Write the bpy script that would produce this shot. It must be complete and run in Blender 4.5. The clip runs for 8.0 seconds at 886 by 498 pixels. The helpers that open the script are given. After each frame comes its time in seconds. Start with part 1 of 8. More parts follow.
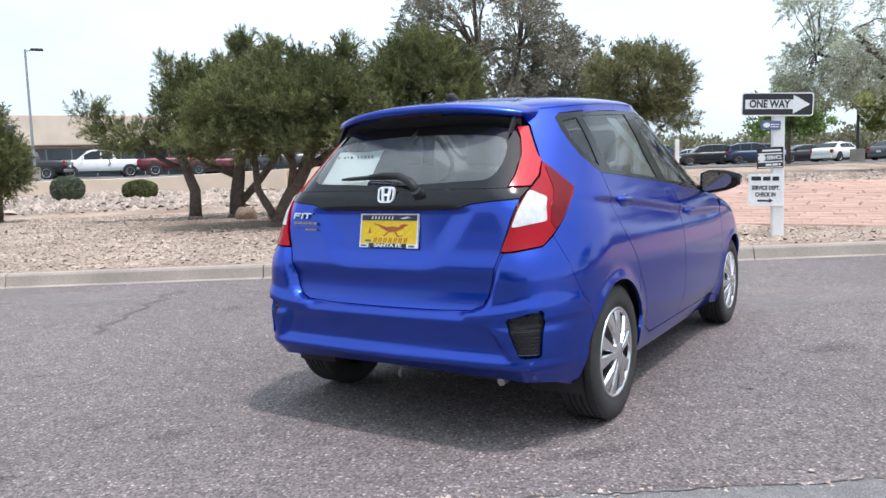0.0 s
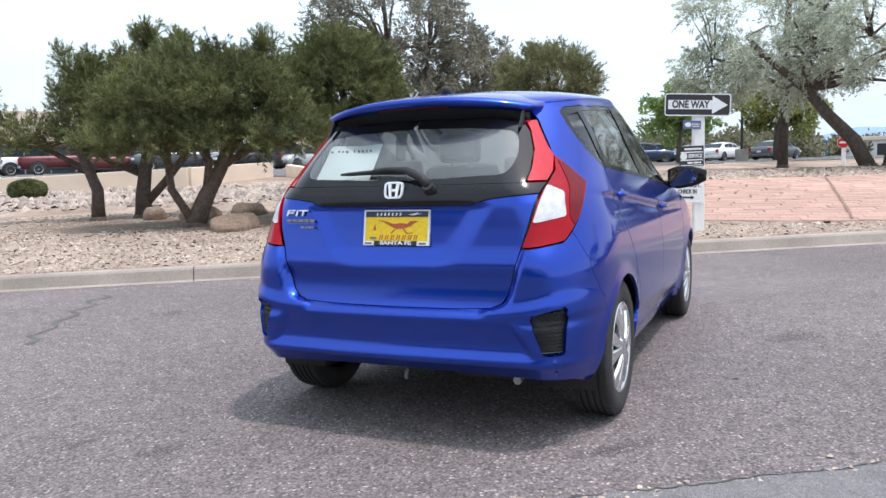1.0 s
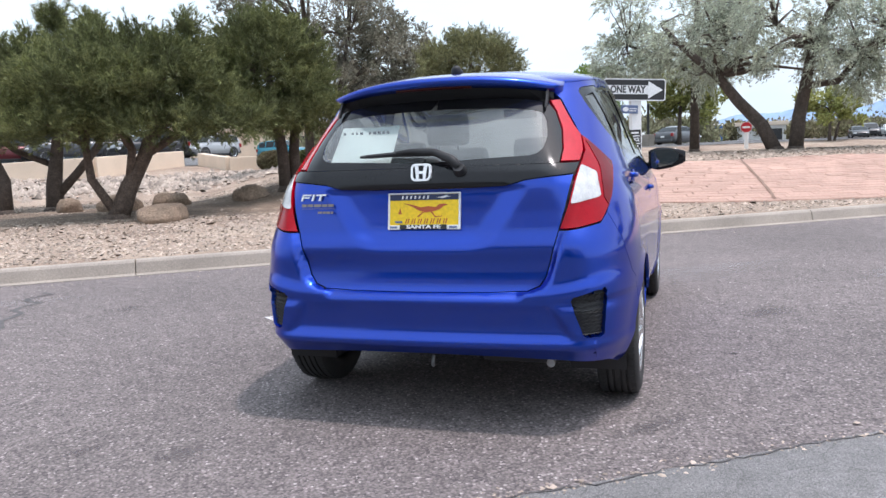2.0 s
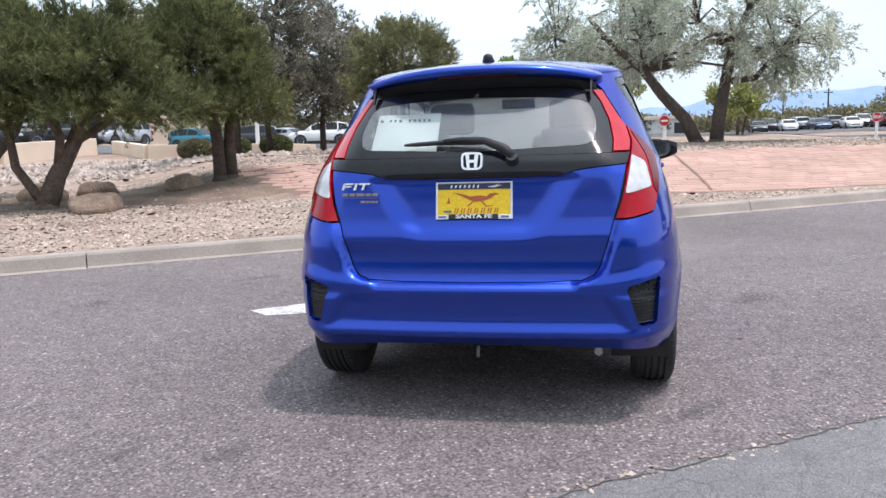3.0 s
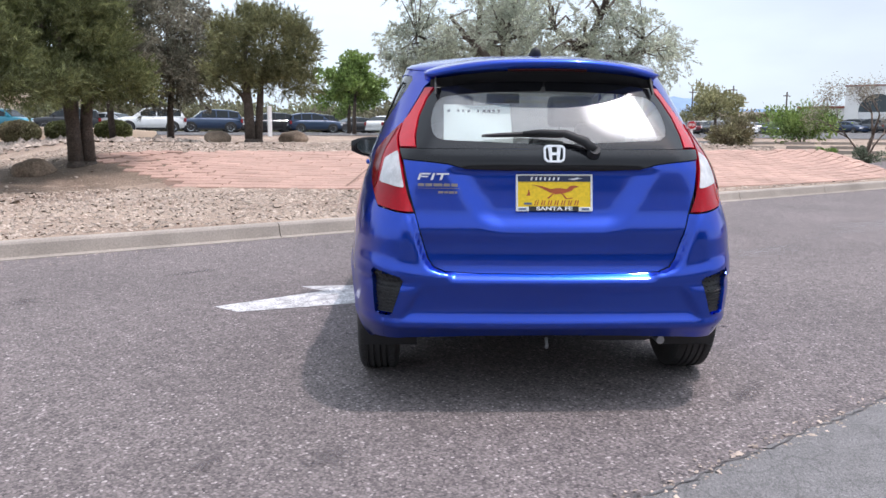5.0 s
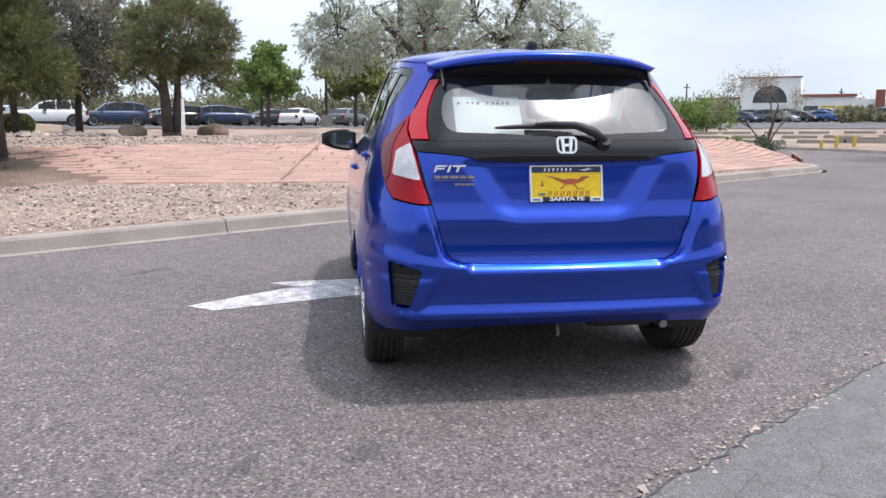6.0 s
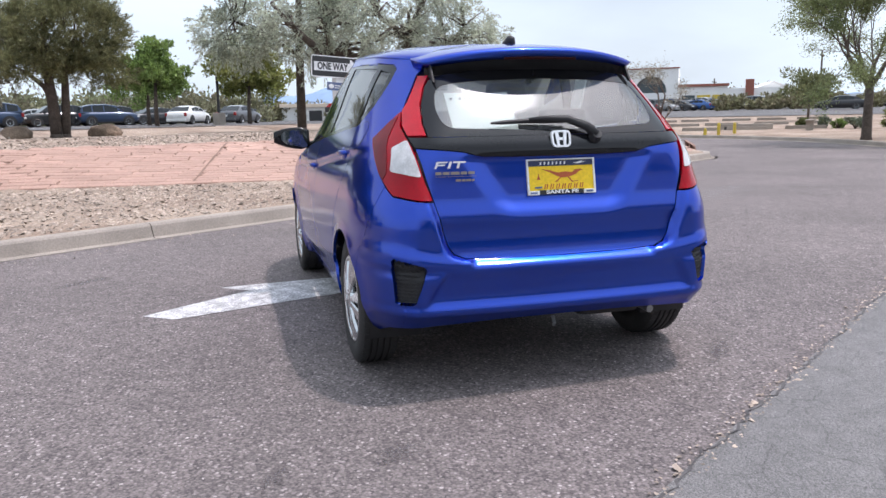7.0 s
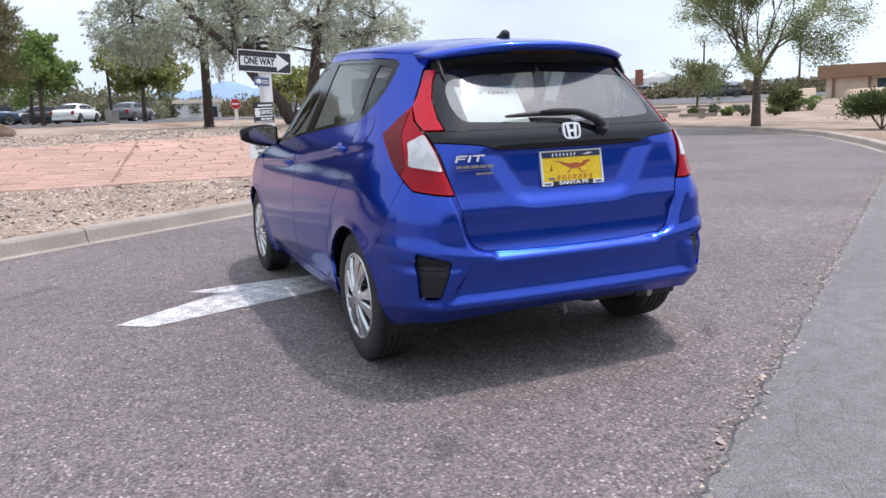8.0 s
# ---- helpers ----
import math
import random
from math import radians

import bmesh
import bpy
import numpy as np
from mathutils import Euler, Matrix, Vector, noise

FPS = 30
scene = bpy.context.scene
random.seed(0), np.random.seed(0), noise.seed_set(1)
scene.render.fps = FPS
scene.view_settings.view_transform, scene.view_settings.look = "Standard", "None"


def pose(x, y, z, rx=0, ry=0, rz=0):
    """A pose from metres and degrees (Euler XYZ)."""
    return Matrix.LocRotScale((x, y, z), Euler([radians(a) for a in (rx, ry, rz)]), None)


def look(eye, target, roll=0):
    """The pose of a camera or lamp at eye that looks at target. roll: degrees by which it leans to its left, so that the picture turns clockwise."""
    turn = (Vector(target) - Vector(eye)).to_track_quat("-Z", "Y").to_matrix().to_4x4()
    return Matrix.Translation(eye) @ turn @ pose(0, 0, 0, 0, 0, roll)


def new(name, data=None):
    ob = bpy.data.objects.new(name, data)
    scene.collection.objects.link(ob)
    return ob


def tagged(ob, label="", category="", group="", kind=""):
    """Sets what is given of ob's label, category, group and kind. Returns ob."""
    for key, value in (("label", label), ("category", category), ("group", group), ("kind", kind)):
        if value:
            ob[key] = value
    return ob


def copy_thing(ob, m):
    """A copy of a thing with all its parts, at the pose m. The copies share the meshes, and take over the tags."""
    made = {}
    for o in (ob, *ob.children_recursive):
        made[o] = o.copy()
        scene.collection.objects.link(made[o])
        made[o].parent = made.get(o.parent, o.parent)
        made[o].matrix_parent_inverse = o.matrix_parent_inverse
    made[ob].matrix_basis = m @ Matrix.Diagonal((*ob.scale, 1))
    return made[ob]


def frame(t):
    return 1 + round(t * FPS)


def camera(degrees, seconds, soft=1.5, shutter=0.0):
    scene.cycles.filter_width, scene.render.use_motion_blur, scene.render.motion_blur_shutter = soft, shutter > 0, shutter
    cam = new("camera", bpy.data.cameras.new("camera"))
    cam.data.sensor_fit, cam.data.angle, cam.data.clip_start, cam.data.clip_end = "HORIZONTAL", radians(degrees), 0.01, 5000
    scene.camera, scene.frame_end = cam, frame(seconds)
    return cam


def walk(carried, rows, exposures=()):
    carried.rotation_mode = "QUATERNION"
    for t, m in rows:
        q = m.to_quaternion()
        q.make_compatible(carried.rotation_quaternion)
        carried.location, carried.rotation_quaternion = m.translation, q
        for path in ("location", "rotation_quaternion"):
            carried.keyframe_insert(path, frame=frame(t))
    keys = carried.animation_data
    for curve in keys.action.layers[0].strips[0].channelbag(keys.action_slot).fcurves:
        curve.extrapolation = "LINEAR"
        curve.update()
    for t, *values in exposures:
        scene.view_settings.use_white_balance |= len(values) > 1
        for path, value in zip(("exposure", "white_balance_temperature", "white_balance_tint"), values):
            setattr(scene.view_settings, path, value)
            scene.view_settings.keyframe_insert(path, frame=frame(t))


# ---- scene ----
cam = camera(59.6, 8.0)
METRES, EYE, TILT, LEAN, TURN = 3.981, 1.1545, 0.0, 0.0, 0.0
ROWS = [
    (0.0, 0.0, 0.0, 0.0, -0.18, -5.61, 1.8),
    (0.5, -0.0505, 0.0163, 0.0006, -4.1, -5.47, 1.47),
    (1.0, -0.1201, 0.0346, -0.0013, -7.77, -5.9, 1.79),
    (1.5, -0.1837, 0.0496, 0.0011, -11.45, -6.53, 2.07),
    (2.0, -0.2405, 0.078, -0.0035, -14.59, -7.05, 2.32),
    (3.5, -0.4348, 0.1582, 0.0005, -24.58, -8.2, 1.13),
    (4.0, -0.4907, 0.1921, -0.0064, -28.29, -8.22, 0.46),
    (4.5, -0.5469, 0.2272, -0.0027, -30.94, -8.27, -0.05),
    (6.0, -0.6862, 0.319, -0.0015, -40.09, -9.09, 0.05),
    (6.5, -0.7296, 0.3566, -0.003, -44.2, -9.23, 0.55),
    (7.0, -0.7654, 0.3964, 0.0017, -48.06, -9.58, 1.16),
    (7.5, -0.8011, 0.4437, 0.003, -51.8, -9.96, 1.5),
    (8.0, -0.8457, 0.4919, 0.0063, -55.57, -10.28, 2.06),
]
walk(cam, [(t, pose(0, 0, EYE, TILT, LEAN, TURN) @ pose(METRES * x, METRES * y, METRES * z, 90 + pitch, roll, yaw)) for t, x, y, z, yaw, pitch, roll in ROWS],
     exposures=[(0.0, 0.16, 6420, 19), (3.0, 0.13, 6450, 22), (6.0, 0.04, 6520, 23.5), (8.0, 0.02, 6520, 23.5)])

# world, sun, exposure
SUN_EL, SUN_DIR = radians(72), Vector((0.848, -0.530, 0)).normalized()
world = bpy.data.worlds.new("sky")
scene.world = world
world.use_nodes = True
wt = world.node_tree
sky = wt.nodes.new("ShaderNodeTexSky")
sky.sky_type, sky.sun_disc = "NISHITA", False
sky.sun_elevation, sky.sun_rotation = SUN_EL, math.atan2(SUN_DIR.x, SUN_DIR.y)
sky.air_density, sky.dust_density, sky.ozone_density = 1.0, 4.0, 1.0
# thin high cloud: pale streaks that whiten the blue
tc = wt.nodes.new("ShaderNodeTexCoord")
mp = wt.nodes.new("ShaderNodeMapping")
mp.inputs["Scale"].default_value = (1.0, 1.0, 3.2)
nz = wt.nodes.new("ShaderNodeTexNoise")
nz.inputs["Scale"].default_value, nz.inputs["Detail"].default_value = 1.6, 6
rp = wt.nodes.new("ShaderNodeMapRange")
rp.inputs["From Min"].default_value, rp.inputs["From Max"].default_value = 0.3, 0.62
rp.inputs["To Min"].default_value, rp.inputs["To Max"].default_value = 0.55, 0.90
mx = wt.nodes.new("ShaderNodeMix")
mx.data_type = "RGBA"
mx.inputs["B"].default_value = (9.2, 11.5, 12.4, 1)
bg = wt.nodes["Background"]
bg.inputs["Strength"].default_value = 0.103
wt.links.new(tc.outputs["Generated"], mp.inputs["Vector"])
wt.links.new(mp.outputs["Vector"], nz.inputs["Vector"])
wt.links.new(nz.outputs["Fac"], rp.inputs["Value"])
wt.links.new(rp.outputs["Result"], mx.inputs["Factor"])
wt.links.new(sky.outputs["Color"], mx.inputs["A"])
# the veil of cloud is brightest towards the sun
to_sun = SUN_DIR * math.cos(SUN_EL) + Vector((0, 0, math.sin(SUN_EL)))
dt = wt.nodes.new("ShaderNodeVectorMath")
dt.operation, dt.inputs[1].default_value = "DOT_PRODUCT", to_sun
nrm = wt.nodes.new("ShaderNodeVectorMath")
nrm.operation = "NORMALIZE"
wt.links.new(tc.outputs["Generated"], nrm.inputs[0])
wt.links.new(nrm.outputs["Vector"], dt.inputs[0])
gl_ = wt.nodes.new("ShaderNodeMapRange")
gl_.interpolation_type = "SMOOTHSTEP"
gl_.inputs["From Min"].default_value, gl_.inputs["From Max"].default_value = 0.70, 1.0
gl_.inputs["To Min"].default_value, gl_.inputs["To Max"].default_value = 1.0, 2.2
wt.links.new(dt.outputs["Value"], gl_.inputs["Value"])
core = wt.nodes.new("ShaderNodeMapRange")
core.interpolation_type = "SMOOTHERSTEP"
core.inputs["From Min"].default_value, core.inputs["From Max"].default_value = 0.9945, 1.0
core.inputs["To Min"].default_value, core.inputs["To Max"].default_value = 0.0, 8.0
wt.links.new(dt.outputs["Value"], core.inputs["Value"])
both = wt.nodes.new("ShaderNodeMath")
both.operation = "ADD"
wt.links.new(gl_.outputs["Result"], both.inputs[0])
wt.links.new(core.outputs["Result"], both.inputs[1])
veil = wt.nodes.new("ShaderNodeVectorMath")
veil.operation = "SCALE"
wt.links.new(mx.outputs["Result"], veil.inputs[0])
wt.links.new(both.outputs["Value"], veil.inputs["Scale"])
wt.links.new(veil.outputs["Vector"], bg.inputs["Color"])
sun = new("sun", bpy.data.lights.new("sun", "SUN"))
sun.data.energy, sun.data.angle, sun.data.color = 2.05, radians(1.5), (1.0, 0.965, 0.91)
sun.matrix_world = look((0, 0, 40), Vector((0, 0, 40)) - (SUN_DIR * math.cos(SUN_EL) + Vector((0, 0, math.sin(SUN_EL)))))


# ---- materials ----
def mat(name, col, rough=0.6, metal=0.0, var=0.15, scale=3.0, fine=40.0, fvar=0.1, bump=0.1, depth=0.01, coat=0.0, spec=0.5, rand=0.0, tint=None, coords="Object", island=False, trans=0.0):
    """Procedural surface: a base colour, stains at one scale, grain at another, fine relief; rand varies pieces."""
    m = bpy.data.materials.new(name)
    m.use_nodes = True
    t = m.node_tree
    n, l = t.nodes, t.links
    b = n["Principled BSDF"]
    b.inputs["Roughness"].default_value, b.inputs["Metallic"].default_value = rough, metal
    b.inputs["Coat Weight"].default_value, b.inputs["Coat Roughness"].default_value = coat, 0.03
    b.inputs["Specular IOR Level"].default_value = spec
    c = n.new("ShaderNodeTexCoord")
    out = c.outputs[coords]
    big, small = n.new("ShaderNodeTexNoise"), n.new("ShaderNodeTexNoise")
    big.inputs["Scale"].default_value, big.inputs["Detail"].default_value = scale, 5
    small.inputs["Scale"].default_value, small.inputs["Detail"].default_value = fine, 3
    for q in (big, small):
        l.new(out, q.inputs["Vector"])
    mb = n.new("ShaderNodeMapRange")
    mb.inputs["From Min"].default_value, mb.inputs["From Max"].default_value = 0.3, 0.7
    mb.inputs["To Min"].default_value, mb.inputs["To Max"].default_value = 0.0, 1.0
    l.new(big.outputs["Fac"], mb.inputs["Value"])
    mixb = n.new("ShaderNodeMix")
    mixb.data_type = "RGBA"
    lo = [v * (1 - var) for v in col]
    hi = [min(1, v * (1 + var)) for v in col] if tint is None else list(tint)
    mixb.inputs["A"].default_value, mixb.inputs["B"].default_value = (*lo, 1), (*hi, 1)
    l.new(mb.outputs["Result"], mixb.inputs["Factor"])
    last = mixb.outputs["Result"]
    ms = n.new("ShaderNodeMapRange")
    ms.inputs["From Min"].default_value, ms.inputs["From Max"].default_value = 0.3, 0.7
    ms.inputs["To Min"].default_value, ms.inputs["To Max"].default_value = 1 - fvar, 1 + fvar
    l.new(small.outputs["Fac"], ms.inputs["Value"])
    value = ms.outputs["Result"]
    if rand:
        if island:
            src = n.new("ShaderNodeNewGeometry").outputs["Random Per Island"]
        else:
            src = n.new("ShaderNodeObjectInfo").outputs["Random"]
        mr = n.new("ShaderNodeMapRange")
        mr.inputs["To Min"].default_value, mr.inputs["To Max"].default_value = 1 - rand, 1 + rand
        l.new(src, mr.inputs["Value"])
        mul = n.new("ShaderNodeMath")
        mul.operation = "MULTIPLY"
        l.new(value, mul.inputs[0])
        l.new(mr.outputs["Result"], mul.inputs[1])
        value = mul.outputs["Value"]
    sc = n.new("ShaderNodeVectorMath")
    sc.operation = "SCALE"
    l.new(last, sc.inputs[0])
    l.new(value, sc.inputs["Scale"])
    l.new(sc.outputs["Vector"], b.inputs["Base Color"])
    if bump:
        bp = n.new("ShaderNodeBump")
        bp.inputs["Strength"].default_value, bp.inputs["Distance"].default_value = bump, depth
        l.new(small.outputs["Fac"], bp.inputs["Height"])
        l.new(bp.outputs["Normal"], b.inputs["Normal"])
    if trans:
        # thin leaves let some light through
        tr = n.new("ShaderNodeBsdfTranslucent")
        l.new(sc.outputs["Vector"], tr.inputs["Color"])
        mxs = n.new("ShaderNodeMixShader")
        mxs.inputs["Fac"].default_value = trans
        l.new(b.outputs["BSDF"], mxs.inputs[1])
        l.new(tr.outputs["BSDF"], mxs.inputs[2])
        l.new(mxs.outputs["Shader"], n["Material Output"].inputs["Surface"])
    return m


def glass_mat(name, tint, rough=0.0, ior=1.95, dust_veil=0.0):
    """A thin pane: tinted clear, with mirror gloss by Fresnel and a pale film for dust and sky veil."""
    m = bpy.data.materials.new(name)
    m.use_nodes = True
    t = m.node_tree
    n, l = t.nodes, t.links
    n.remove(n["Principled BSDF"])
    tr, gl, fr, mx_ = n.new("ShaderNodeBsdfTransparent"), n.new("ShaderNodeBsdfGlossy"), n.new("ShaderNodeFresnel"), n.new("ShaderNodeMixShader")
    tr.inputs["Color"].default_value = (*tint, 1)
    gl.inputs["Roughness"].default_value = rough
    fr.inputs["IOR"].default_value = ior
    l.new(fr.outputs["Fac"], mx_.inputs["Fac"])
    l.new(tr.outputs["BSDF"], mx_.inputs[1])
    if dust_veil:
        # uneven pale film: dust, with the veil of reflected sky put into its colour
        film, cloud, amount, over = n.new("ShaderNodeBsdfDiffuse"), n.new("ShaderNodeTexNoise"), n.new("ShaderNodeMapRange"), n.new("ShaderNodeMixShader")
        film.inputs["Color"].default_value = (.74, .78, .79, 1)
        cloud.inputs["Scale"].default_value, cloud.inputs["Detail"].default_value = 3.2, 5
        l.new(n.new("ShaderNodeTexCoord").outputs["Object"], cloud.inputs["Vector"])
        amount.inputs["From Min"].default_value, amount.inputs["From Max"].default_value = .25, .75
        amount.inputs["To Min"].default_value, amount.inputs["To Max"].default_value = dust_veil * .45, dust_veil * 1.55
        l.new(cloud.outputs["Fac"], amount.inputs["Value"])
        l.new(amount.outputs["Result"], over.inputs["Fac"])
        l.new(tr.outputs["BSDF"], over.inputs[1])
        l.new(film.outputs["BSDF"], over.inputs[2])
        l.new(over.outputs["Shader"], mx_.inputs[1])
    l.new(gl.outputs["BSDF"], mx_.inputs[2])
    l.new(mx_.outputs["Shader"], n["Material Output"].inputs["Surface"])
    return m


def asphalt_mat(name, col, light, dark, chip, crack=0.0, stain=0.25):
    """Worn asphalt: stone chips of several shades in a dark binder, wide stains, a few cracks."""
    m = bpy.data.materials.new(name)
    m.use_nodes = True
    t = m.node_tree
    n, l = t.nodes, t.links
    b = n["Principled BSDF"]
    b.inputs["Roughness"].default_value = 0.85
    c = n.new("ShaderNodeTexCoord").outputs["Object"]
    v = n.new("ShaderNodeTexVoronoi")
    v.inputs["Scale"].default_value = chip
    l.new(c, v.inputs["Vector"])
    ramp = n.new("ShaderNodeValToRGB")
    e = ramp.color_ramp.elements
    e[0].position, e[0].color = 0.0, (*dark, 1)
    e[1].position, e[1].color = 1.0, (*light, 1)
    for pos, k in ((0.30, 0.75), (0.55, 1.0), (0.80, 1.25)):
        q = e.new(pos)
        q.color = (*[x * k for x in col], 1)
    l.new(v.outputs["Color"], ramp.inputs["Fac"])
    # binder between the chips
    dm = n.new("ShaderNodeMapRange")
    dm.inputs["From Min"].default_value, dm.inputs["From Max"].default_value = 0.35, 0.75
    dm.inputs["To Min"].default_value, dm.inputs["To Max"].default_value = 1.0, 0.62
    l.new(v.outputs["Distance"], dm.inputs["Value"])
    big = n.new("ShaderNodeTexNoise")
    big.inputs["Scale"].default_value, big.inputs["Detail"].default_value = 0.45, 7
    big.inputs["Roughness"].default_value = 0.65
    l.new(c, big.inputs["Vector"])
    bm_ = n.new("ShaderNodeMapRange")
    bm_.inputs["From Min"].default_value, bm_.inputs["From Max"].default_value = 0.3, 0.7
    bm_.inputs["To Min"].default_value, bm_.inputs["To Max"].default_value = 1 - stain, 1 + stain * 0.6
    l.new(big.outputs["Fac"], bm_.inputs["Value"])
    mid = n.new("ShaderNodeTexNoise")
    mid.inputs["Scale"].default_value, mid.inputs["Detail"].default_value = 9.0, 4
    l.new(c, mid.inputs["Vector"])
    mm = n.new("ShaderNodeMapRange")
    mm.inputs["From Min"].default_value, mm.inputs["From Max"].default_value = 0.3, 0.7
    mm.inputs["To Min"].default_value, mm.inputs["To Max"].default_value = 0.86, 1.12
    l.new(mid.outputs["Fac"], mm.inputs["Value"])
    val = dm.outputs["Result"]
    for o in (bm_.outputs["Result"], mm.outputs["Result"]):
        q = n.new("ShaderNodeMath")
        q.operation = "MULTIPLY"
        l.new(val, q.inputs[0])
        l.new(o, q.inputs[1])
        val = q.outputs["Value"]
    if crack:
        wob = n.new("ShaderNodeTexNoise")
        wob.inputs["Scale"].default_value = 2.5
        l.new(c, wob.inputs["Vector"])
        ad = n.new("ShaderNodeVectorMath")
        ad.operation = "MULTIPLY_ADD"
        ad.inputs[1].default_value = (0.25, 0.25, 0.25)
        l.new(wob.outputs["Color"], ad.inputs[0])
        l.new(c, ad.inputs[2])
        w = n.new("ShaderNodeTexVoronoi")
        w.feature = "DISTANCE_TO_EDGE"
        w.inputs["Scale"].default_value = crack
        l.new(ad.outputs["Vector"], w.inputs["Vector"])
        cr = n.new("ShaderNodeMapRange")
        cr.inputs["From Min"].default_value, cr.inputs["From Max"].default_value = 0.004, 0.016
        cr.inputs["To Min"].default_value, cr.inputs["To Max"].default_value = 0.76, 1.0
        l.new(w.outputs["Distance"], cr.inputs["Value"])
        q = n.new("ShaderNodeMath")
        q.operation = "MULTIPLY"
        l.new(val, q.inputs[0])
        l.new(cr.outputs["Result"], q.inputs[1])
        val = q.outputs["Value"]
    sc = n.new("ShaderNodeVectorMath")
    sc.operation = "SCALE"
    l.new(ramp.outputs["Color"], sc.inputs[0])
    l.new(val, sc.inputs["Scale"])
    l.new(sc.outputs["Vector"], b.inputs["Base Color"])
    bp = n.new("ShaderNodeBump")
    bp.inputs["Strength"].default_value, bp.inputs["Distance"].default_value = 0.6, 0.004
    bp.invert = True
    l.new(v.outputs["Distance"], bp.inputs["Height"])
    l.new(bp.outputs["Normal"], b.inputs["Normal"])
    return m


ASPHALT = asphalt_mat("worn_asphalt", (0.202, 0.170, 0.166), (0.61, 0.54, 0.52), (0.045, 0.04, 0.040), 92)
ASPHALT_OLD = asphalt_mat("grey_asphalt", (0.22, 0.212, 0.21), (0.36, 0.35, 0.35), (0.10, 0.10, 0.10), 240, crack=3.4, stain=0.18)
LOT = asphalt_mat("lot_asphalt", (0.16, 0.155, 0.155), (0.3, 0.3, 0.3), (0.06, 0.06, 0.06), 60)
MULCH = mat("brown_leaf_litter", (0.20, 0.14, 0.10), 0.95, var=0.3, scale=1.6, fine=38, fvar=0.45, bump=0.8, depth=0.03, tint=(0.27, 0.20, 0.15))
SOIL = mat("dry_soil", (0.31, 0.215, 0.16), 0.95, var=0.25, scale=0.6, fine=30, fvar=0.3, bump=0.6, depth=0.03, tint=(0.41, 0.32, 0.25))
CONCRETE = mat("kerb_concrete", (0.34, 0.295, 0.255), 0.9, var=0.2, scale=1.2, fine=70, fvar=0.16, bump=0.3, depth=0.004, rand=0.05)
GRAVEL = mat("gravel_stone", (0.375, 0.302, 0.248), 0.9, var=0.25, scale=2.0, fine=50, fvar=0.2, bump=0.4, depth=0.01, rand=0.42, island=True)
RIPRAP = mat("riprap_stone", (0.34, 0.28, 0.235), 0.9, var=0.2, scale=2.0, fine=20, fvar=0.2, bump=0.4, depth=0.02, rand=0.4, island=True)
PAVER = mat("red_paver", (0.43, 0.275, 0.22), 0.9, var=0.16, scale=0.7, fine=45, fvar=0.18, bump=0.4, depth=0.004, rand=0.09, coords="Object")
PAVERS = mat("red_paver_field", (0.43, 0.275, 0.22), 0.9, var=0.16, scale=0.7, fine=45, fvar=0.18, bump=0.4, depth=0.004, rand=0.09, island=True)
MORTAR = mat("sandy_joint", (0.23, 0.145, 0.11), 0.95, var=0.15, scale=2, fine=60, fvar=0.2)
BOULDER = mat("boulder", (0.25, 0.18, 0.13), 0.9, var=0.3, scale=3, fine=25, fvar=0.25, bump=0.7, depth=0.03)
STUCCO = mat("cream_stucco", (0.72, 0.59, 0.47), 0.95, var=0.08, scale=0.8, fine=80, fvar=0.08, bump=0.3, depth=0.004)
WHITE_WALL = mat("white_stucco", (0.86, 0.85, 0.83), 0.9, var=0.06, scale=0.6, fine=30, fvar=0.05)
WHITE_PAINT = mat("white_paint", (0.80, 0.79, 0.78), 0.5, var=0.05, scale=4, fine=60, fvar=0.05)
ROAD_PAINT = mat("worn_road_paint", (0.50, 0.49, 0.49), 0.8, var=0.38, scale=11, fine=95, fvar=0.6, bump=0.4, depth=0.003)
BARK = mat("grey_brown_bark", (0.13, 0.095, 0.075), 0.95, var=0.3, scale=9, fine=45, fvar=0.35, bump=0.9, depth=0.03)
BARK_DARK = mat("dark_bark", (0.10, 0.078, 0.065), 0.95, var=0.3, scale=9, fine=45, fvar=0.35, bump=0.9, depth=0.03)
JUNIPER = mat("juniper_green", (0.100, 0.120, 0.047), 0.8, var=0.35, scale=1.4, fine=9, fvar=0.3, bump=0, rand=0.5, island=True, tint=(0.225, 0.245, 0.095), trans=0.24)
PINE = mat("grey_green_needles", (0.195, 0.205, 0.150), 0.8, var=0.3, scale=0.9, fine=7, fvar=0.3, bump=0, rand=0.5, island=True, tint=(0.34, 0.315, 0.25), trans=0.35)
OLIVE = mat("silver_green_leaves", (0.43, 0.48, 0.38), 0.6, var=0.25, scale=0.8, fine=7, fvar=0.25, bump=0, rand=0.4, island=True, tint=(0.66, 0.70, 0.58), trans=0.5)
GREEN = mat("fresh_green_leaves", (0.15, 0.25, 0.065), 0.6, var=0.3, scale=0.7, fine=6, fvar=0.3, bump=0, rand=0.4, island=True, tint=(0.27, 0.37, 0.11), trans=0.4)
YELLOWGREEN = mat("yellow_green_leaves", (0.25, 0.29, 0.08), 0.6, var=0.3, scale=0.7, fine=6, fvar=0.3, bump=0, rand=0.4, island=True, tint=(0.39, 0.40, 0.14), trans=0.4)
SAGE = mat("sage_leaves", (0.16, 0.19, 0.13), 0.8, var=0.3, scale=2, fine=9, fvar=0.3, bump=0, rand=0.4, island=True, trans=0.15)
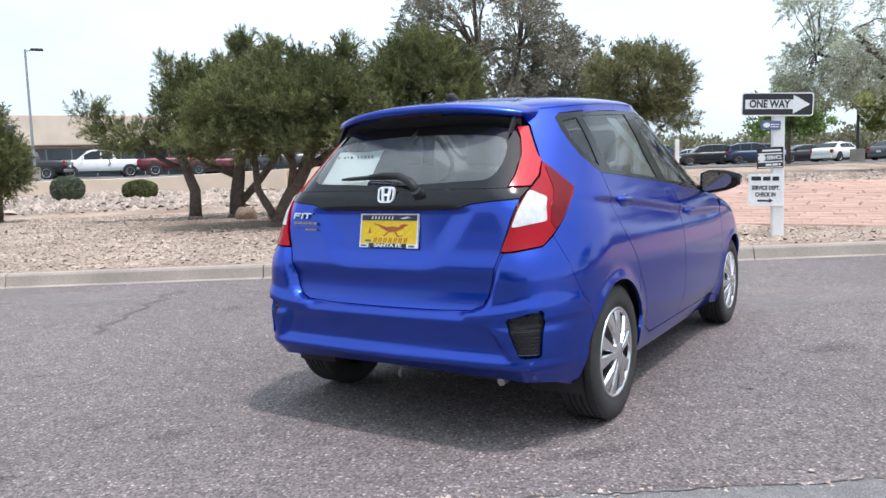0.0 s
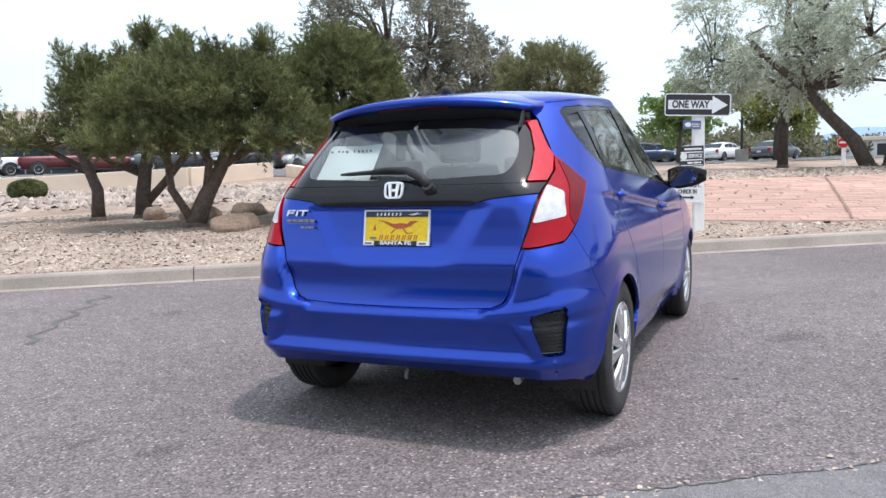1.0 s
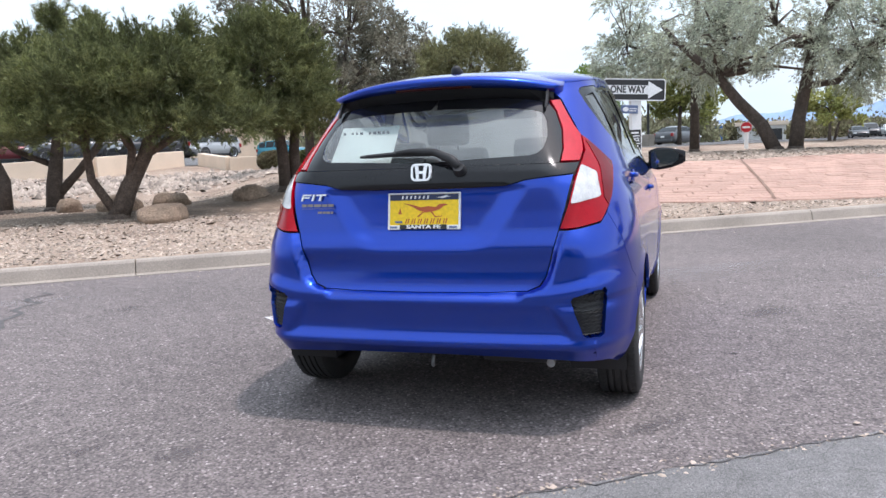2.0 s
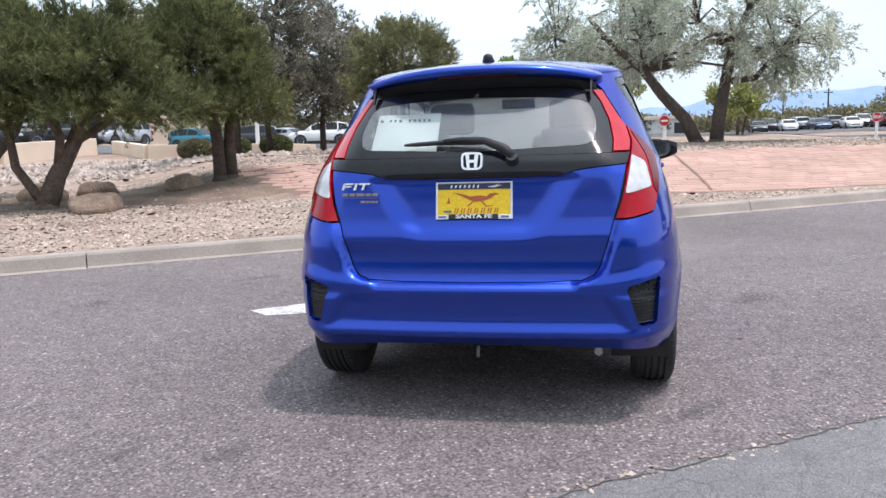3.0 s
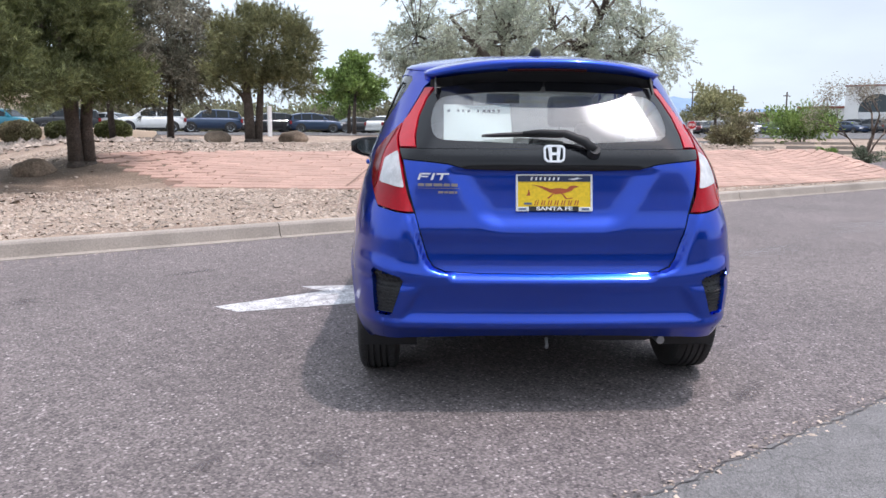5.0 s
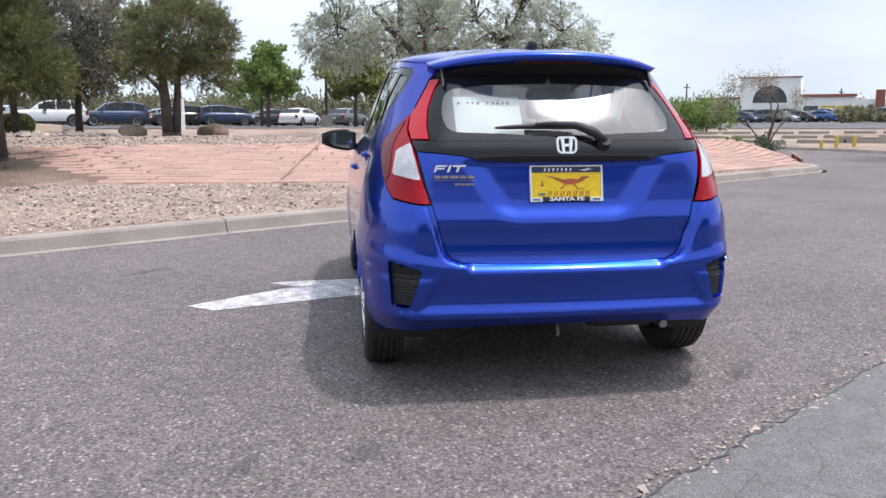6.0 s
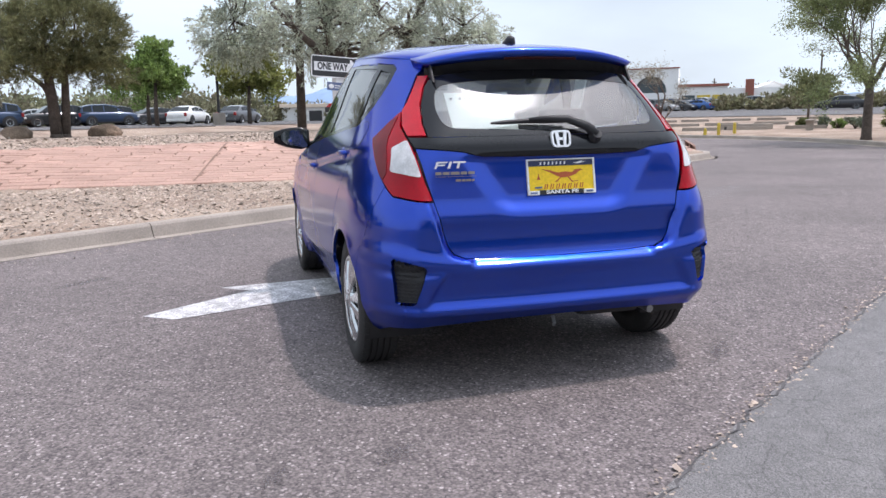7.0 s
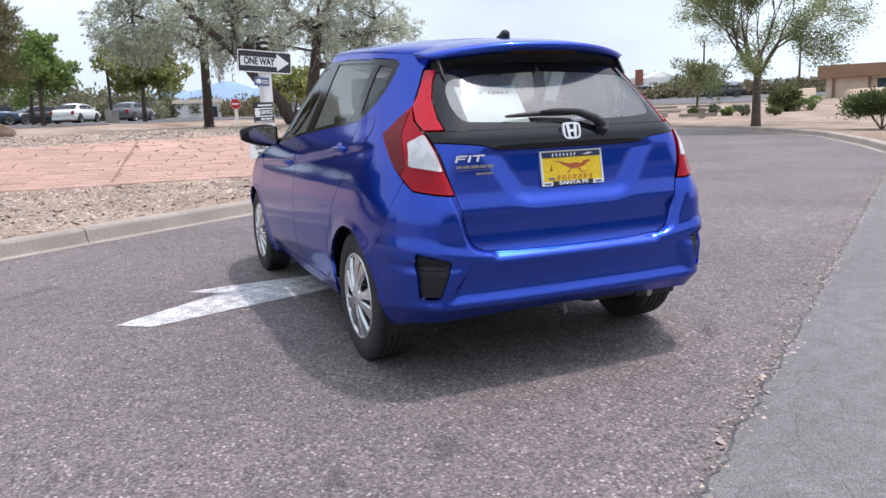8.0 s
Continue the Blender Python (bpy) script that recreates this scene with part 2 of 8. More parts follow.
BROWNBRUSH = mat("dry_brush", (0.24, 0.185, 0.12), 0.9, var=0.3, scale=1, fine=9, fvar=0.3, bump=0, rand=0.4, island=True, tint=(0.25, 0.25, 0.13), trans=0.15)
BLACK = mat("black_plastic", (0.018, 0.018, 0.020), 0.5, var=0.2, scale=8, fine=200, fvar=0.1, bump=0.1, depth=0.001)
STEEL = mat("galvanised_steel", (0.35, 0.36, 0.37), 0.45, metal=0.8, var=0.1, scale=6, fine=60)
RUBBER = mat("tyre_rubber", (0.030, 0.029, 0.029), 0.75, var=0.25, scale=9, fine=120, fvar=0.2, bump=0.2, depth=0.002)
CAST = mat("silver_alloy", (0.66, 0.67, 0.68), 0.20, metal=0.9, var=0.06, scale=10, fine=80, fvar=0.05, bump=0)


# ---- mesh helpers ----
def link(name, bm, material, smooth=False):
    me = bpy.data.meshes.new(name)
    bm.to_mesh(me)
    bm.free()
    for m in material if isinstance(material, (list, tuple)) else [material]:
        me.materials.append(m)
    if smooth:
        me.shade_smooth()
    return new(name, me)


def part(name, bm, material, parent, label="", smooth=False):
    ob = link(name, bm, material, smooth)
    ob.parent = parent
    if label:
        ob["label"] = label
    return ob


def raw(name, verts, faces, material, parent=None, smooth=False):
    me = bpy.data.meshes.new(name)
    me.from_pydata([tuple(v) for v in verts], [], [tuple(f) for f in faces])
    me.materials.append(material)
    if smooth:
        me.shade_smooth()
    ob = new(name, me)
    ob.parent = parent
    return ob


def empty(name, m, label, category, group="", kind=""):
    ob = new(name)
    ob.matrix_world = m
    return tagged(ob, label, category, group, kind)


def add_box(bm, lo, hi, bevel=0.0):
    size = [b - a for a, b in zip(lo, hi)]
    mid = [(a + b) / 2 for a, b in zip(lo, hi)]
    r = bmesh.ops.create_cube(bm, size=1, matrix=Matrix.Translation(mid) @ Matrix.Diagonal((*size, 1)))
    if bevel:
        es = list({e for v in r["verts"] for e in v.link_edges})
        bmesh.ops.bevel(bm, geom=es, offset=bevel, segments=2, affect="EDGES", profile=0.6)
    return bm


def box(lo, hi, bevel=0.0):
    return add_box(bmesh.new(), lo, hi, bevel)


def add_prism(bm, poly, axis, a, b):
    """A polygon in the two other axes, drawn out along axis from a to b."""
    def put(p, w):
        c = list(p)
        c.insert(axis, w)
        return bm.verts.new(c)
    lo, hi = [put(p, a) for p in poly], [put(p, b) for p in poly]
    n = len(poly)
    fs = [bm.faces.new(lo[::-1]), bm.faces.new(hi)]
    fs += [bm.faces.new((lo[i], lo[(i + 1) % n], hi[(i + 1) % n], hi[i])) for i in range(n)]
    bmesh.ops.recalc_face_normals(bm, faces=fs)
    return bm


def prism(poly, axis, a, b, bevel=0.0):
    bm = add_prism(bmesh.new(), poly, axis, a, b)
    if bevel:
        bmesh.ops.bevel(bm, geom=bm.edges[:], offset=bevel, segments=2, affect="EDGES", profile=0.6)
    return bm


def add_tube(bm, pts, radii, n=8, cap=True):
    """A tapering tube along a line of points."""
    pts = [Vector(p) for p in pts]
    rings, side = [], Vector((0, 0, 0))
    for i, p in enumerate(pts):
        d = (pts[min(i + 1, len(pts) - 1)] - pts[max(i - 1, 0)]).normalized()
        if side.length < 0.5:
            side = d.cross(Vector((0.3, 0.9, 0.2)) if abs(d.y) < 0.8 else Vector((1, 0, 0))).normalized()
        side = (side - d * side.dot(d)).normalized()
        up = d.cross(side)
        r = radii[i] if isinstance(radii, (list, tuple)) else radii
        rings.append([bm.verts.new(p + side * (r * math.cos(2 * math.pi * k / n)) + up * (r * math.sin(2 * math.pi * k / n))) for k in range(n)])
    for a, b in zip(rings, rings[1:]):
        for k in range(n):
            bm.faces.new((a[k], a[(k + 1) % n], b[(k + 1) % n], b[k]))
    if cap:
        bm.faces.new(rings[0][::-1])
        bm.faces.new(rings[-1])
    return bm


def tube(pts, radii, n=8):
    return add_tube(bmesh.new(), pts, radii, n)


def smoothstep(a, b, x):
    t = np.clip((x - a) / (b - a), 0, 1)
    return t * t * (3 - 2 * t)


# ---- ground ----
def kerb_y(x):
    """The kerb's face along the island."""
    return 9.10 + 0.05 * x


BANK_X = (-1.5, 0.5, 2, 4, 7, 10, 14, 17, 18.5)
BANK_LOW = (15.4, 15.0, 13.7, 12.3, 10.7, 10.2, 10.2, 10.5, 11.0)
BANK_TOP = (17.6, 17.6, 17.5, 17.0, 15.6, 15.3, 14.3, 12.9, 12.0)


def bank_lines(x):
    """Lower and upper edge of the paved bank, with eased bends."""
    low = sum(np.interp(x + d, BANK_X, BANK_LOW) for d in (-1.2, -.6, 0, .6, 1.2)) / 5
    top = sum(np.interp(x + d, BANK_X, BANK_TOP) for d in (-1.2, -.6, 0, .6, 1.2)) / 5
    return low, top


def ground_z(x, y):
    """Height of the land: road level, planted island with its paved bank, lots beyond."""
    x, y = np.asarray(x, float), np.asarray(y, float)
    ky = kerb_y(x)
    low, top = bank_lines(x)
    right = 0.15 + 0.05 * smoothstep(0, 3, y - ky) + 0.53 * np.clip((y - low) / (top - low), 0, 1)
    right = right + 0.14 * smoothstep(0, 4, y - top)
    left = 0.15 + 0.12 * smoothstep(0, 7, y - ky) + 0.36 * smoothstep(19, 30, y)
    w = smoothstep(-2.5, 1.0, x)
    isl = left * (1 - w) + right * w
    isl = isl * smoothstep(19.5, 17.2, x) + 0.10 * smoothstep(17.2, 19.5, x)
    # lots beyond, rising gently with distance
    far = 1.0 * smoothstep(22, 36, y) + 0.004 * np.clip(y - 36, 0, 500) + 0.45 * smoothstep(33, 46, y) * smoothstep(3, -6, x)
    isl = isl * (1 - smoothstep(24, 33, y)) + np.maximum(far, isl * 0.7) * smoothstep(24, 33, y)
    inside = (y > ky + 0.1) & (x < 19.5) & ((x < 16.4) | (y > np.interp(x, (16.4, 17.3, 17.8, 18.2, 18.9, 20), (10.0, 10.45, 11.15, 12.1, 14.6, 20.6))))
    east = 0.12 + 0.02 * np.clip(x - 28, 0, 500)
    t = smoothstep(0, 12, x - 19 - 0.6 * np.clip(y - 16, 0, 900))
    out = far * (1 - t) + east * t
    arc = np.interp(x, (11, 12.5, 14.5, 17, 21.6, 25.7, 28.9, 31.6, 34, 35), (1.0, 2.6, 3.4, 4.2, 5.8, 8.5, 11.4, 15.2, 22.0, 60.0))
    z = np.where(inside, isl, -0.03)
    z = np.where((x > 11.5) & (y < arc - 0.5), east, z)
    z = np.where((y > 23) & (x > 19.5), out, z)
    z = np.where(y < -8, -0.03 + 0 * z, z)
    return z


def axis_steps(a, b, fine_a, fine_b, step):
    out = list(np.arange(fine_a, fine_b, step))
    s, v = step, fine_b
    while v < b:
        out.append(v)
        s *= 1.25
        v += s
    out.append(b)
    s, v = step, fine_a
    while v > a:
        s *= 1.25
        v -= s
        out.insert(0, max(v, a))
    return np.array(out)


def build_ground():
    xs, ys = axis_steps(-1500, 1500, -14, 34, 0.5), axis_steps(-300, 2500, 0, 34, 0.5)
    # rows run along the kerb, with the step up hidden inside it
    ys = np.sort(np.concatenate([ys[(ys < 9.05) | (ys > 9.3)], (9.02, 9.11, 9.25)]))
    gx, gy = np.meshgrid(xs, ys)
    gy = gy + 0.05 * np.clip(gx, -70, 17)
    gz = ground_z(gx, gy)
    n = len(xs)
    verts = np.stack([gx, gy, gz], -1).reshape(-1, 3)
    faces = [(j * n + i, j * n + i + 1, (j + 1) * n + i + 1, (j + 1) * n + i) for j in range(len(ys) - 1) for i in range(n - 1)]
    tagged(raw("ground", verts, faces, SOIL, smooth=True), "dry sandy soil of the planted island and verges", "ground", kind="structure")


def litter_bed(cx, cy, rx, ry):
    """Leaf litter under the junipers: a sheet draped on the soil, with an uneven outline."""
    bm = bmesh.new()
    rings = []
    for k in range(7):
        ring = []
        for i in range(48):
            a = 2 * math.pi * i / 48
            q = k / 6 * (1 + .16 * noise.noise(Vector((math.cos(a) * 2.2, math.sin(a) * 2.2, 3.0))) + .06 * noise.noise(Vector((math.cos(a) * 9, math.sin(a) * 9, 1.0))))
            x, y = cx + rx * q * math.cos(a), cy + ry * q * math.sin(a)
            ring.append(bm.verts.new((x, y, float(ground_z(x, y)) + .014 - .020 * (k == 6))))
            if k == 0:
                break
        rings.append(ring)
    for i in range(48):
        bm.faces.new((rings[0][0], rings[1][i], rings[1][(i + 1) % 48]))
    for a, b in zip(rings[1:], rings[2:]):
        for i in range(48):
            bm.faces.new((a[i], b[i], b[(i + 1) % 48], a[(i + 1) % 48]))
    bmesh.ops.recalc_face_normals(bm, faces=bm.faces[:])
    tagged(link("litter_bed", bm, MULCH, smooth=True), "brown leaf litter and bare soil under the junipers", "ground", kind="structure")


def sheet(name, pts, z, material, label, category):
    bm = bmesh.new()
    vs = [bm.verts.new((x, y, z)) for x, y in pts]
    f = bm.faces.new(vs)
    if f.normal.z < 0:
        f.normal_flip()
    bmesh.ops.triangulate(bm, faces=[f])
    return tagged(link(name, bm, material), label, category, kind="structure")


FAR_KERB = [(34, 22), (31.6, 15.4), (28.9, 11.5), (25.7, 8.5), (21.6, 5.8), (17.0, 4.15), (14.5, 3.45), (12.9, 2.75), (12.0, 1.6), (11.7, 0.0), (11.6, -6)]
ISLAND = [(-70, kerb_y(-70)), (-40, kerb_y(-40)), (-10.9, kerb_y(-10.9))] + [(-10.9 + 2.93 * k, kerb_y(-10.9 + 2.93 * k)) for k in range(1, 10)] + [(16.6, 9.95), (17.3, 10.25), (17.8, 10.8), (18.2, 11.6), (18.9, 14.0), (20.0, 20.0)]


def sweep_kerb(parent, line, profile):
    """Kerb lengths butted end to end, each with a narrow joint."""
    for (ax, ay), (bx, by) in zip(line, line[1:]):
        d = Vector((bx - ax, by - ay))
        u = d.normalized()
        nrm = Vector((-u.y, u.x))
        bm = bmesh.new()
        rings = []
        for s in (0.006, d.length - 0.006):
            rings.append([bm.verts.new((ax + u.x * s + nrm.x * o, ay + u.y * s + nrm.y * o, z)) for o, z in profile])
        k = len(profile)
        for i in range(k):
            bm.faces.new((rings[0][i], rings[0][(i + 1) % k], rings[1][(i + 1) % k], rings[1][i]))
        bm.faces.new(rings[0])
        bm.faces.new(rings[1][::-1])
        bmesh.ops.recalc_face_normals(bm, faces=bm.faces[:])
        part("kerb_length", bm, CONCRETE, parent)


KERB_PROFILE = [(-0.13, -0.06), (-0.13, 0.005), (-0.05, 0.004), (-0.03, 0.014), (0.0, 0.125), (0.02, 0.146), (0.05, 0.152), (0.16, 0.150), (0.17, 0.143), (0.17, -0.06)]

build_ground()
litter_bed(-2.5, 16.0, 4.6, 2.3)
sheet("road", [(-300, 2.62 - 1.0), (-60, 2.1), (-5, 2.40), (0, 2.60), (3, 2.74), (10, 3.06), (14, 3.3), (17, 4.2), (21.6, 5.85), (25.7, 8.6), (28.9, 11.5), (31.6, 15.4), (34, 22), (20.5, 22), (19.3, 14.0), (18.3, 11.2), (17.5, 10.1), (16.6, 9.75), (5, 9.25), (-10, 8.5), (-70, kerb_y(-70) - 0.1), (-300, 4.0)], 0.0, ASPHALT, "worn grey-brown asphalt road with pale stone chips", "road")
sheet("apron", [(-300, -60), (30, -60), (11.9, -6), (12.0, 1.5), (12.9, 2.7), (14.2, 3.32), (10, 3.09), (3, 2.77), (0, 2.63), (-5, 2.43), (-60, 2.13), (-300, 1.65)], 0.006, ASPHALT_OLD, "smooth grey cracked asphalt apron beside the road", "pavement")
kerb_island = empty("kerb_island", Matrix(), "tan concrete kerb and gutter along the planted island", "kerb", kind="structure")
sweep_kerb(kerb_island, ISLAND, KERB_PROFILE)
kerb_far = empty("kerb_far", Matrix(), "pale concrete kerb round the outside of the bend", "kerb", kind="structure")
sweep_kerb(kerb_far, FAR_KERB, KERB_PROFILE)


# painted arrow, pointing along the one-way lane and running under the car
def build_arrow():
    bm = bmesh.new()
    for pts in ([(-0.87, 6.04), (-0.79, 5.81), (0.05, 5.62), (-0.04, 6.13)], [(-0.04, 6.13), (0.05, 5.62), (0.45, 5.52), (1.05, 5.72), (0.56, 6.03), (0.13, 6.26), (-0.114, 6.375)]):
        f = bm.faces.new([bm.verts.new((x, y, 0.004)) for x, y in pts])
        f.normal_update()
        if f.normal.z < 0:
            f.normal_flip()
    bmesh.ops.triangulate(bm, faces=bm.faces[:])
    tagged(link("road_arrow", bm, ROAD_PAINT), "worn white painted arrow on the asphalt", "road marking", kind="structure")


build_arrow()


# stains and tar marks with soft uneven edges
def stain_mat(name, col, strength, scale):
    m = bpy.data.materials.new(name)
    m.use_nodes = True
    t = m.node_tree
    n, l = t.nodes, t.links
    b = n["Principled BSDF"]
    b.inputs["Base Color"].default_value, b.inputs["Roughness"].default_value = (*col, 1), 0.8
    tcn = n.new("ShaderNodeTexCoord")
    g = n.new("ShaderNodeVectorMath")
    g.operation = "LENGTH"
    l.new(tcn.outputs["Object"], g.inputs[0])
    nzn = n.new("ShaderNodeTexNoise")
    nzn.inputs["Scale"].default_value, nzn.inputs["Detail"].default_value = scale, 6
    l.new(tcn.outputs["Object"], nzn.inputs["Vector"])
    ad = n.new("ShaderNodeMath")
    ad.operation = "MULTIPLY_ADD"
    ad.inputs[1].default_value, ad.inputs[2].default_value = 1.5, -0.75
    l.new(nzn.outputs["Fac"], ad.inputs[0])
    sm_ = n.new("ShaderNodeMath")
    sm_.operation = "ADD"
    l.new(g.outputs["Value"], sm_.inputs[0])
    l.new(ad.outputs["Value"], sm_.inputs[1])
    r = n.new("ShaderNodeMapRange")
    r.inputs["From Min"].default_value, r.inputs["From Max"].default_value = 0.85, 0.25
    r.inputs["To Min"].default_value, r.inputs["To Max"].default_value = 0.0, strength
    l.new(sm_.outputs["Value"], r.inputs["Value"])
    tr, mxs = n.new("ShaderNodeBsdfTransparent"), n.new("ShaderNodeMixShader")
    l.new(r.outputs["Result"], mxs.inputs["Fac"])
    l.new(tr.outputs["BSDF"], mxs.inputs[1])
    l.new(b.outputs["BSDF"], mxs.inputs[2])
    l.new(mxs.outputs["Shader"], n["Material Output"].inputs["Surface"])
    return m


STAIN, TAR, PALE = stain_mat("oil_stain", (.10, .09, .09), .34, 2.2), stain_mat("tar_mark", (.05, .045, .045), .7, 3.0), stain_mat("pale_wear", (.36, .33, .33), .18, 1.6)
for sx, sy, ax_, ay_, tn, material in ((-1.25, 3.43, .16, .10, 0, STAIN), (-1.66, 3.61, .14, .05, 20, STAIN), (1.55, 3.88, .045, .03, 10, TAR), (-2.5, 4.6, .16, .05, 5, STAIN), (-1.9, 6.9, .18, .10, 60, STAIN), (2.4, 4.7, .30, .16, 15, STAIN), (-3.6, 5.4, .6, .3, 30, STAIN), (4.5, 5.6, .9, .3, 6, PALE), (-2.8, 3.5, .8, .25, 12, PALE), (2.8, 6.4, 1.6, .5, 6, PALE), (-3.5, 7.6, 1.7, .4, 3, PALE), (8.0, 6.2, 2.6, .6, 5, PALE), (-0.6, 7.4, .35, .08, 12, STAIN), (0.6, 3.05, .30, .07, 14, STAIN), (-1.9, 2.95, .25, .06, 10, TAR)):
    bm = bmesh.new()
    bmesh.ops.create_grid(bm, x_segments=1, y_segments=1, size=1)
    ob = link("road_stain", bm, material)
    ob.matrix_world = pose(sx, sy, 0.003, 0, 0, tn) @ Matrix.Diagonal((ax_, ay_, 1, 1))
    tagged(ob, "dark worn stain on the asphalt" if material is not PALE else "pale worn patch on the asphalt", "stain", kind="structure")


def tar_line(pts, w, along_x=False):
    """A sealed crack: a thin dark ribbon that wanders."""
    bm = bmesh.new()
    rs = random.Random(6)
    prev = None
    for i, (x, y) in enumerate(pts):
        ww = w * rs.uniform(.5, 1.4)
        a, b = (bm.verts.new((x, y - ww, .0095)), bm.verts.new((x, y + ww, .0065))) if along_x else (bm.verts.new((x - ww, y, .0035)), bm.verts.new((x + ww, y, .0035)))
        if prev:
            bm.faces.new((prev[0], prev[1], b, a))
        prev = (a, b)
    tagged(link("road_crack", bm, mat("crack_filler", (.095, .088, .088), .8, var=.3, scale=12, fine=90)), "dark wandering crack in the asphalt", "crack", kind="structure")


seam_rnd = random.Random(12)
tar_line([(-4.0 + .035 * i, float(np.interp(-4.0 + .035 * i, (-5, 0, 3, 10, 14.2), (2.42, 2.62, 2.76, 3.08, 3.31))) + seam_rnd.gauss(0, .007) + .008 * math.sin(i * .41)) for i in range(500)], .0065, True)
tar_line([(-2.75 + .08 * math.sin(i * 1.9) - .05 * i * .1 + .04 * math.cos(i * 4.1), 5.9 + i * .15) for i in range(16)], .026)


# ---- lettering and sign helpers ----
def text_mesh(body, size, width=None, bold=0.035):
    """Built-in letters as a mesh in the xz plane, centred; width squeezes them to that many metres."""
    cu = bpy.data.curves.new("letters", "FONT")
    cu.body, cu.size, cu.align_x, cu.align_y, cu.extrude = body, size, "CENTER", "CENTER", 0.001
    cu.offset = size * bold
    ob = bpy.data.objects.new("letters", cu)
    scene.collection.objects.link(ob)
    me = bpy.data.meshes.new_from_object(ob.evaluated_get(bpy.context.evaluated_depsgraph_get()))
    bpy.data.objects.remove(ob)
    bm = bmesh.new()
    bm.from_mesh(me)
    xs = [v.co.x for v in bm.verts]
    k = width / (max(xs) - min(xs)) if width else 1.0
    bmesh.ops.transform(bm, matrix=Matrix.Rotation(radians(90), 4, "X") @ Matrix.Diagonal((k, 1, 1, 1)), verts=bm.verts[:])
    return bm


def bars(bm, rows, y, random_gen, h):
    """Plain word-length strokes standing for small print: rows of (x0, x1, z)."""
    for x0, x1, z in rows:
        x = x0
        while x < x1 - 0.004:
            w = min(random_gen.uniform(1.2, 3.2) * h, x1 - x)
            add_box(bm, (x, y - 0.001, z - h / 2), (x + w, y + 0.0005, z + h / 2))
            x += w + h * 0.45
    return bm


def moved(bm, x=0.0, y=0.0, z=0.0):
    bmesh.ops.translate(bm, vec=(x, y, z), verts=bm.verts[:])
    return bm


SIGN_BLACK = mat("sign_black", (0.022, 0.022, 0.024), 0.45, var=0.1)
SIGN_WHITE = mat("sign_white", (0.80, 0.80, 0.80), 0.45, var=0.04)
SIGN_BLUE = mat("sign_blue", (0.11, 0.15, 0.27), 0.5, var=0.1)


def rounded_rect(w, h, r, k=5):
    pts = []
    for cx, cz, a0 in ((w / 2 - r, h / 2 - r, 0), (-w / 2 + r, h / 2 - r, 90), (-w / 2 + r, -h / 2 + r, 180), (w / 2 - r, -h / 2 + r, 270)):
        for i in range(k):
            a = radians(a0 + 90 * i / (k - 1))
            pts.append((cx + r * math.cos(a), cz + r * math.sin(a)))
    return pts




# ---- the blue hatchback: x to its right, y ahead of the rear axle, z up ----
def curve_table(pts, soft):
    """A smooth function through a few (z, value) pairs."""
    zs = np.arange(-0.2, 2.2, 0.004)
    v = np.interp(zs, [p[0] for p in pts], [p[1] for p in pts])
    k = np.exp(-0.5 * (np.arange(-60, 61) * 0.004 / soft) ** 2)
    v = np.convolve(np.pad(v, 60, mode="edge"), k / k.sum(), mode="valid")
    return lambda z: float(np.interp(z, zs, v))


HALF_W = curve_table([(.15, .755), (.20, .80), (.28, .832), (.40, .850), (.55, .860), (.70, .860), (.82, .851), (.92, .833), (1.0, .809), (1.06, .786), (1.10, .768), (1.2, .728), (1.3, .690), (1.4, .645), (1.45, .615)], 0.022)
REAR_Y = curve_table([(.15, -.42), (.22, -.53), (.28, -.600), (.325, -.640), (.362, -.680), (.380, -.679), (.404, -.656), (.44, -.656), (.5, -.668), (.548, -.686), (.560, -.682), (.572, -.645), (.59, -.635), (.63, -.628), (.67, -.624), (.705, -.628), (.735, -.637), (.755, -.640), (.78, -.634), (.82, -.621), (.9, -.610), (1.0, -.602), (1.05, -.588), (1.10, -.552), (1.2, -.468), (1.3, -.383), (1.4, -.295), (1.45, -.245)], 0.009)
FRONT_Y = curve_table([(.15, 3.0), (.25, 3.15), (.4, 3.24), (.55, 3.26), (.7, 3.22), (.8, 3.12), (.88, 2.95), (.95, 2.6), (1.0, 2.32), (1.05, 2.18), (1.2, 1.95), (1.35, 1.65), (1.45, 1.42)], 0.02)
CORNER_A = curve_table([(.3, .22), (.6, .23), (.9, .27), (1.06, .29), (1.3, .29), (1.45, .27)], 0.03)
CORNER_B = curve_table([(.3, .43), (.6, .45), (.9, .58), (1.1, .60), (1.3, .52), (1.45, .45)], 0.03)
ROOF_LIFT = curve_table([(-.2, -.03), (0.0, -.008), (.25, .016), (.6, .036), (1.0, .046), (1.3, .036), (1.6, .01), (1.9, 0)], 0.1)
BOW, BOW_F, CA_F, CB_F = 0.045, 0.14, 0.34, 0.5


def sm(a, b, x):
    t = min(1.0, max(0.0, (x - a) / (b - a)))
    return t * t * (3 - 2 * t)


def ledge(x, z):
    """How far the bumper's ledge has climbed at that place across the car."""
    return sm(.44, .52, z) * (1 - sm(.68, .80, z)) * float(np.interp(x, (.50, .60, .75), (0, .016, .048)))


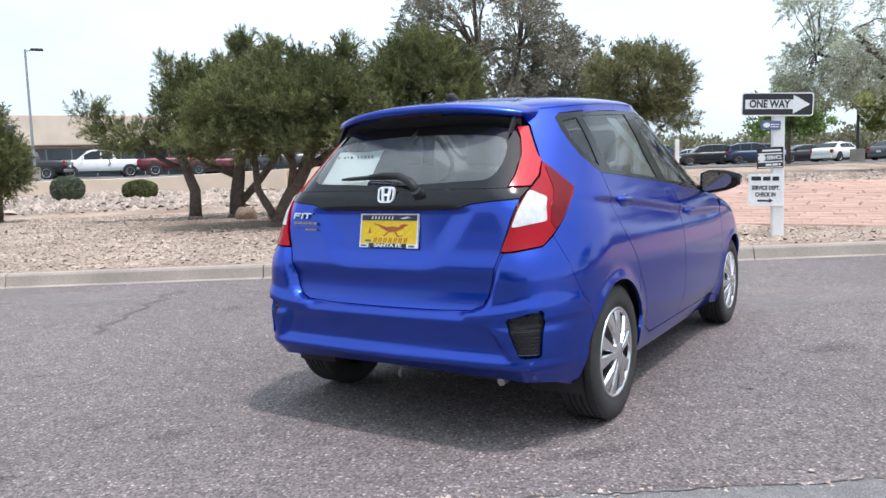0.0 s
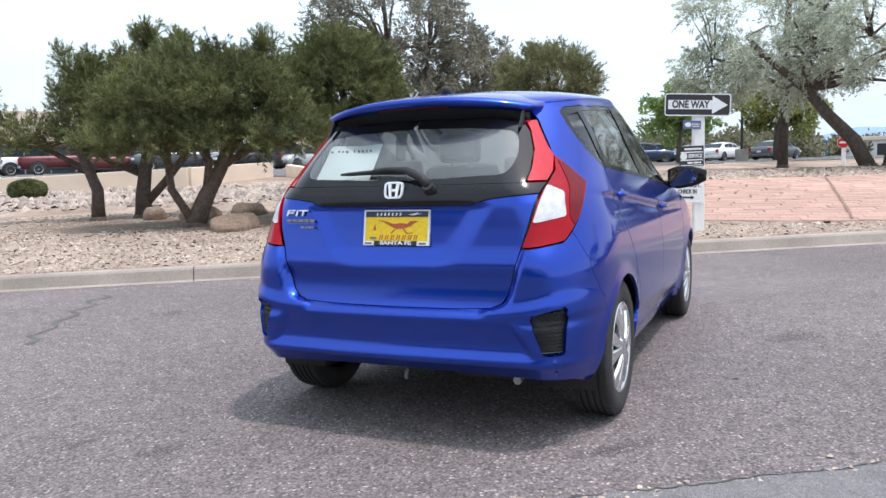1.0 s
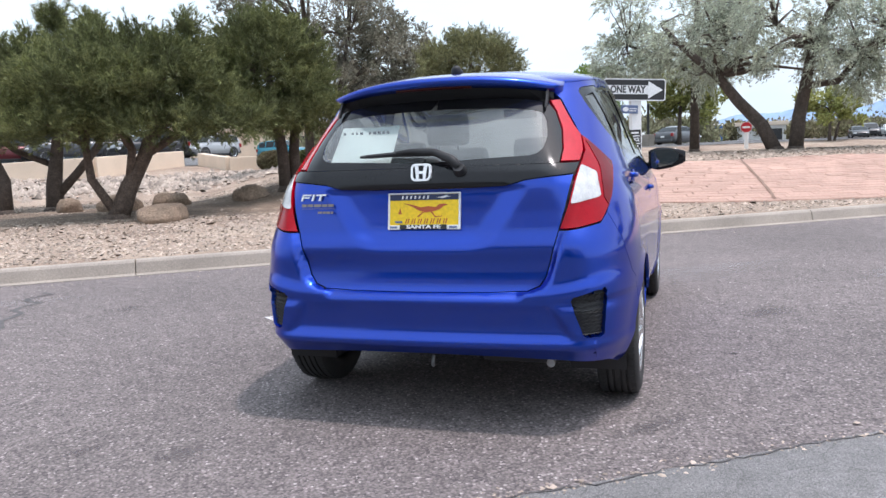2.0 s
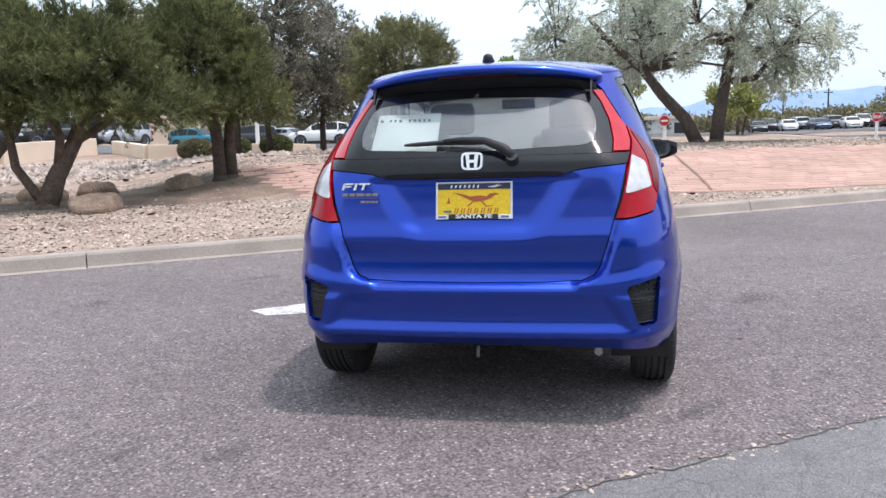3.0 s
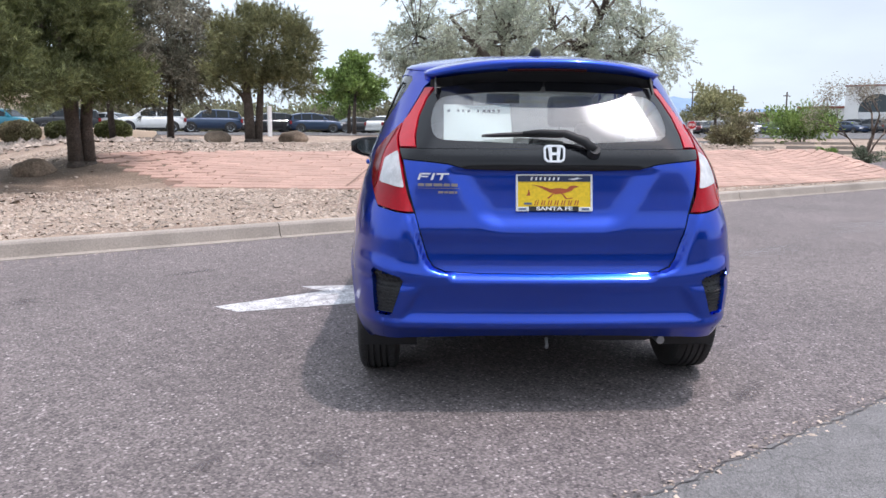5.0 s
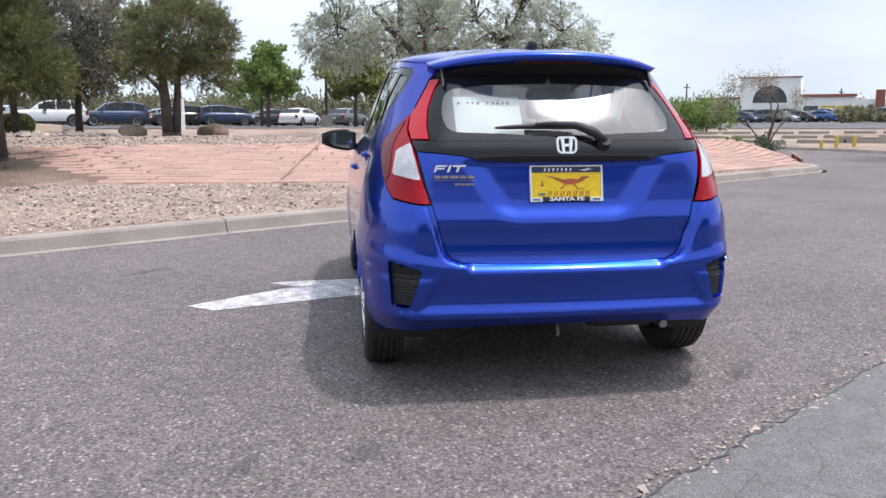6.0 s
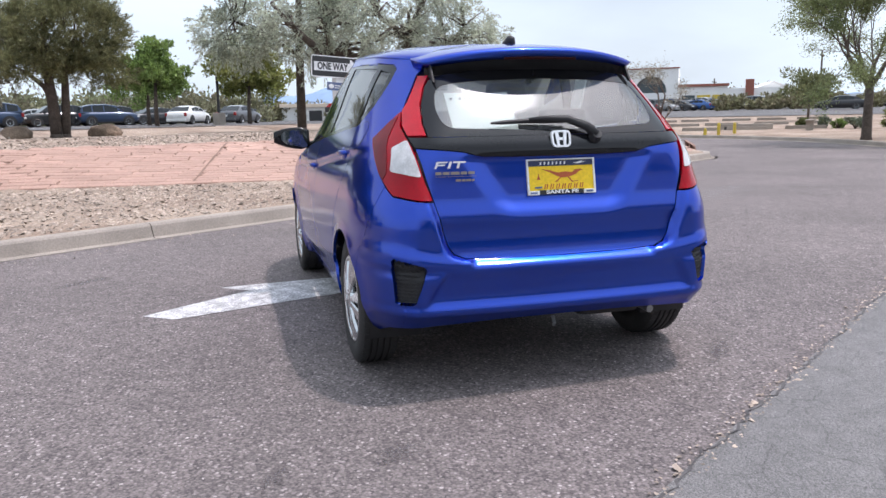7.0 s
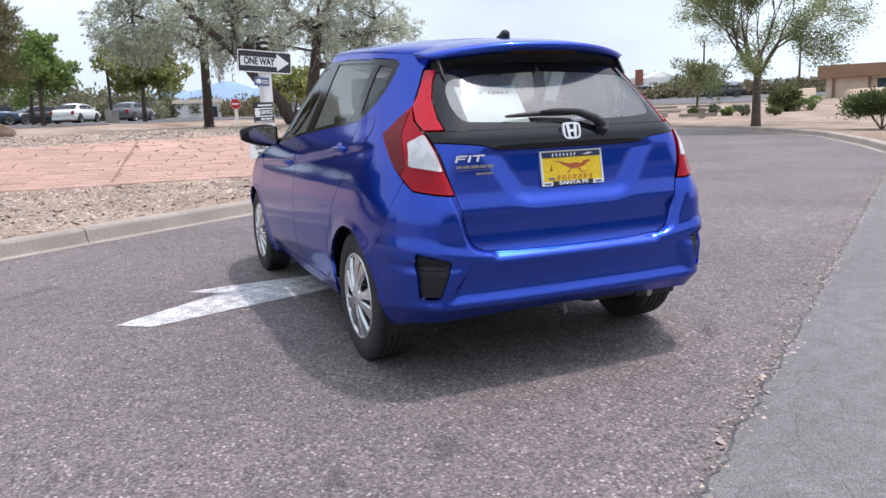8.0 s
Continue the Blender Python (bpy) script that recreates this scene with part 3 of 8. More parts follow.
def plan(u, z):
    """The outline of the body at one height: u 0 rear middle, 1 to 2 rear corner, 2 to 3 flank, 3 to 4 front corner, 5 front middle."""
    s, u = (1, u) if u >= 0 else (-1, -u)
    w, a, b, yf = HALF_W(z), CORNER_A(z), CORNER_B(z), FRONT_Y(z)
    # the bumper's ledge climbs towards its corners
    xe = (w - a) * u if u <= 1 else w - a + a * math.sin(min(u - 1, 1) * math.pi / 2)
    yr = REAR_Y(z - ledge(xe, z))
    y0, y1 = yr + BOW + b, yf - BOW_F - CB_F
    if u <= 1:
        x, y = (w - a) * u, yr
        y += BOW * (x / w) ** 2
    elif u <= 2:
        t = (u - 1) * math.pi / 2
        x, y = w - a + a * math.sin(t), yr + b * (1 - math.cos(t))
        y += BOW * (x / w) ** 2
    elif u <= 3:
        x, y = w, y0 + (y1 - y0) * (u - 2)
    elif u <= 4:
        t = (u - 3) * math.pi / 2
        x, y = w - CA_F * (1 - math.cos(t)), y1 + CB_F * math.sin(t)
        y += BOW_F * (1 - (x / w) ** 2)
    else:
        x = (w - CA_F) * (5 - u)
        y = y1 + CB_F + BOW_F * (1 - (x / w) ** 2)
    return s, x * (1 - 0.012 * ((y - 1.0) / 1.6) ** 2 * (1 if y < 1 else 1.6)), y, w


GATE_EDGE = ((.578, .40), (.586, .44), (.604, .487), (.640, .512), (.70, .530), (.765, .548), (.815, .562), (.91, .590), (1.04, .617))
SHOULDER = curve_table([(.55, -.686), (.575, -.684), (.605, -.671), (.65, -.673), (.70, -.677), (.76, -.673), (.80, -.662), (.83, -.648), (.87, -.634), (.93, -.623), (1.0, -.613), (1.07, -.580)], 0.010)


def skin(u, zp):
    """The body's outer surface."""
    s, x, y, w = plan(u, zp)
    au = abs(u)
    if au < 2.2 and .56 < zp < 1.07:
        e = float(np.interp(zp, [q[0] for q in GATE_EDGE], [q[1] for q in GATE_EDGE]))
        drop = ledge(x, zp)
        d = REAR_Y(zp - drop) - SHOULDER(zp - drop)
        y -= d * sm(e + .005, e + .036, x) * (1 - sm(1.55, 2.2, au)) * (1 - sm(1.0, 1.07, zp))
    if au < 2.0 and .38 < zp < .55:
        e = float(np.interp(zp, (.38, .53), (.62, .53)))
        y -= .021 * sm(e - .012, e + .022, x) * sm(.385, .415, zp) * (1 - sm(.50, .548, zp)) * (1 - sm(1.5, 2.0, au))
    z = zp + (ROOF_LIFT(y) * sm(1.05, 1.45, zp) if zp > 1.05 else 0.0)
    if au < 1.9:
        # plate recess with sloping sides and a sill below it
        if 0.70 < zp < 1.03:
            edge = 0.255 + (zp - .78) * 0.66
            y += 0.028 * sm(edge + .060, edge - .060, x) * sm(.725, .835, zp) * (1 - sm(.985, 1.01, zp))
    if au > 1.3 and zp < 1.08:
        side = sm(1.3, 2.0, au)
        zc = np.interp(y, (-.3, .3, 1.45, 2.4), (1.035, 0.985, 0.872, 0.84))
        fade = sm(-.35, .05, y) * (1 - sm(1.7, 2.5, y))
        below = zc - zp
        if below > -0.02:
            x -= side * fade * 0.020 * sm(-.02, .014, below) * math.exp(-max(below, 0) / 0.13)
        zl = np.interp(y, (.4, .8, 2.1), (.46, .425, .35))
        x -= side * 0.022 * sm(zl + .02, zl - .10, zp) * sm(.25, .5, y) * (1 - sm(2.0, 2.2, y))
        for yc in (0.0, 2.49):
            r = math.hypot(y - yc, zp - .305)
            x += side * 0.012 * math.exp(-((r - .345) / .035) ** 2)
    return Vector((s * x, y, z))


def skin_normal(u, z):
    e = 0.004
    du, dz = skin(u + e, z) - skin(u - e, z), skin(u, z + e) - skin(u, z - e)
    n = du.cross(dz)
    return n.normalized() if n.length else Vector((0, -1, 0))


def bisect(f, lo, hi, target):
    for _ in range(26):
        m = (lo + hi) / 2
        if f(m) < target:
            lo = m
        else:
            hi = m
    return (lo + hi) / 2


def level(y, z):
    """The level whose lifted height is z at that place along the car."""
    return z if z <= 1.05 else bisect(lambda q: q + ROOF_LIFT(y) * sm(1.05, 1.45, q), 1.0, 1.6, z)


def on_rear(x, z):
    zp = level(REAR_Y(min(z, 1.45)) + 0.08, z)
    a = bisect(lambda u: plan(u, zp)[1], 0, 2, abs(x))
    return (a if x >= 0 else -a, zp)


def on_side(y, z):
    zp = level(y, z)
    return (bisect(lambda u: plan(u, zp)[2], 0.6, 4.6, y), zp)


def outline(pts, step=0.03):
    """Corner points ('r', x, z) on the rear, ('s', y, z) on the right flank or ('u', u, z) as straight runs in the surface's own terms."""
    out = []
    for p, q in zip(pts, pts[1:] + pts[:1]):
        n = 1
        if p[0] == q[0] and p[0] != "u":
            n = max(1, int(math.hypot(q[1] - p[1], q[2] - p[2]) / step))
        elif p[0] == q[0]:
            n = max(1, int(abs(q[1] - p[1]) * 10))
        for i in range(n):
            t = i / n
            a, z = p[1] + (q[1] - p[1]) * t, p[2] + (q[2] - p[2]) * t
            if p[0] != q[0]:
                a, z = p[1], p[2]
            if p[0] == "t":
                a, z = on_side(a, z)
                out.append((-a, z))
            else:
                out.append((a, z) if p[0] == "u" else on_rear(a, z) if p[0] == "r" else on_side(a, z))
    return out


def smooth_corners(pts, r=0.02, k=3):
    """Rounds the corners of an outline of one kind of point."""
    out, n = [], len(pts)
    for i in range(n):
        p, a, b = pts[i], pts[i - 1], pts[(i + 1) % n]
        va, vb = Vector((a[1] - p[1], a[2] - p[2])), Vector((b[1] - p[1], b[2] - p[2]))
        ra, rb = min(r, va.length * .45), min(r, vb.length * .45)
        pa, pb = Vector(p[1:]) + va.normalized() * ra, Vector(p[1:]) + vb.normalized() * rb
        for j in range(k + 1):
            t = j / k
            q = pa * (1 - t) ** 2 + Vector(p[1:]) * 2 * t * (1 - t) + pb * t * t
            out.append((p[0], q.x, q.y))
    return out


def clip_half(poly, ax, val, keep_less):
    out = []
    for i, p in enumerate(poly):
        q = poly[(i + 1) % len(poly)]
        ip, iq = (p[ax] <= val) == keep_less or p[ax] == val, (q[ax] <= val) == keep_less or q[ax] == val
        if ip:
            out.append(p)
        if ip != iq:
            t = (val - p[ax]) / (q[ax] - p[ax])
            r = [p[0] + (q[0] - p[0]) * t, p[1] + (q[1] - p[1]) * t]
            r[ax] = val
            out.append(tuple(r))
    return out


U_LINES = [i / 44 for i in range(44)] + [1 + i / 22 for i in range(22)] + [2 + i / 50 for i in range(50)] + [3 + i / 12 for i in range(12)] + [4 + i / 8 for i in range(9)]
U_LINES = [-u for u in U_LINES[:0:-1]] + U_LINES
Z_LINES = [0.15 + 0.0125 * i for i in range(105)]


def panel(name, pts, material, parent, gap=0.002, off=0.0, rim=0.014, label="", step=0.03, mirror=False, fold=True, coarse=1, finest=False):
    """A sheet of the body cut out of its surface along an outline, with a turned-in edge."""
    poly = outline(pts, step)
    if mirror:
        poly = [(-u, z) for u, z in poly][::-1]
    area = sum(poly[i][0] * poly[(i + 1) % len(poly)][1] - poly[(i + 1) % len(poly)][0] * poly[i][1] for i in range(len(poly)))
    if gap:
        sgn = 1 if area > 0 else -1
        shr = []
        for i, p in enumerate(poly):
            a, b = poly[i - 1], poly[(i + 1) % len(poly)]
            k = max(0.05, (skin(p[0] + .01, p[1]) - skin(p[0] - .01, p[1])).length / .02)
            t1, t2 = Vector(((p[0] - a[0]) * k, p[1] - a[1])), Vector(((b[0] - p[0]) * k, b[1] - p[1]))
            t1, t2 = (t1.normalized() if t1.length > 1e-7 else t2.normalized()), (t2.normalized() if t2.length > 1e-7 else t1.normalized())
            n1, n2 = Vector((-t1.y, t1.x)) * sgn, Vector((-t2.y, t2.x)) * sgn
            m = n1 + n2
            m = m / max(0.5, m.length_squared / 2)
            shr.append((p[0] + m.x * gap / k, p[1] + m.y * gap))
        poly = shr
    us = [p[0] for p in poly]
    ulines = U_LINES[::coarse]
    cols = [min(us) - 1] + [u for u in ulines if min(us) < u < max(us)] + [max(us) + 1]
    bm = bmesh.new()
    cache = {}

    def vert(p):
        key = (round(p[0], 6), round(p[1], 6))
        if key not in cache:
            v = skin(*p)
            if off:
                v = v + skin_normal(*p) * off
            cache[key] = bm.verts.new(v)
        return cache[key]

    for u0, u1 in zip(cols, cols[1:]):
        c = clip_half(clip_half(poly, 0, u0, False), 0, u1, True)
        if len(c) < 3:
            continue
        zs = [p[1] for p in c]
        rows = [min(zs) - 1] + [z for z in Z_LINES[::coarse] if min(zs) < z < max(zs)] + [max(zs) + 1]
        rest = c
        for z0, z1 in zip(rows, rows[1:]):
            q = clip_half(clip_half(rest, 1, z0, False), 1, z1, True)
            vs = []
            for p in q:
                v = vert(p)
                if not vs or vs[-1] is not v:
                    vs.append(v)
            # a cell that the outline cuts in two comes as one loop that meets itself
            loops, cur = [], []
            for v in vs:
                if v in cur:
                    i = cur.index(v)
                    loops.append(cur[i:])
                    cur = cur[:i]
                cur.append(v)
            loops.append(cur)
            for lp in loops:
                if len(lp) > 2:
                    try:
                        bm.faces.new(lp)
                    except ValueError:
                        pass
    inv = {v: k for k, v in cache.items()}
    if finest:
        # split each cell along the diagonal that lies closer to the true surface
        for f in [q for q in bm.faces if len(q.verts) == 4]:
            vs = list(f.verts)
            mid = skin(sum(inv[v][0] for v in vs) / 4, sum(inv[v][1] for v in vs) / 4) + skin_normal(*inv[vs[0]]) * off
            a, b = ((vs[0].co + vs[2].co) / 2 - mid).length, ((vs[1].co + vs[3].co) / 2 - mid).length
            bmesh.utils.face_split(f, *((vs[0], vs[2]) if a < b else (vs[1], vs[3])))
    bmesh.ops.recalc_face_normals(bm, faces=bm.faces[:])
    if sum(f.normal.dot(skin_normal(*inv[f.verts[0]])) for f in bm.faces[:40]) < 0:
        bmesh.ops.reverse_faces(bm, faces=bm.faces[:])
    for f in bm.faces:
        f.smooth = True
    if rim:
        edges = [e for e in bm.edges if e.is_boundary]
        low = {}
        for e in edges:
            for v in e.verts:
                if v not in low:
                    low[v] = bm.verts.new(v.co - skin_normal(*inv[v]) * rim)
        for e in edges:
            a, b = e.verts
            f = e.link_faces[0]
            loops = [l.vert for l in f.loops]
            i = loops.index(a)
            if loops[(i + 1) % len(loops)] is b:
                a, b = b, a
            try:
                bm.faces.new((a, b, low[b], low[a]))
            except ValueError:
                pass
            e.smooth = False
    return part(name, bm, material, parent, label)


def paint_mat():
    """Metallic blue with fine flake under clear coat."""
    m = mat("blue_paint", (0.0038, 0.050, 0.43), 0.30, metal=0.93, var=0.04, scale=2, fine=900, fvar=0.10, bump=0, coat=1.0, spec=0.15)
    m.node_tree.nodes["Principled BSDF"].inputs["Coat IOR"].default_value = 1.5
    m.node_tree.nodes["Principled BSDF"].inputs["Coat Roughness"].default_value = 0.075
    m.node_tree.nodes["Principled BSDF"].inputs["Specular Tint"].default_value = (0.25, 0.35, 0.8, 1)
    return m


PAINT = paint_mat()
LAMP_RED = mat("red_lens", (0.33, 0.0004, 0.008), 0.16, var=0.12, scale=14, fine=120, fvar=0.10, bump=0.02, depth=0.002, coat=0.15, spec=0.2)
LAMP_PILLAR = mat("bright_red_lens", (0.50, 0.004, 0.016), 0.14, var=0.10, scale=14, fine=120, fvar=0.10, bump=0.02, depth=0.002, coat=0.3, spec=0.3)
LAMP_DARK = mat("smoked_red_lens", (0.155, 0.0015, 0.006), 0.14, var=0.25, scale=9, fine=120, bump=0, coat=0.12, spec=0.2)
STOP_RED = mat("dark_stop_lens", (0.035, 0.0006, 0.002), 0.3, var=0.12, scale=14, bump=0, spec=0.2)
LAMP_CLEAR = mat("clear_lens", (0.54, 0.54, 0.55), 0.12, var=0.16, scale=22, fine=110, fvar=0.10, bump=0.15, depth=0.004, coat=0.6)
GLOSS_BLACK = mat("gloss_black", (0.010, 0.010, 0.012), 0.08, var=0.15, scale=4, fine=90, bump=0, spec=0.35)
MATT_BLACK = mat("trim_black", (0.016, 0.016, 0.018), 0.6, var=0.2, scale=9, fine=150, bump=0.15, depth=0.001)
CABIN = mat("dark_cabin_cloth", (0.18, 0.183, 0.180), 0.9, var=0.25, scale=7, fine=160, fvar=0.2, bump=0.2, depth=0.002)
CABIN_GREY = mat("grey_headliner", (0.30, 0.30, 0.30), 0.9, var=0.08, scale=7, fine=160)
BADGE = mat("bright_silver", (0.84, 0.85, 0.87), 0.34, metal=0.4, var=0.04, scale=9, fine=60, bump=0)
PAPER = mat("white_paper", (0.86, 0.93, 0.93), 0.7, var=0.03, scale=5, fine=60, fvar=0.03, bump=0)
SHEET_PAPER = mat("thin_pale_sheet", (0.55, 0.62, 0.64), 0.7, var=0.05, scale=9, fine=60, fvar=0.05, bump=0, trans=0.4)
TINT = glass_mat("rear_glass", (0.69, 0.77, 0.76), rough=0.045, ior=1.95, dust_veil=0.10)
TINT_SIDE = glass_mat("side_glass", (0.72, 0.79, 0.79), ior=1.85)
SCREEN = glass_mat("screen_glass", (0.90, 0.95, 0.94), ior=1.6)
GRILLE_BLACK = mat("grille_mesh", (0.020, 0.020, 0.022), 0.55, var=0.2, scale=20, fine=150, bump=0.2, depth=0.002)


def mirrored(pts):
    """The outline on the other side of the car: rear points change sign, flank points ('s') become left-flank points ('t')."""
    return [(k, -x, z) if k == "r" else ("t" if k == "s" else k, x, z) for k, x, z in pts[::-1]]


def build_body(car):
    R, S = (lambda x, z: ("r", x, z)), (lambda y, z: ("s", y, z))
    # tailgate, with the outline of its lower half
    low = [(0, .578), (.30, .580), (.44, .586), (.487, .604), (.512, .640), (.530, .70), (.548, .765), (.562, .815), (.590, .91), (.617, 1.040)]
    top = [(.515, 1.032), (.43, 1.022), (.36, 1.003), (.20, .998), (0, .997)]
    right = [R(*p) for p in low + top]
    gate = panel("tailgate", right[:-1] + [R(0, .997)] + mirrored(right[1:-1]), PAINT, car, gap=0.001, step=0.02, off=-.002, finest=True)
    garn = [R(0, .997), R(.20, .998), R(.36, 1.003), R(.43, 1.022), R(.515, 1.032), R(.617, 1.040), R(.631, 1.083), R(0, 1.083)]
    panel("garnish", garn[:-1] + [R(0, 1.083)] + mirrored(garn[1:-1]), GLOSS_BLACK, gate, gap=0.0015, off=0.004, rim=0.02, label="gloss black strip under the rear window")
    # rear window: a black printed border round clear glass
    gl = [R(0, 1.086), R(.30, 1.086), R(.560, 1.087), R(.563, 1.14), R(.549, 1.22), R(.514, 1.30), R(.478, 1.345), R(.30, 1.368), R(0, 1.378)]
    clear = smooth_corners([R(-.485, 1.122), R(0, 1.104), R(.485, 1.122), R(.506, 1.20), R(.474, 1.305), R(.30, 1.322), R(0, 1.332), R(-.30, 1.322), R(-.474, 1.305), R(-.506, 1.20)], 0.05, 4)
    win = panel("rear_window", clear, TINT, car, gap=0.0, off=-0.003, rim=0, label="tinted rear window with a curved lower edge")
    win.visible_shadow = False
    cl_r = [p for p in clear if p[1] >= 0]
    cl_l = [p for p in clear if p[1] < 0]
    cl_r = sorted(cl_r, key=lambda p: math.atan2(p[1], -(p[2] - 1.2)))
    cl_l = sorted(cl_l, key=lambda p: math.atan2(-p[1], -(p[2] - 1.2)))
    panel("frit", gl + cl_r[::-1], GLOSS_BLACK, win, gap=0, off=-0.0015, rim=0, label="black printed window border")
    panel("frit", mirrored(gl) + [(k, x, z) for k, x, z in cl_l], GLOSS_BLACK, win, gap=0, off=-0.0015, rim=0, label="black printed window border")
    for m in (False, True):
        # pillar reflector and main lamp
        up = [R(.563, 1.089), R(.632, 1.089), R(.637, 1.13), R(.620, 1.198), R(.592, 1.235), R(.553, 1.30), R(.523, 1.352), R(.482, 1.352), R(.517, 1.30), R(.552, 1.22), R(.566, 1.14)]
        panel("pillar_lamp", up, LAMP_PILLAR, car, gap=0.003, off=0.002, rim=0.02, mirror=m, step=0.02, label="upright red lens beside the rear window")
        lo = [R(.570, .824), R(.64, .830), S(-.495, .846), S(-.445, .885), S(-.375, .940), S(-.290, 1.02), S(-.222, 1.078), S(-.25, 1.112), S(-.285, 1.17), S(-.30, 1.196), R(.640, 1.13), R(.635, 1.09), R(.622, 1.04), R(.595, .90)]
        lamp = panel("tail_lamp", lo, LAMP_RED, car, gap=0.0035, off=0.006, rim=0.02, mirror=m, step=0.02, label="red tail lamp wrapping round the corner")
        panel("reversing_lens", smooth_corners([R(.634, 1.072), R(.690, 1.040), R(.712, .944), R(.612, .922)], 0.010), LAMP_CLEAR, lamp, gap=0, off=0.0085, rim=0.004, mirror=m, step=0.015, label="clear white lens")
        panel("side_lens", [S(-.425, .904), S(-.373, .946), S(-.291, 1.027), S(-.229, 1.077), S(-.254, 1.108), S(-.287, 1.163), S(-.312, 1.172), S(-.352, 1.080), S(-.408, 1.005), S(-.438, .94)], LAMP_DARK, lamp, gap=0.004, off=0.0085, rim=0.004, mirror=m, step=0.02, label="smoked dark red side lens")
        # rear quarter with the pillar up to the roof
        q = [S(-.30, 1.198), R(.595, 1.238), R(.556, 1.303), R(.526, 1.355), ("u", 1.25, 1.45), ("u", 2.0, 1.45), S(.60, 1.486), S(.60, 1.452), S(.12, 1.428), S(-.02, 1.413), S(-.062, 1.392), S(-.078, 1.335), S(-.074, 1.275), S(-.048, 1.218), S(.015, 1.166), S(.07, 1.137), S(.075, 1.06), S(.085, .98), S(.115, .90), S(.185, .82), S(.27, .73), S(.31, .65)]
        q += [S(.345 * c, .305 + .345 * s) for c, s in [(math.cos(radians(a)), math.sin(radians(a))) for a in list(range(32, 148, 5)) + [148]]]
        q += [S(-.352, .69), S(-.440, .884), S(-.372, .942), S(-.287, 1.023), S(-.219, 1.078), S(-.247, 1.114), S(-.283, 1.17)]
        panel("quarter_panel", q, PAINT, car, mirror=m, gap=0.0015)
        if m:
            flap = [S(-.045 + .068 * math.cos(a) - .012 * math.sin(a), 1.090 + .062 * math.sin(a)) for a in [2 * math.pi * i / 24 for i in range(24)]]
            panel("fuel_flap_seam", flap, MATT_BLACK, car, mirror=m, gap=-.003, off=0.0006, rim=0)
            panel("fuel_flap", flap, PAINT, car, mirror=m, gap=0, off=0.0016, rim=0.001, label="round fuel filler flap")
        # doors
        rd = [S(.07, 1.137), S(.85, 1.077), S(1.06, 1.060), S(1.13, .95), S(1.15, .80), S(1.155, .60), S(1.14, .29), S(.60, .292), S(.50, .34), S(.44, .44), S(.385, .55), S(.31, .65), S(.27, .73), S(.185, .82), S(.115, .90), S(.085, .98), S(.075, 1.06)]
        rdoor = panel("rear_door", rd, PAINT, car, mirror=m, gap=0.0025)
        fd = [S(1.06, 1.060), S(1.5, 1.015), S(2.06, .957), S(2.10, .93), S(2.14, .75), S(2.12, .55), S(2.03, .36), S(1.97, .29), S(1.14, .29), S(1.155, .60), S(1.15, .80), S(1.13, .95)]
        fdoor = panel("front_door", fd, PAINT, car, mirror=m, gap=0.0025)
        sill = [S(1.97, .288), S(2.12, .26), S(2.15, .205), S(.40, .205), S(.335, .26), S(.345, .34), S(.375, .44), S(.44, .44), S(.50, .34), S(.60, .29)]
        panel("sill", sill, PAINT, car, mirror=m, gap=0.0015)
        lowq = [S(.31, .65), S(.385, .55), S(.44, .44), S(.375, .44)] + [S(.345 * math.cos(radians(a)), .305 + .345 * math.sin(radians(a))) for a in range(22, 34, 4)]
        panel("arch_edge", lowq, PAINT, car, mirror=m, gap=0.001)
        fa = [S(2.49 + .345 * math.cos(radians(a)), .305 + .345 * math.sin(radians(a))) for a in range(196, -16, -6)]
        fen = [S(2.06, .957), S(2.10, .93), S(2.14, .75), S(2.12, .55), S(2.03, .36), S(1.97, .29), S(2.12, .26)] + fa + [("u", 3.55, .24), ("u", 3.6, .70), ("u", 3.45, .90), ("u", 3.10, .985)]
        panel("front_wing", fen, PAINT, car, mirror=m, gap=0.002, step=0.05)
        # side glass: black frame all round, three panes
        p1 = [S(1.97, .985), S(1.5, 1.035), S(1.03, 1.078), S(.93, 1.25), S(.865, 1.428), S(1.12, 1.418), S(1.47, 1.325), S(1.75, 1.19), S(1.93, 1.06)]
        p2 = [S(.885, 1.092), S(.21, 1.148), S(.155, 1.25), S(.13, 1.405), S(.40, 1.422), S(.715, 1.438), S(.80, 1.25)]
        p3 = smooth_corners([S(.085, 1.165), S(.045, 1.190), S(-.020, 1.238), S(-.045, 1.285), S(-.038, 1.375), S(.075, 1.395)], 0.02)
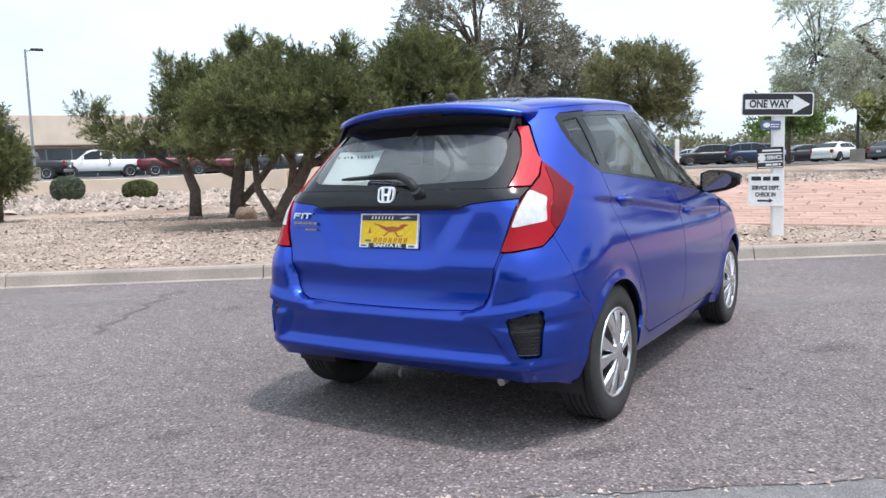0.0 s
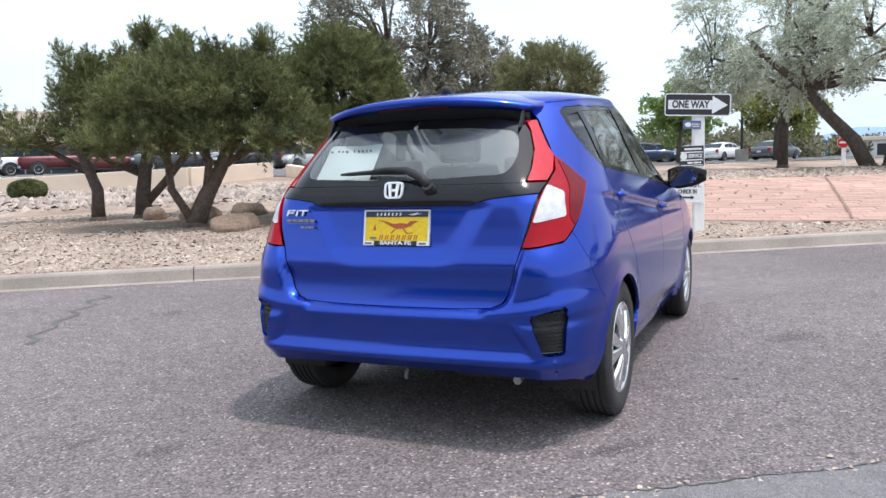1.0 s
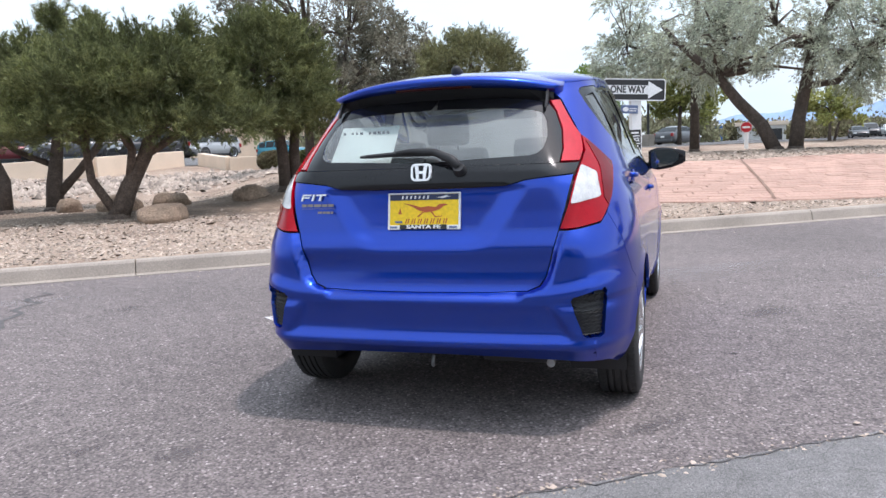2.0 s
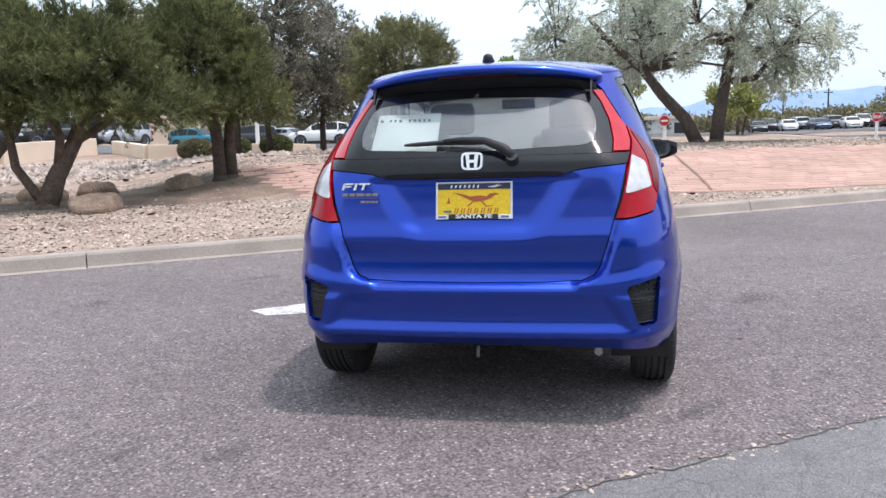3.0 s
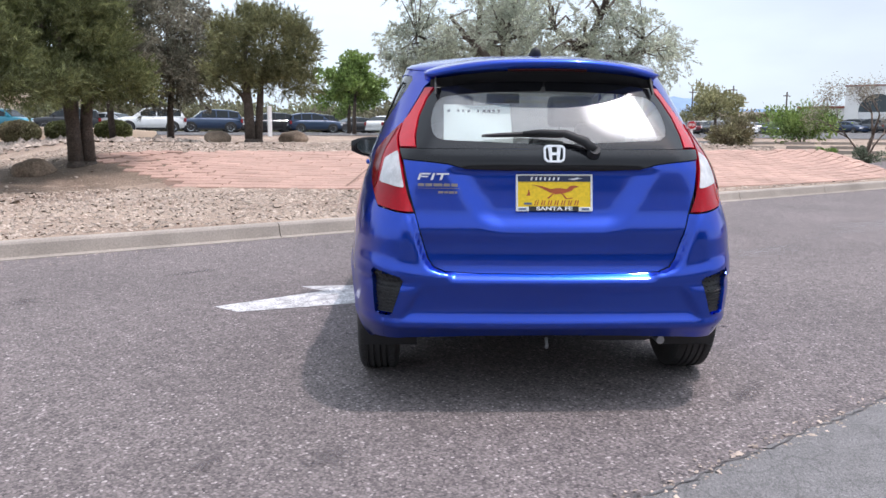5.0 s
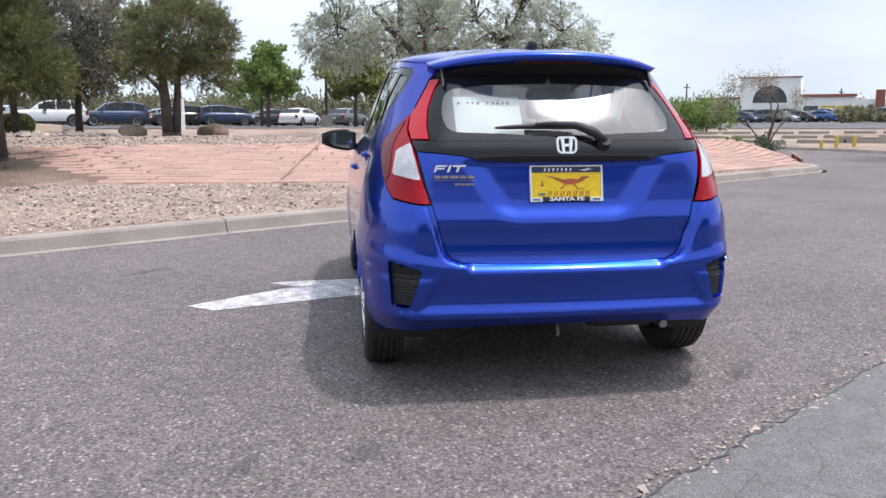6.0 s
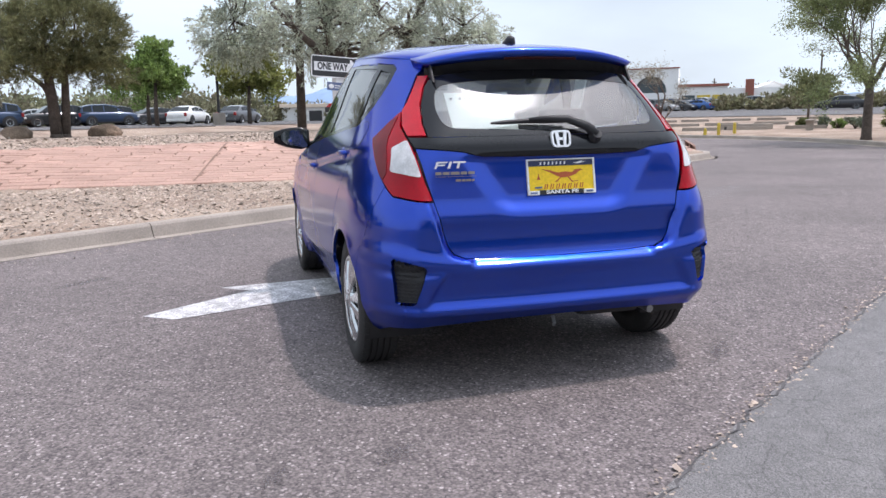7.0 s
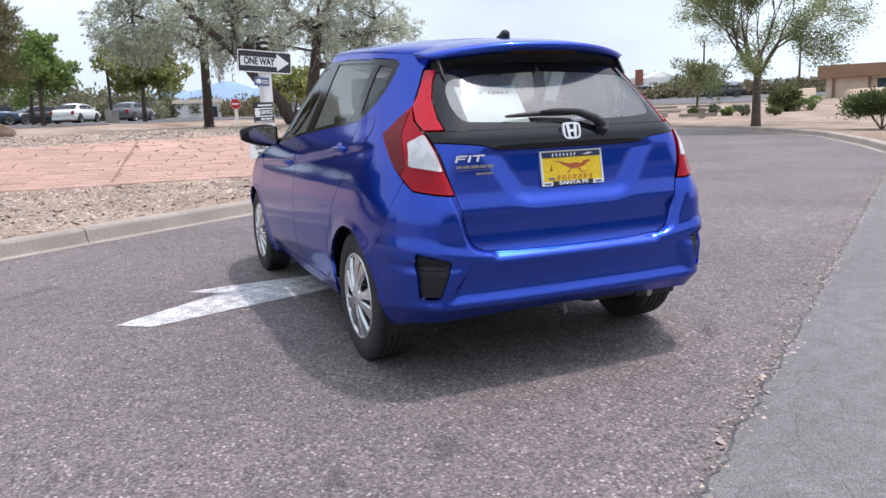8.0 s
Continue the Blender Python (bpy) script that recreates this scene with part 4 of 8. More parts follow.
        # frame strips between and round the panes
        strips = [
            [S(2.06, .957), S(1.5, 1.015), S(1.03, 1.063), S(1.03, 1.078), S(1.5, 1.035), S(1.97, .985)],
            [S(1.03, 1.063), S(.85, 1.077), S(.885, 1.092), S(.80, 1.25), S(.715, 1.438), S(.70, 1.453), S(.90, 1.457), S(.865, 1.428), S(.93, 1.25), S(1.03, 1.078)],
            [S(.85, 1.077), S(.07, 1.137), S(.085, 1.165), S(.075, 1.395), S(.07, 1.42), S(.14, 1.427), S(.13, 1.405), S(.155, 1.25), S(.21, 1.148), S(.885, 1.092)],
            [S(.14, 1.427), S(.70, 1.453), S(.715, 1.438), S(.40, 1.422), S(.13, 1.405)],
            [S(.90, 1.457), S(1.15, 1.440), S(1.5, 1.345), S(1.8, 1.20), S(2.05, 1.04), S(2.12, .97), S(2.06, .957), S(1.97, .985), S(1.93, 1.06), S(1.75, 1.19), S(1.47, 1.325), S(1.12, 1.418), S(.865, 1.428)],
            [S(.07, 1.137), S(.015, 1.166), S(-.048, 1.218), S(-.074, 1.275), S(-.078, 1.335), S(-.062, 1.392), S(-.02, 1.413), S(.07, 1.42), S(.075, 1.395), S(-.038, 1.375), S(-.045, 1.285), S(-.020, 1.238), S(.045, 1.190), S(.085, 1.165)],
        ]
        for st in strips:
            panel("window_frame", st, GLOSS_BLACK, car, mirror=m, gap=0, off=-0.001, rim=0.006)
        for nm, pp, own in (("front_window", p1, fdoor), ("rear_side_window", p2, rdoor), ("quarter_window", p3, car)):
            w = panel(nm, pp, TINT_SIDE, own, mirror=m, gap=-0.002, off=-0.005, rim=0)
            w.visible_shadow = False
        # roof's side rail ahead of the quarter panel, and the windscreen pillar
        rail = [S(.60, 1.452), S(.90, 1.457), S(1.15, 1.440), S(1.5, 1.345), S(1.8, 1.20), S(2.05, 1.04), S(2.12, .97), ("u", 3.45, 1.0), ("u", 3.42, 1.2), ("u", 3.35, 1.45), ("u", 2.6, 1.45), S(.60, 1.486)]
        panel("roof_rail", rail, PAINT, car, mirror=m, gap=0.0005)
    # bumper with corner grilles
    b = [R(0, .575), R(.30, .577), R(.442, .583), R(.490, .601), R(.5155, .638), R(.5335, .70), R(.5515, .765), R(.567, .821), R(.64, .827), S(-.495, .843), S(-.440, .882), S(-.352, .69)] + [S(.345 * math.cos(radians(a)), .305 + .345 * math.sin(radians(a))) for a in (148, 156, 164, 172, 180, 188)] + [S(-.36, .245), R(.74, .278), R(.70, .286), R(.70, .402), R(.722, .400), R(.735, .410), R(.748, .586), R(.740, .598), R(.625, .566), R(.614, .550), R(.660, .412), R(.672, .402), R(.6994, .402), R(.6994, .286), R(.60, .298), R(.30, .312), R(0, .316)]
    bumper = panel("rear_bumper", b + mirrored(b[1:-1]), PAINT, car, gap=0, step=0.02, rim=.024)
    for m, own in ((False, bumper), (True, bumper)):
        g = [("r", x, z) for x, z in [(.760, .612), (.598, .566), (.652, .392), (.748, .390)]]
        gr = panel("corner_grille", g, GRILLE_BLACK, own, gap=0, off=-0.020, rim=0, mirror=m, step=0.015, label="black wavy-patterned plastic grille insert")
        # wavy slats across the insert
        sl = bmesh.new()
        s = -1 if m else 1
        for k in range(13):
            z = .410 + k * .0148
            xin = np.interp(z, (.39, .55, .606), (.662, .608, .735))
            xs = np.arange(xin + .004, .756, .0045)
            if len(xs) < 3:
                continue
            pts = []
            for i, x in enumerate(xs):
                zz = z + .0028 * math.sin(i * 1.3)
                u, zp = on_rear(x, zz)
                v = skin(u, zp) + skin_normal(u, zp) * -.016
                pts.append((s * v.x, v.y, v.z))
            add_tube(sl, pts, .0026, 4)
        part("slats", sl, GRILLE_BLACK, gr)
    # nose: bonnet and front bumper, and the windscreen
    nose = [("u", 3.55, .24), ("u", 3.6, .70), ("u", 3.45, .90), ("u", 3.10, .985), ("u", 3.45, 1.02), ("u", 5.0, 1.02), ("u", 5.0, .22)]
    for m in (False, True):
        panel("bonnet_and_nose", nose, PAINT, car, mirror=m, gap=0.0, coarse=2)
        ws = panel("windscreen", [("u", 3.45, 1.02), ("u", 3.42, 1.2), ("u", 3.36, 1.44), ("u", 5.0, 1.44), ("u", 5.0, 1.02)], SCREEN, car, mirror=m, gap=0, off=-.004, rim=0, coarse=2)
        ws.visible_shadow = False


def build_roof(car):
    """Roof skin from the top ring to the crown, and the headliner below it."""
    us = [u for u in U_LINES if -5 < u <= 5][::2]
    for nm, material, drop, flip in (("roof", PAINT, 0.0, False), ("headliner", CABIN_GREY, 0.028, True)):
        bm = bmesh.new()
        rings = []
        if not drop:
            rings.append([bm.verts.new(skin(u, 1.437) - skin_normal(u, 1.437) * .012) for u in us])
            rings.append([bm.verts.new(skin(u, 1.449) - skin_normal(u, 1.449) * .003) for u in us])
        for k in range(13):
            t = math.pi / 2 * k / 12
            ring = []
            for u in us:
                p = skin(u, 1.45)
                yc = min(max(p.y, 0.10), 1.10)
                f, h = math.cos(t), math.sin(t)
                top = 0.070
                q = Vector((p.x * f, yc + (p.y - yc) * f, p.z + top * h - drop))
                if k == 0 and drop:
                    q = Vector((p.x * .97, p.y, p.z - drop))
                ring.append(bm.verts.new(q))
            rings.append(ring)
        n = len(us)
        for a, b in zip(rings, rings[1:]):
            for i in range(n):
                j = (i + 1) % n
                try:
                    bm.faces.new((a[i], a[j], b[j], b[i]))
                except ValueError:
                    pass
        bmesh.ops.remove_doubles(bm, verts=bm.verts[:], dist=0.0004)
        bmesh.ops.recalc_face_normals(bm, faces=bm.faces[:])
        part(nm, bm, material, car, smooth=True)


def build_spoiler(car):
    """Roof spoiler: an overhanging lip with a dark underside and a slim high stop lamp."""
    bm = bmesh.new()
    xs = [-.526 + 1.052 * i / 46 for i in range(47)]
    cols = []
    for x in xs:
        k = abs(x) / .526
        tip_y = -.405 + .165 * k ** 2.6
        tip_z = 1.456 - .046 * k ** 2.4
        end = 1 - sm(.93, 1.0, k)
        root_y, root_z = 0.16, 1.512 - .062 * k ** 2.6
        prof = []
        for i in range(9):
            t = i / 8
            y = root_y + (tip_y - root_y) * t
            z = root_z + (tip_z - root_z) * (t ** 1.7) + 0.006 * math.sin(math.pi * t)
            prof.append((y, z))
        th = 0.026 * end + 0.004
        prof.append((tip_y - .004, tip_z - th * .45))
        prof.append((tip_y + .008, tip_z - th))
        prof.append((tip_y + .07, tip_z - th - .012))
        prof.append((tip_y + .16, tip_z - th - .034))
        cols.append([bm.verts.new((x, y, z)) for y, z in prof])
    for a, b in zip(cols, cols[1:]):
        for i in range(len(a) - 1):
            bm.faces.new((a[i], a[i + 1], b[i + 1], b[i]))
    bm.faces.new(cols[0])
    bm.faces.new(cols[-1][::-1])
    bmesh.ops.recalc_face_normals(bm, faces=bm.faces[:])
    sp = part("spoiler", bm, PAINT, car, smooth=True)
    # under-panel and end fins
    for s in (-1, 1):
        part("fin", prism([(-.27, 1.395), (-.215, 1.40), (-.305, 1.318), (-.325, 1.318)], 0, s * .478 - .004, s * .478 + .004), MATT_BLACK, sp)
    bm = bmesh.new()
    n = 20
    a, b = [], []
    for i in range(n + 1):
        x = -.50 + 1.0 * i / n
        k = abs(x) / .575
        y, z = -.405 + .165 * k ** 2.6 + .05, 1.456 - .046 * k ** 2.4 - .040
        a.append(bm.verts.new((x, y, z)))
        b.append(bm.verts.new((x, -.265 + .03 * k, 1.352)))
    for i in range(n):
        bm.faces.new((a[i], a[i + 1], b[i + 1], b[i]))
    bmesh.ops.recalc_face_normals(bm, faces=bm.faces[:])
    part("underside", bm, MATT_BLACK, sp)
    bm = bmesh.new()
    pts = []
    for i in range(13):
        x = -.17 + .34 * i / 12
        k = abs(x) / .575
        pts.append((x, -.405 + .165 * k ** 2.6 + .026, 1.456 - .046 * k ** 2.4 - .037))
    add_tube(bm, pts, .0075, 8)
    part("stop_lamp", bm, STOP_RED, sp, "slim dark red high-level stop lamp")


def lathe(profile, n, axis_y=False):
    """Turns (radius, across) pairs round the x axis."""
    bm = bmesh.new()
    rings = []
    for k in range(n):
        a = 2 * math.pi * k / n
        rings.append([bm.verts.new((o, r * math.cos(a), r * math.sin(a))) for r, o in profile])
    for k in range(n):
        a, b = rings[k], rings[(k + 1) % n]
        for i in range(len(profile) - 1):
            bm.faces.new((a[i], a[i + 1], b[i + 1], b[i]))
    bmesh.ops.remove_doubles(bm, verts=bm.verts[:], dist=1e-5)
    bmesh.ops.recalc_face_normals(bm, faces=bm.faces[:])
    return bm


def build_wheel(car, x, y, side, turn):
    """Tyre with grooved tread, steel wheel and a silver cover of five paired spokes; outer face towards +x before mirroring."""
    w = new("wheel")
    w.parent = car
    w.location, w.rotation_euler, w.scale = (x, y, .3095), (turn, 0, 0 if side > 0 else math.pi), (1.0, 1.025, 1.025)
    prof = [(.198, .072), (.205, .082), (.225, .0905), (.25, .0935), (.272, .0915), (.287, .0855), (.296, .077)]
    tread = [(.2985, .072), (.3005, .060), (.301, .047), (.2935, .0455), (.2935, .0385), (.3015, .037), (.302, .020), (.2945, .0185), (.2945, .0115), (.3022, .010)]
    half = prof + tread
    full = half + [(r, -o) for r, o in half[::-1]]
    bm = lathe(full, 72)
    ty = part("tyre", bm, RUBBER, w, "worn black radial tyre", smooth=True)
    ty.data.set_sharp_from_angle(angle=radians(34))
    # shoulder sipes
    bm = bmesh.new()
    for k in range(64):
        a = 2 * math.pi * k / 64
        m = Matrix.Rotation(a, 4, "X")
        for s in (-1, 1):
            r = bmesh.ops.create_cube(bm, size=1, matrix=m @ Matrix.Translation((s * .066, 0, .2985)) @ Matrix.Rotation(radians(8 * s), 4, "Y") @ Matrix.Diagonal((.022, .017, .006, 1)))
    tagged(part("tread", bm, RUBBER, ty), kind="stuff")
    part("wheel_disc", lathe([(.001, .035), (.19, .030), (.200, .070), (.2, -.07), (.19, -.03), (.001, -.03)], 40), MATT_BLACK, w, "dark steel wheel behind the cover")
    bm = lathe([(.205, .074), (.2045, .086), (.198, .0885), (.189, .083), (.186, .074)], 60)
    part("rim", bm, CAST, w, "silver cover rim", smooth=True)
    for k in range(5):
        for s in (-1, 1):
            bm = bmesh.new()
            c = 2 * math.pi * k / 5 + .15
            # inner end near the pair's middle, outer end splayed
            def pt(r, a, o):
                return bm.verts.new((o, r * math.cos(c + a), r * math.sin(c + a)))
            w0, w1 = s * radians(2), s * radians(20)
            v0, v1 = s * radians(4.5), s * radians(27)
            o0, o1, o2 = .098, .094, .083
            rows = []
            for r, t, o in ((.045, 0, o0), (.10, .45, o0 - .002), (.15, .75, o1 - .004), (.192, 1, o2)):
                a0, a1 = w0 + (v0 - w0) * t, w1 + (v1 - w1) * t
                if t == 0:
                    a1 = s * radians(34)
                rows.append([pt(r, a0, o - .007), pt(r, a0 + .12 * (a1 - a0), o), pt(r, a0 + .85 * (a1 - a0), o), pt(r, a1, o - .012)])
            for a, b in zip(rows, rows[1:]):
                for i in range(3):
                    bm.faces.new((a[i], a[i + 1], b[i + 1], b[i]))
            g = bmesh.ops.extrude_face_region(bm, geom=bm.faces[:])
            bmesh.ops.translate(bm, vec=(-.014, 0, 0), verts=[v for v in g["geom"] if isinstance(v, bmesh.types.BMVert)])
            bmesh.ops.recalc_face_normals(bm, faces=bm.faces[:])
            part("spoke", bm, CAST, w)
    part("hub_cap", lathe([(.001, .101), (.024, .101), (.030, .098), (.034, .099), (.052, .095), (.056, .080), (.056, .04)], 36), CAST, w, "round silver hub cap", smooth=True)


def build_under(car):
    """Floor, wheel housings, rear axle and exhaust: all dark."""
    part("floor_pan", prism([(-.54, -.36), (.54, -.36), (.54, .42), (.715, .48), (.715, 2.04), (.54, 2.1), (.54, 3.0), (-.54, 3.0), (-.54, 2.1), (-.715, 2.04), (-.715, .48), (-.54, .42)], 2, .25, .29), MATT_BLACK, car)
    part("bumper_inner", box((-.60, -.55, .315), (.60, -.36, .52), .03), MATT_BLACK, car)
    for y in (0.0, 2.49):
        for s in (-1, 1):
            bm = bmesh.new()
            n = 22
            a, b = [], []
            for i in range(n + 1):
                t = math.pi * 1.22 * i / n - .11 * math.pi
                c, d = math.cos(t) * .338, math.sin(t) * .338 + .305
                a.append(bm.verts.new((s * .80, y + c, d)))
                b.append(bm.verts.new((s * .56, y + c, d)))
            for i in range(n):
                bm.faces.new((a[i], a[i + 1], b[i + 1], b[i]))
            bm.faces.new(b)
            part("wheel_housing", bm, MATT_BLACK, car, smooth=False)
    part("rear_axle", tube([(-.66, 0, .30), (-.5, .08, .25), (0, .10, .24), (.5, .08, .25), (.66, 0, .30)], .035), MATT_BLACK, car)
    part("exhaust_box", box((.18, -.42, .225), (.50, -.22, .33), .04), BLACK, car, "black exhaust silencer under the tail")
    part("tail_pipe", tube([(.48, -.30, .27), (.50, -.42, .262), (.505, -.50, .258)], .018, 12), STEEL, car, "short steel tail pipe")
    part("tow_eye", tube([(0, -.52, .275), (0, -.54, .245), (0, -.53, .235)], .008, 8), STEEL, car)


def build_cabin(car):
    """Dark cabin: lining, seats, dashboard, all seen through the glass."""
    bm = bmesh.new()
    for s in (-1, 1):
        add_prism(bm, [(.02, .40), (2.0, .40), (2.0, .92), (.9, 1.03), (.07, 1.09)], 0, s * .715 - .01, s * .715 + .01)
        add_prism(bm, [(-.42, .40), (.02, .40), (.02, 1.10), (-.05, 1.14), (-.30, 1.02), (-.42, .90)], 0, s * .60 - .01, s * .60 + .01)
    part("door_lining", bm, CABIN, car)
    part("tailgate_lining", box((-.61, -.525, .35), (.61, -.505, 1.03)), CABIN, car)
    part("load_floor", box((-.72, -.54, .55), (.72, .25, .58)), CABIN, car)
    for x in (-.36, .36):
        seat = new("front_seat")
        seat.parent = car
        seat.location = (x, 0, 0)
        sx = Matrix.Translation((0, 1.15, .62)) @ Matrix.Rotation(radians(14), 4, "X")
        bm = box((-.24, -.07, -.02), (.24, .07, .56), .05)
        bmesh.ops.transform(bm, matrix=sx, verts=bm.verts[:])
        part("backrest", bm, CABIN, seat, smooth=True)
        part("cushion", box((-.25, 1.15, .50), (.25, 1.68, .66), .05), CABIN, seat, smooth=True)
        bm = box((-.135, .955, 1.185), (.135, 1.045, 1.375), .04)
        part("headrest", bm, CABIN, seat, smooth=True)
        part("headrest_bar", tube([(-.06, 1.00, 1.11), (-.06, 1.0, 1.23)], .007), STEEL, seat)
        part("headrest_bar", tube([(.06, 1.00, 1.11), (.06, 1.0, 1.23)], .007), STEEL, seat)
    bench = new("rear_seat")
    bench.parent = car
    bm = box((-.62, -.06, 0), (.62, .06, .52), .05)
    bmesh.ops.transform(bm, matrix=Matrix.Translation((0, .34, .56)) @ Matrix.Rotation(radians(16), 4, "X"), verts=bm.verts[:])
    part("backrest", bm, CABIN, bench, smooth=True)
    part("cushion", box((-.63, .36, .44), (.63, .88, .60), .05), CABIN, bench, smooth=True)
    for x in (-.36, .36):
        part("headrest", box((x - .13, .135, 1.07), (x + .13, .215, 1.20), .035), CABIN, bench, smooth=True)
    dash = prism([(1.75, .62), (2.15, .62), (2.2, .99), (1.95, 1.02), (1.78, .96)], 0, -.70, .70, .03)
    part("dashboard", dash, CABIN, car)
    pts = [(-.36 + .18 * math.cos(2 * math.pi * i / 24), 1.62 + .05 * math.sin(2 * math.pi * i / 24), .92 + .175 * math.sin(2 * math.pi * i / 24)) for i in range(25)]
    part("steering_wheel", tube(pts, .016, 8), MATT_BLACK, car)
    part("rear_view_mirror", box((-.11, 1.44, 1.345), (.11, 1.475, 1.41), .012), MATT_BLACK, car)


def build_fittings(car):
    rnd = random.Random(11)
    # rear wiper
    wip = new("rear_wiper")
    wip.parent = car

    def on_glass(x, z, lift):
        u, zp = on_rear(x, z)
        return skin(u, zp) + skin_normal(u, zp) * lift
    arm = [on_glass(.165, 1.066, .024), on_glass(.13, 1.095, .034), on_glass(.05, 1.124, .036), on_glass(-.05, 1.133, .030), on_glass(-.12, 1.131, .026)]
    part("arm", tube(arm, [.021, .020, .016, .013, .009], 10), MATT_BLACK, wip, smooth=True)
    blade = [on_glass(x, 1.133 - .035 * abs(x + .12) - .018 * (x + .12) ** 2, .016) for x in (-.29, -.24, -.18, -.12, -.04, .02, .05)]
    part("blade", tube(blade, [.005, .009, .010, .011, .010, .008, .005], 6), MATT_BLACK, wip)
    part("cap", tube([on_glass(.166, 1.064, .004), on_glass(.166, 1.064, .036)], [.028, .022], 16), MATT_BLACK, wip)
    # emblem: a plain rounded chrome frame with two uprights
    em = new("emblem")
    em.parent = car
    c = on_glass(0.003, 1.060, .010)
    em.matrix_local = Matrix.Translation(c) @ Matrix.Rotation(radians(-14), 4, "X") @ Matrix.Scale(.93, 4)
    out, inn = [], []
    for w, h, r, acc in ((.094, .078, .022, out), (.076, .061, .015, inn)):
        for x, z in rounded_rect(w, h, r, 6):
            acc.append((x * (1 + .9 * z), z))
    bm = bmesh.new()
    f0 = [bm.verts.new((x, -.008, z)) for x, z in out]
    f1 = [bm.verts.new((x, -.008, z)) for x, z in inn]
    b0 = [bm.verts.new((x * 1.03, .004, z * 1.03)) for x, z in out]
    b1 = [bm.verts.new((x, .0, z)) for x, z in inn]
    n = len(out)
    for i in range(n):
        j = (i + 1) % n
        for q in ((f0[i], f0[j], f1[j], f1[i]), (f0[j], f0[i], b0[i], b0[j]), (f1[i], f1[j], b1[j], b1[i])):
            bm.faces.new(q)
    bmesh.ops.recalc_face_normals(bm, faces=bm.faces[:])
    part("frame", bm, BADGE, em)
    for s in (-1, 1):
        part("upright", prism([(s * .011, 0.006), (s * .013, .030), (s * .029, .030), (s * .021, -.030), (s * .010, -.030), (s * .011, -.006)], 1, -.008, 0), BADGE, em)
    part("crossbar", prism([(-.0105, -.006), (.0105, -.006), (.0105, .006), (-.0105, .006)], 1, -.006, 0), BADGE, em)
    part("backing", prism([(x, z) for x, z in inn], 1, -.001, .002), GLOSS_BLACK, em)
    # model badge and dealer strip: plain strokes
    badge = new("badge")
    badge.parent = car
    c = on_glass(-.489, .972, .004)
    badge.matrix_local = Matrix.Translation(c) @ Matrix.Rotation(radians(-8), 4, "Z") @ Matrix.Rotation(radians(-6), 4, "X")
    sl = .35
    for x0, x1, z0, z1 in ((-.062, -.016, .0075, .014), (-.062, -.053, -.014, .014), (-.053, -.022, -.003, .0025), (-.008, .002, -.014, .014), (.008, .060, .0075, .014), (.029, .039, -.014, .0075)):
        part("chrome_stroke", prism([(x0 + sl * z0, z0), (x1 + sl * z0, z0), (x1 + sl * z1, z1), (x0 + sl * z1, z1)], 1, -.004, .002), BADGE, badge, "chrome model badge")
    bm = bmesh.new()
    bars(bm, [(-.064, .106, -.034)], -.001, rnd, .012)
    add_box(bm, (-.064, -.001, -.0485), (.106, .0005, -.047))
    bars(bm, [(.02, .098, -.064)], -.001, rnd, .009)
    part("dealer_strip", bm, mat("dull_gold_print", (.25, .22, .20), .5, var=.1), badge, "dull bronze dealer lettering strip")
    # number plate with a frame: yellow field, blue head, black foot
    pl = new("licence_plate")
    pl.parent = car
    pl.matrix_local = Matrix.Translation((.007, -.583, .906)) @ Matrix.Rotation(radians(-10), 4, "X")
    PLY = mat("plate_yellow", (.95, .62, .016), .45, var=.06, scale=6, fine=90)
    PLB = mat("plate_navy", (.020, .030, .085), .45, var=.1)
    RED = mat("plate_red", (.50, .10, .03), .5, var=.1)
    w, h = .158, .0765
    part("plate", box((-w + .004, -.004, -h + .004), (w - .004, .0, h - .004)), PLY, pl, "yellow dealer plate")
    part("head_band", box((-w + .008, -.0065, .046), (w - .008, -.004, h - .007)), PLB, pl, "navy band with pale print")
    part("foot_band", box((-.105, -.0085, -h + .001), (.10, -.004, -h + .020)), SIGN_BLACK, pl)
    bm = bmesh.new()
    for lo, hi in (((-w, -.009, -h), (-w + .008, .004, h)), ((w - .008, -.009, -h), (w, .004, h)), ((-w + .008, -.009, h - .006), (w - .008, .004, h)), ((-w + .008, -.0085, -h), (-.105, .004, -h + .018)), ((.10, -.0085, -h), (w - .008, .004, -h + .018))):
        add_box(bm, lo, hi, .0015)
    part("frame", bm, SIGN_WHITE, pl, "white plastic plate frame")
    part("foot_lettering", moved(text_mesh("SANTA FE", .021, .15), 0, -.0095, -h + .0105), SIGN_WHITE, pl)
    for k in range(7):
        x0 = -.098 + k * .0185
        part("head_stroke", prism([(x0, .051), (x0 + .007, .051), (x0 + .0095, .064), (x0 + .0025, .064)], 1, -.0078, -.006), SIGN_WHITE, pl)
        x0 = -.083 + k * .0275
        part("foot_stroke", prism([(x0, -.052), (x0 + .0045, -.052), (x0 + .0105, -.031), (x0 + .006, -.031)], 1, -.0052, -.0035), RED, pl)
        part("foot_stroke", prism([(x0 + .010, -.052), (x0 + .0145, -.052), (x0 + .0205, -.031), (x0 + .016, -.031)], 1, -.0052, -.0035), RED, pl)
    for x0, z0 in ((-.148, -h + .009), (.112, -h + .009), (-.125, -.045)):
        part("small_print", box((x0, -.0098, z0 - .004), (x0 + .032, -.0088, z0 + .004)), SIGN_BLUE, pl)
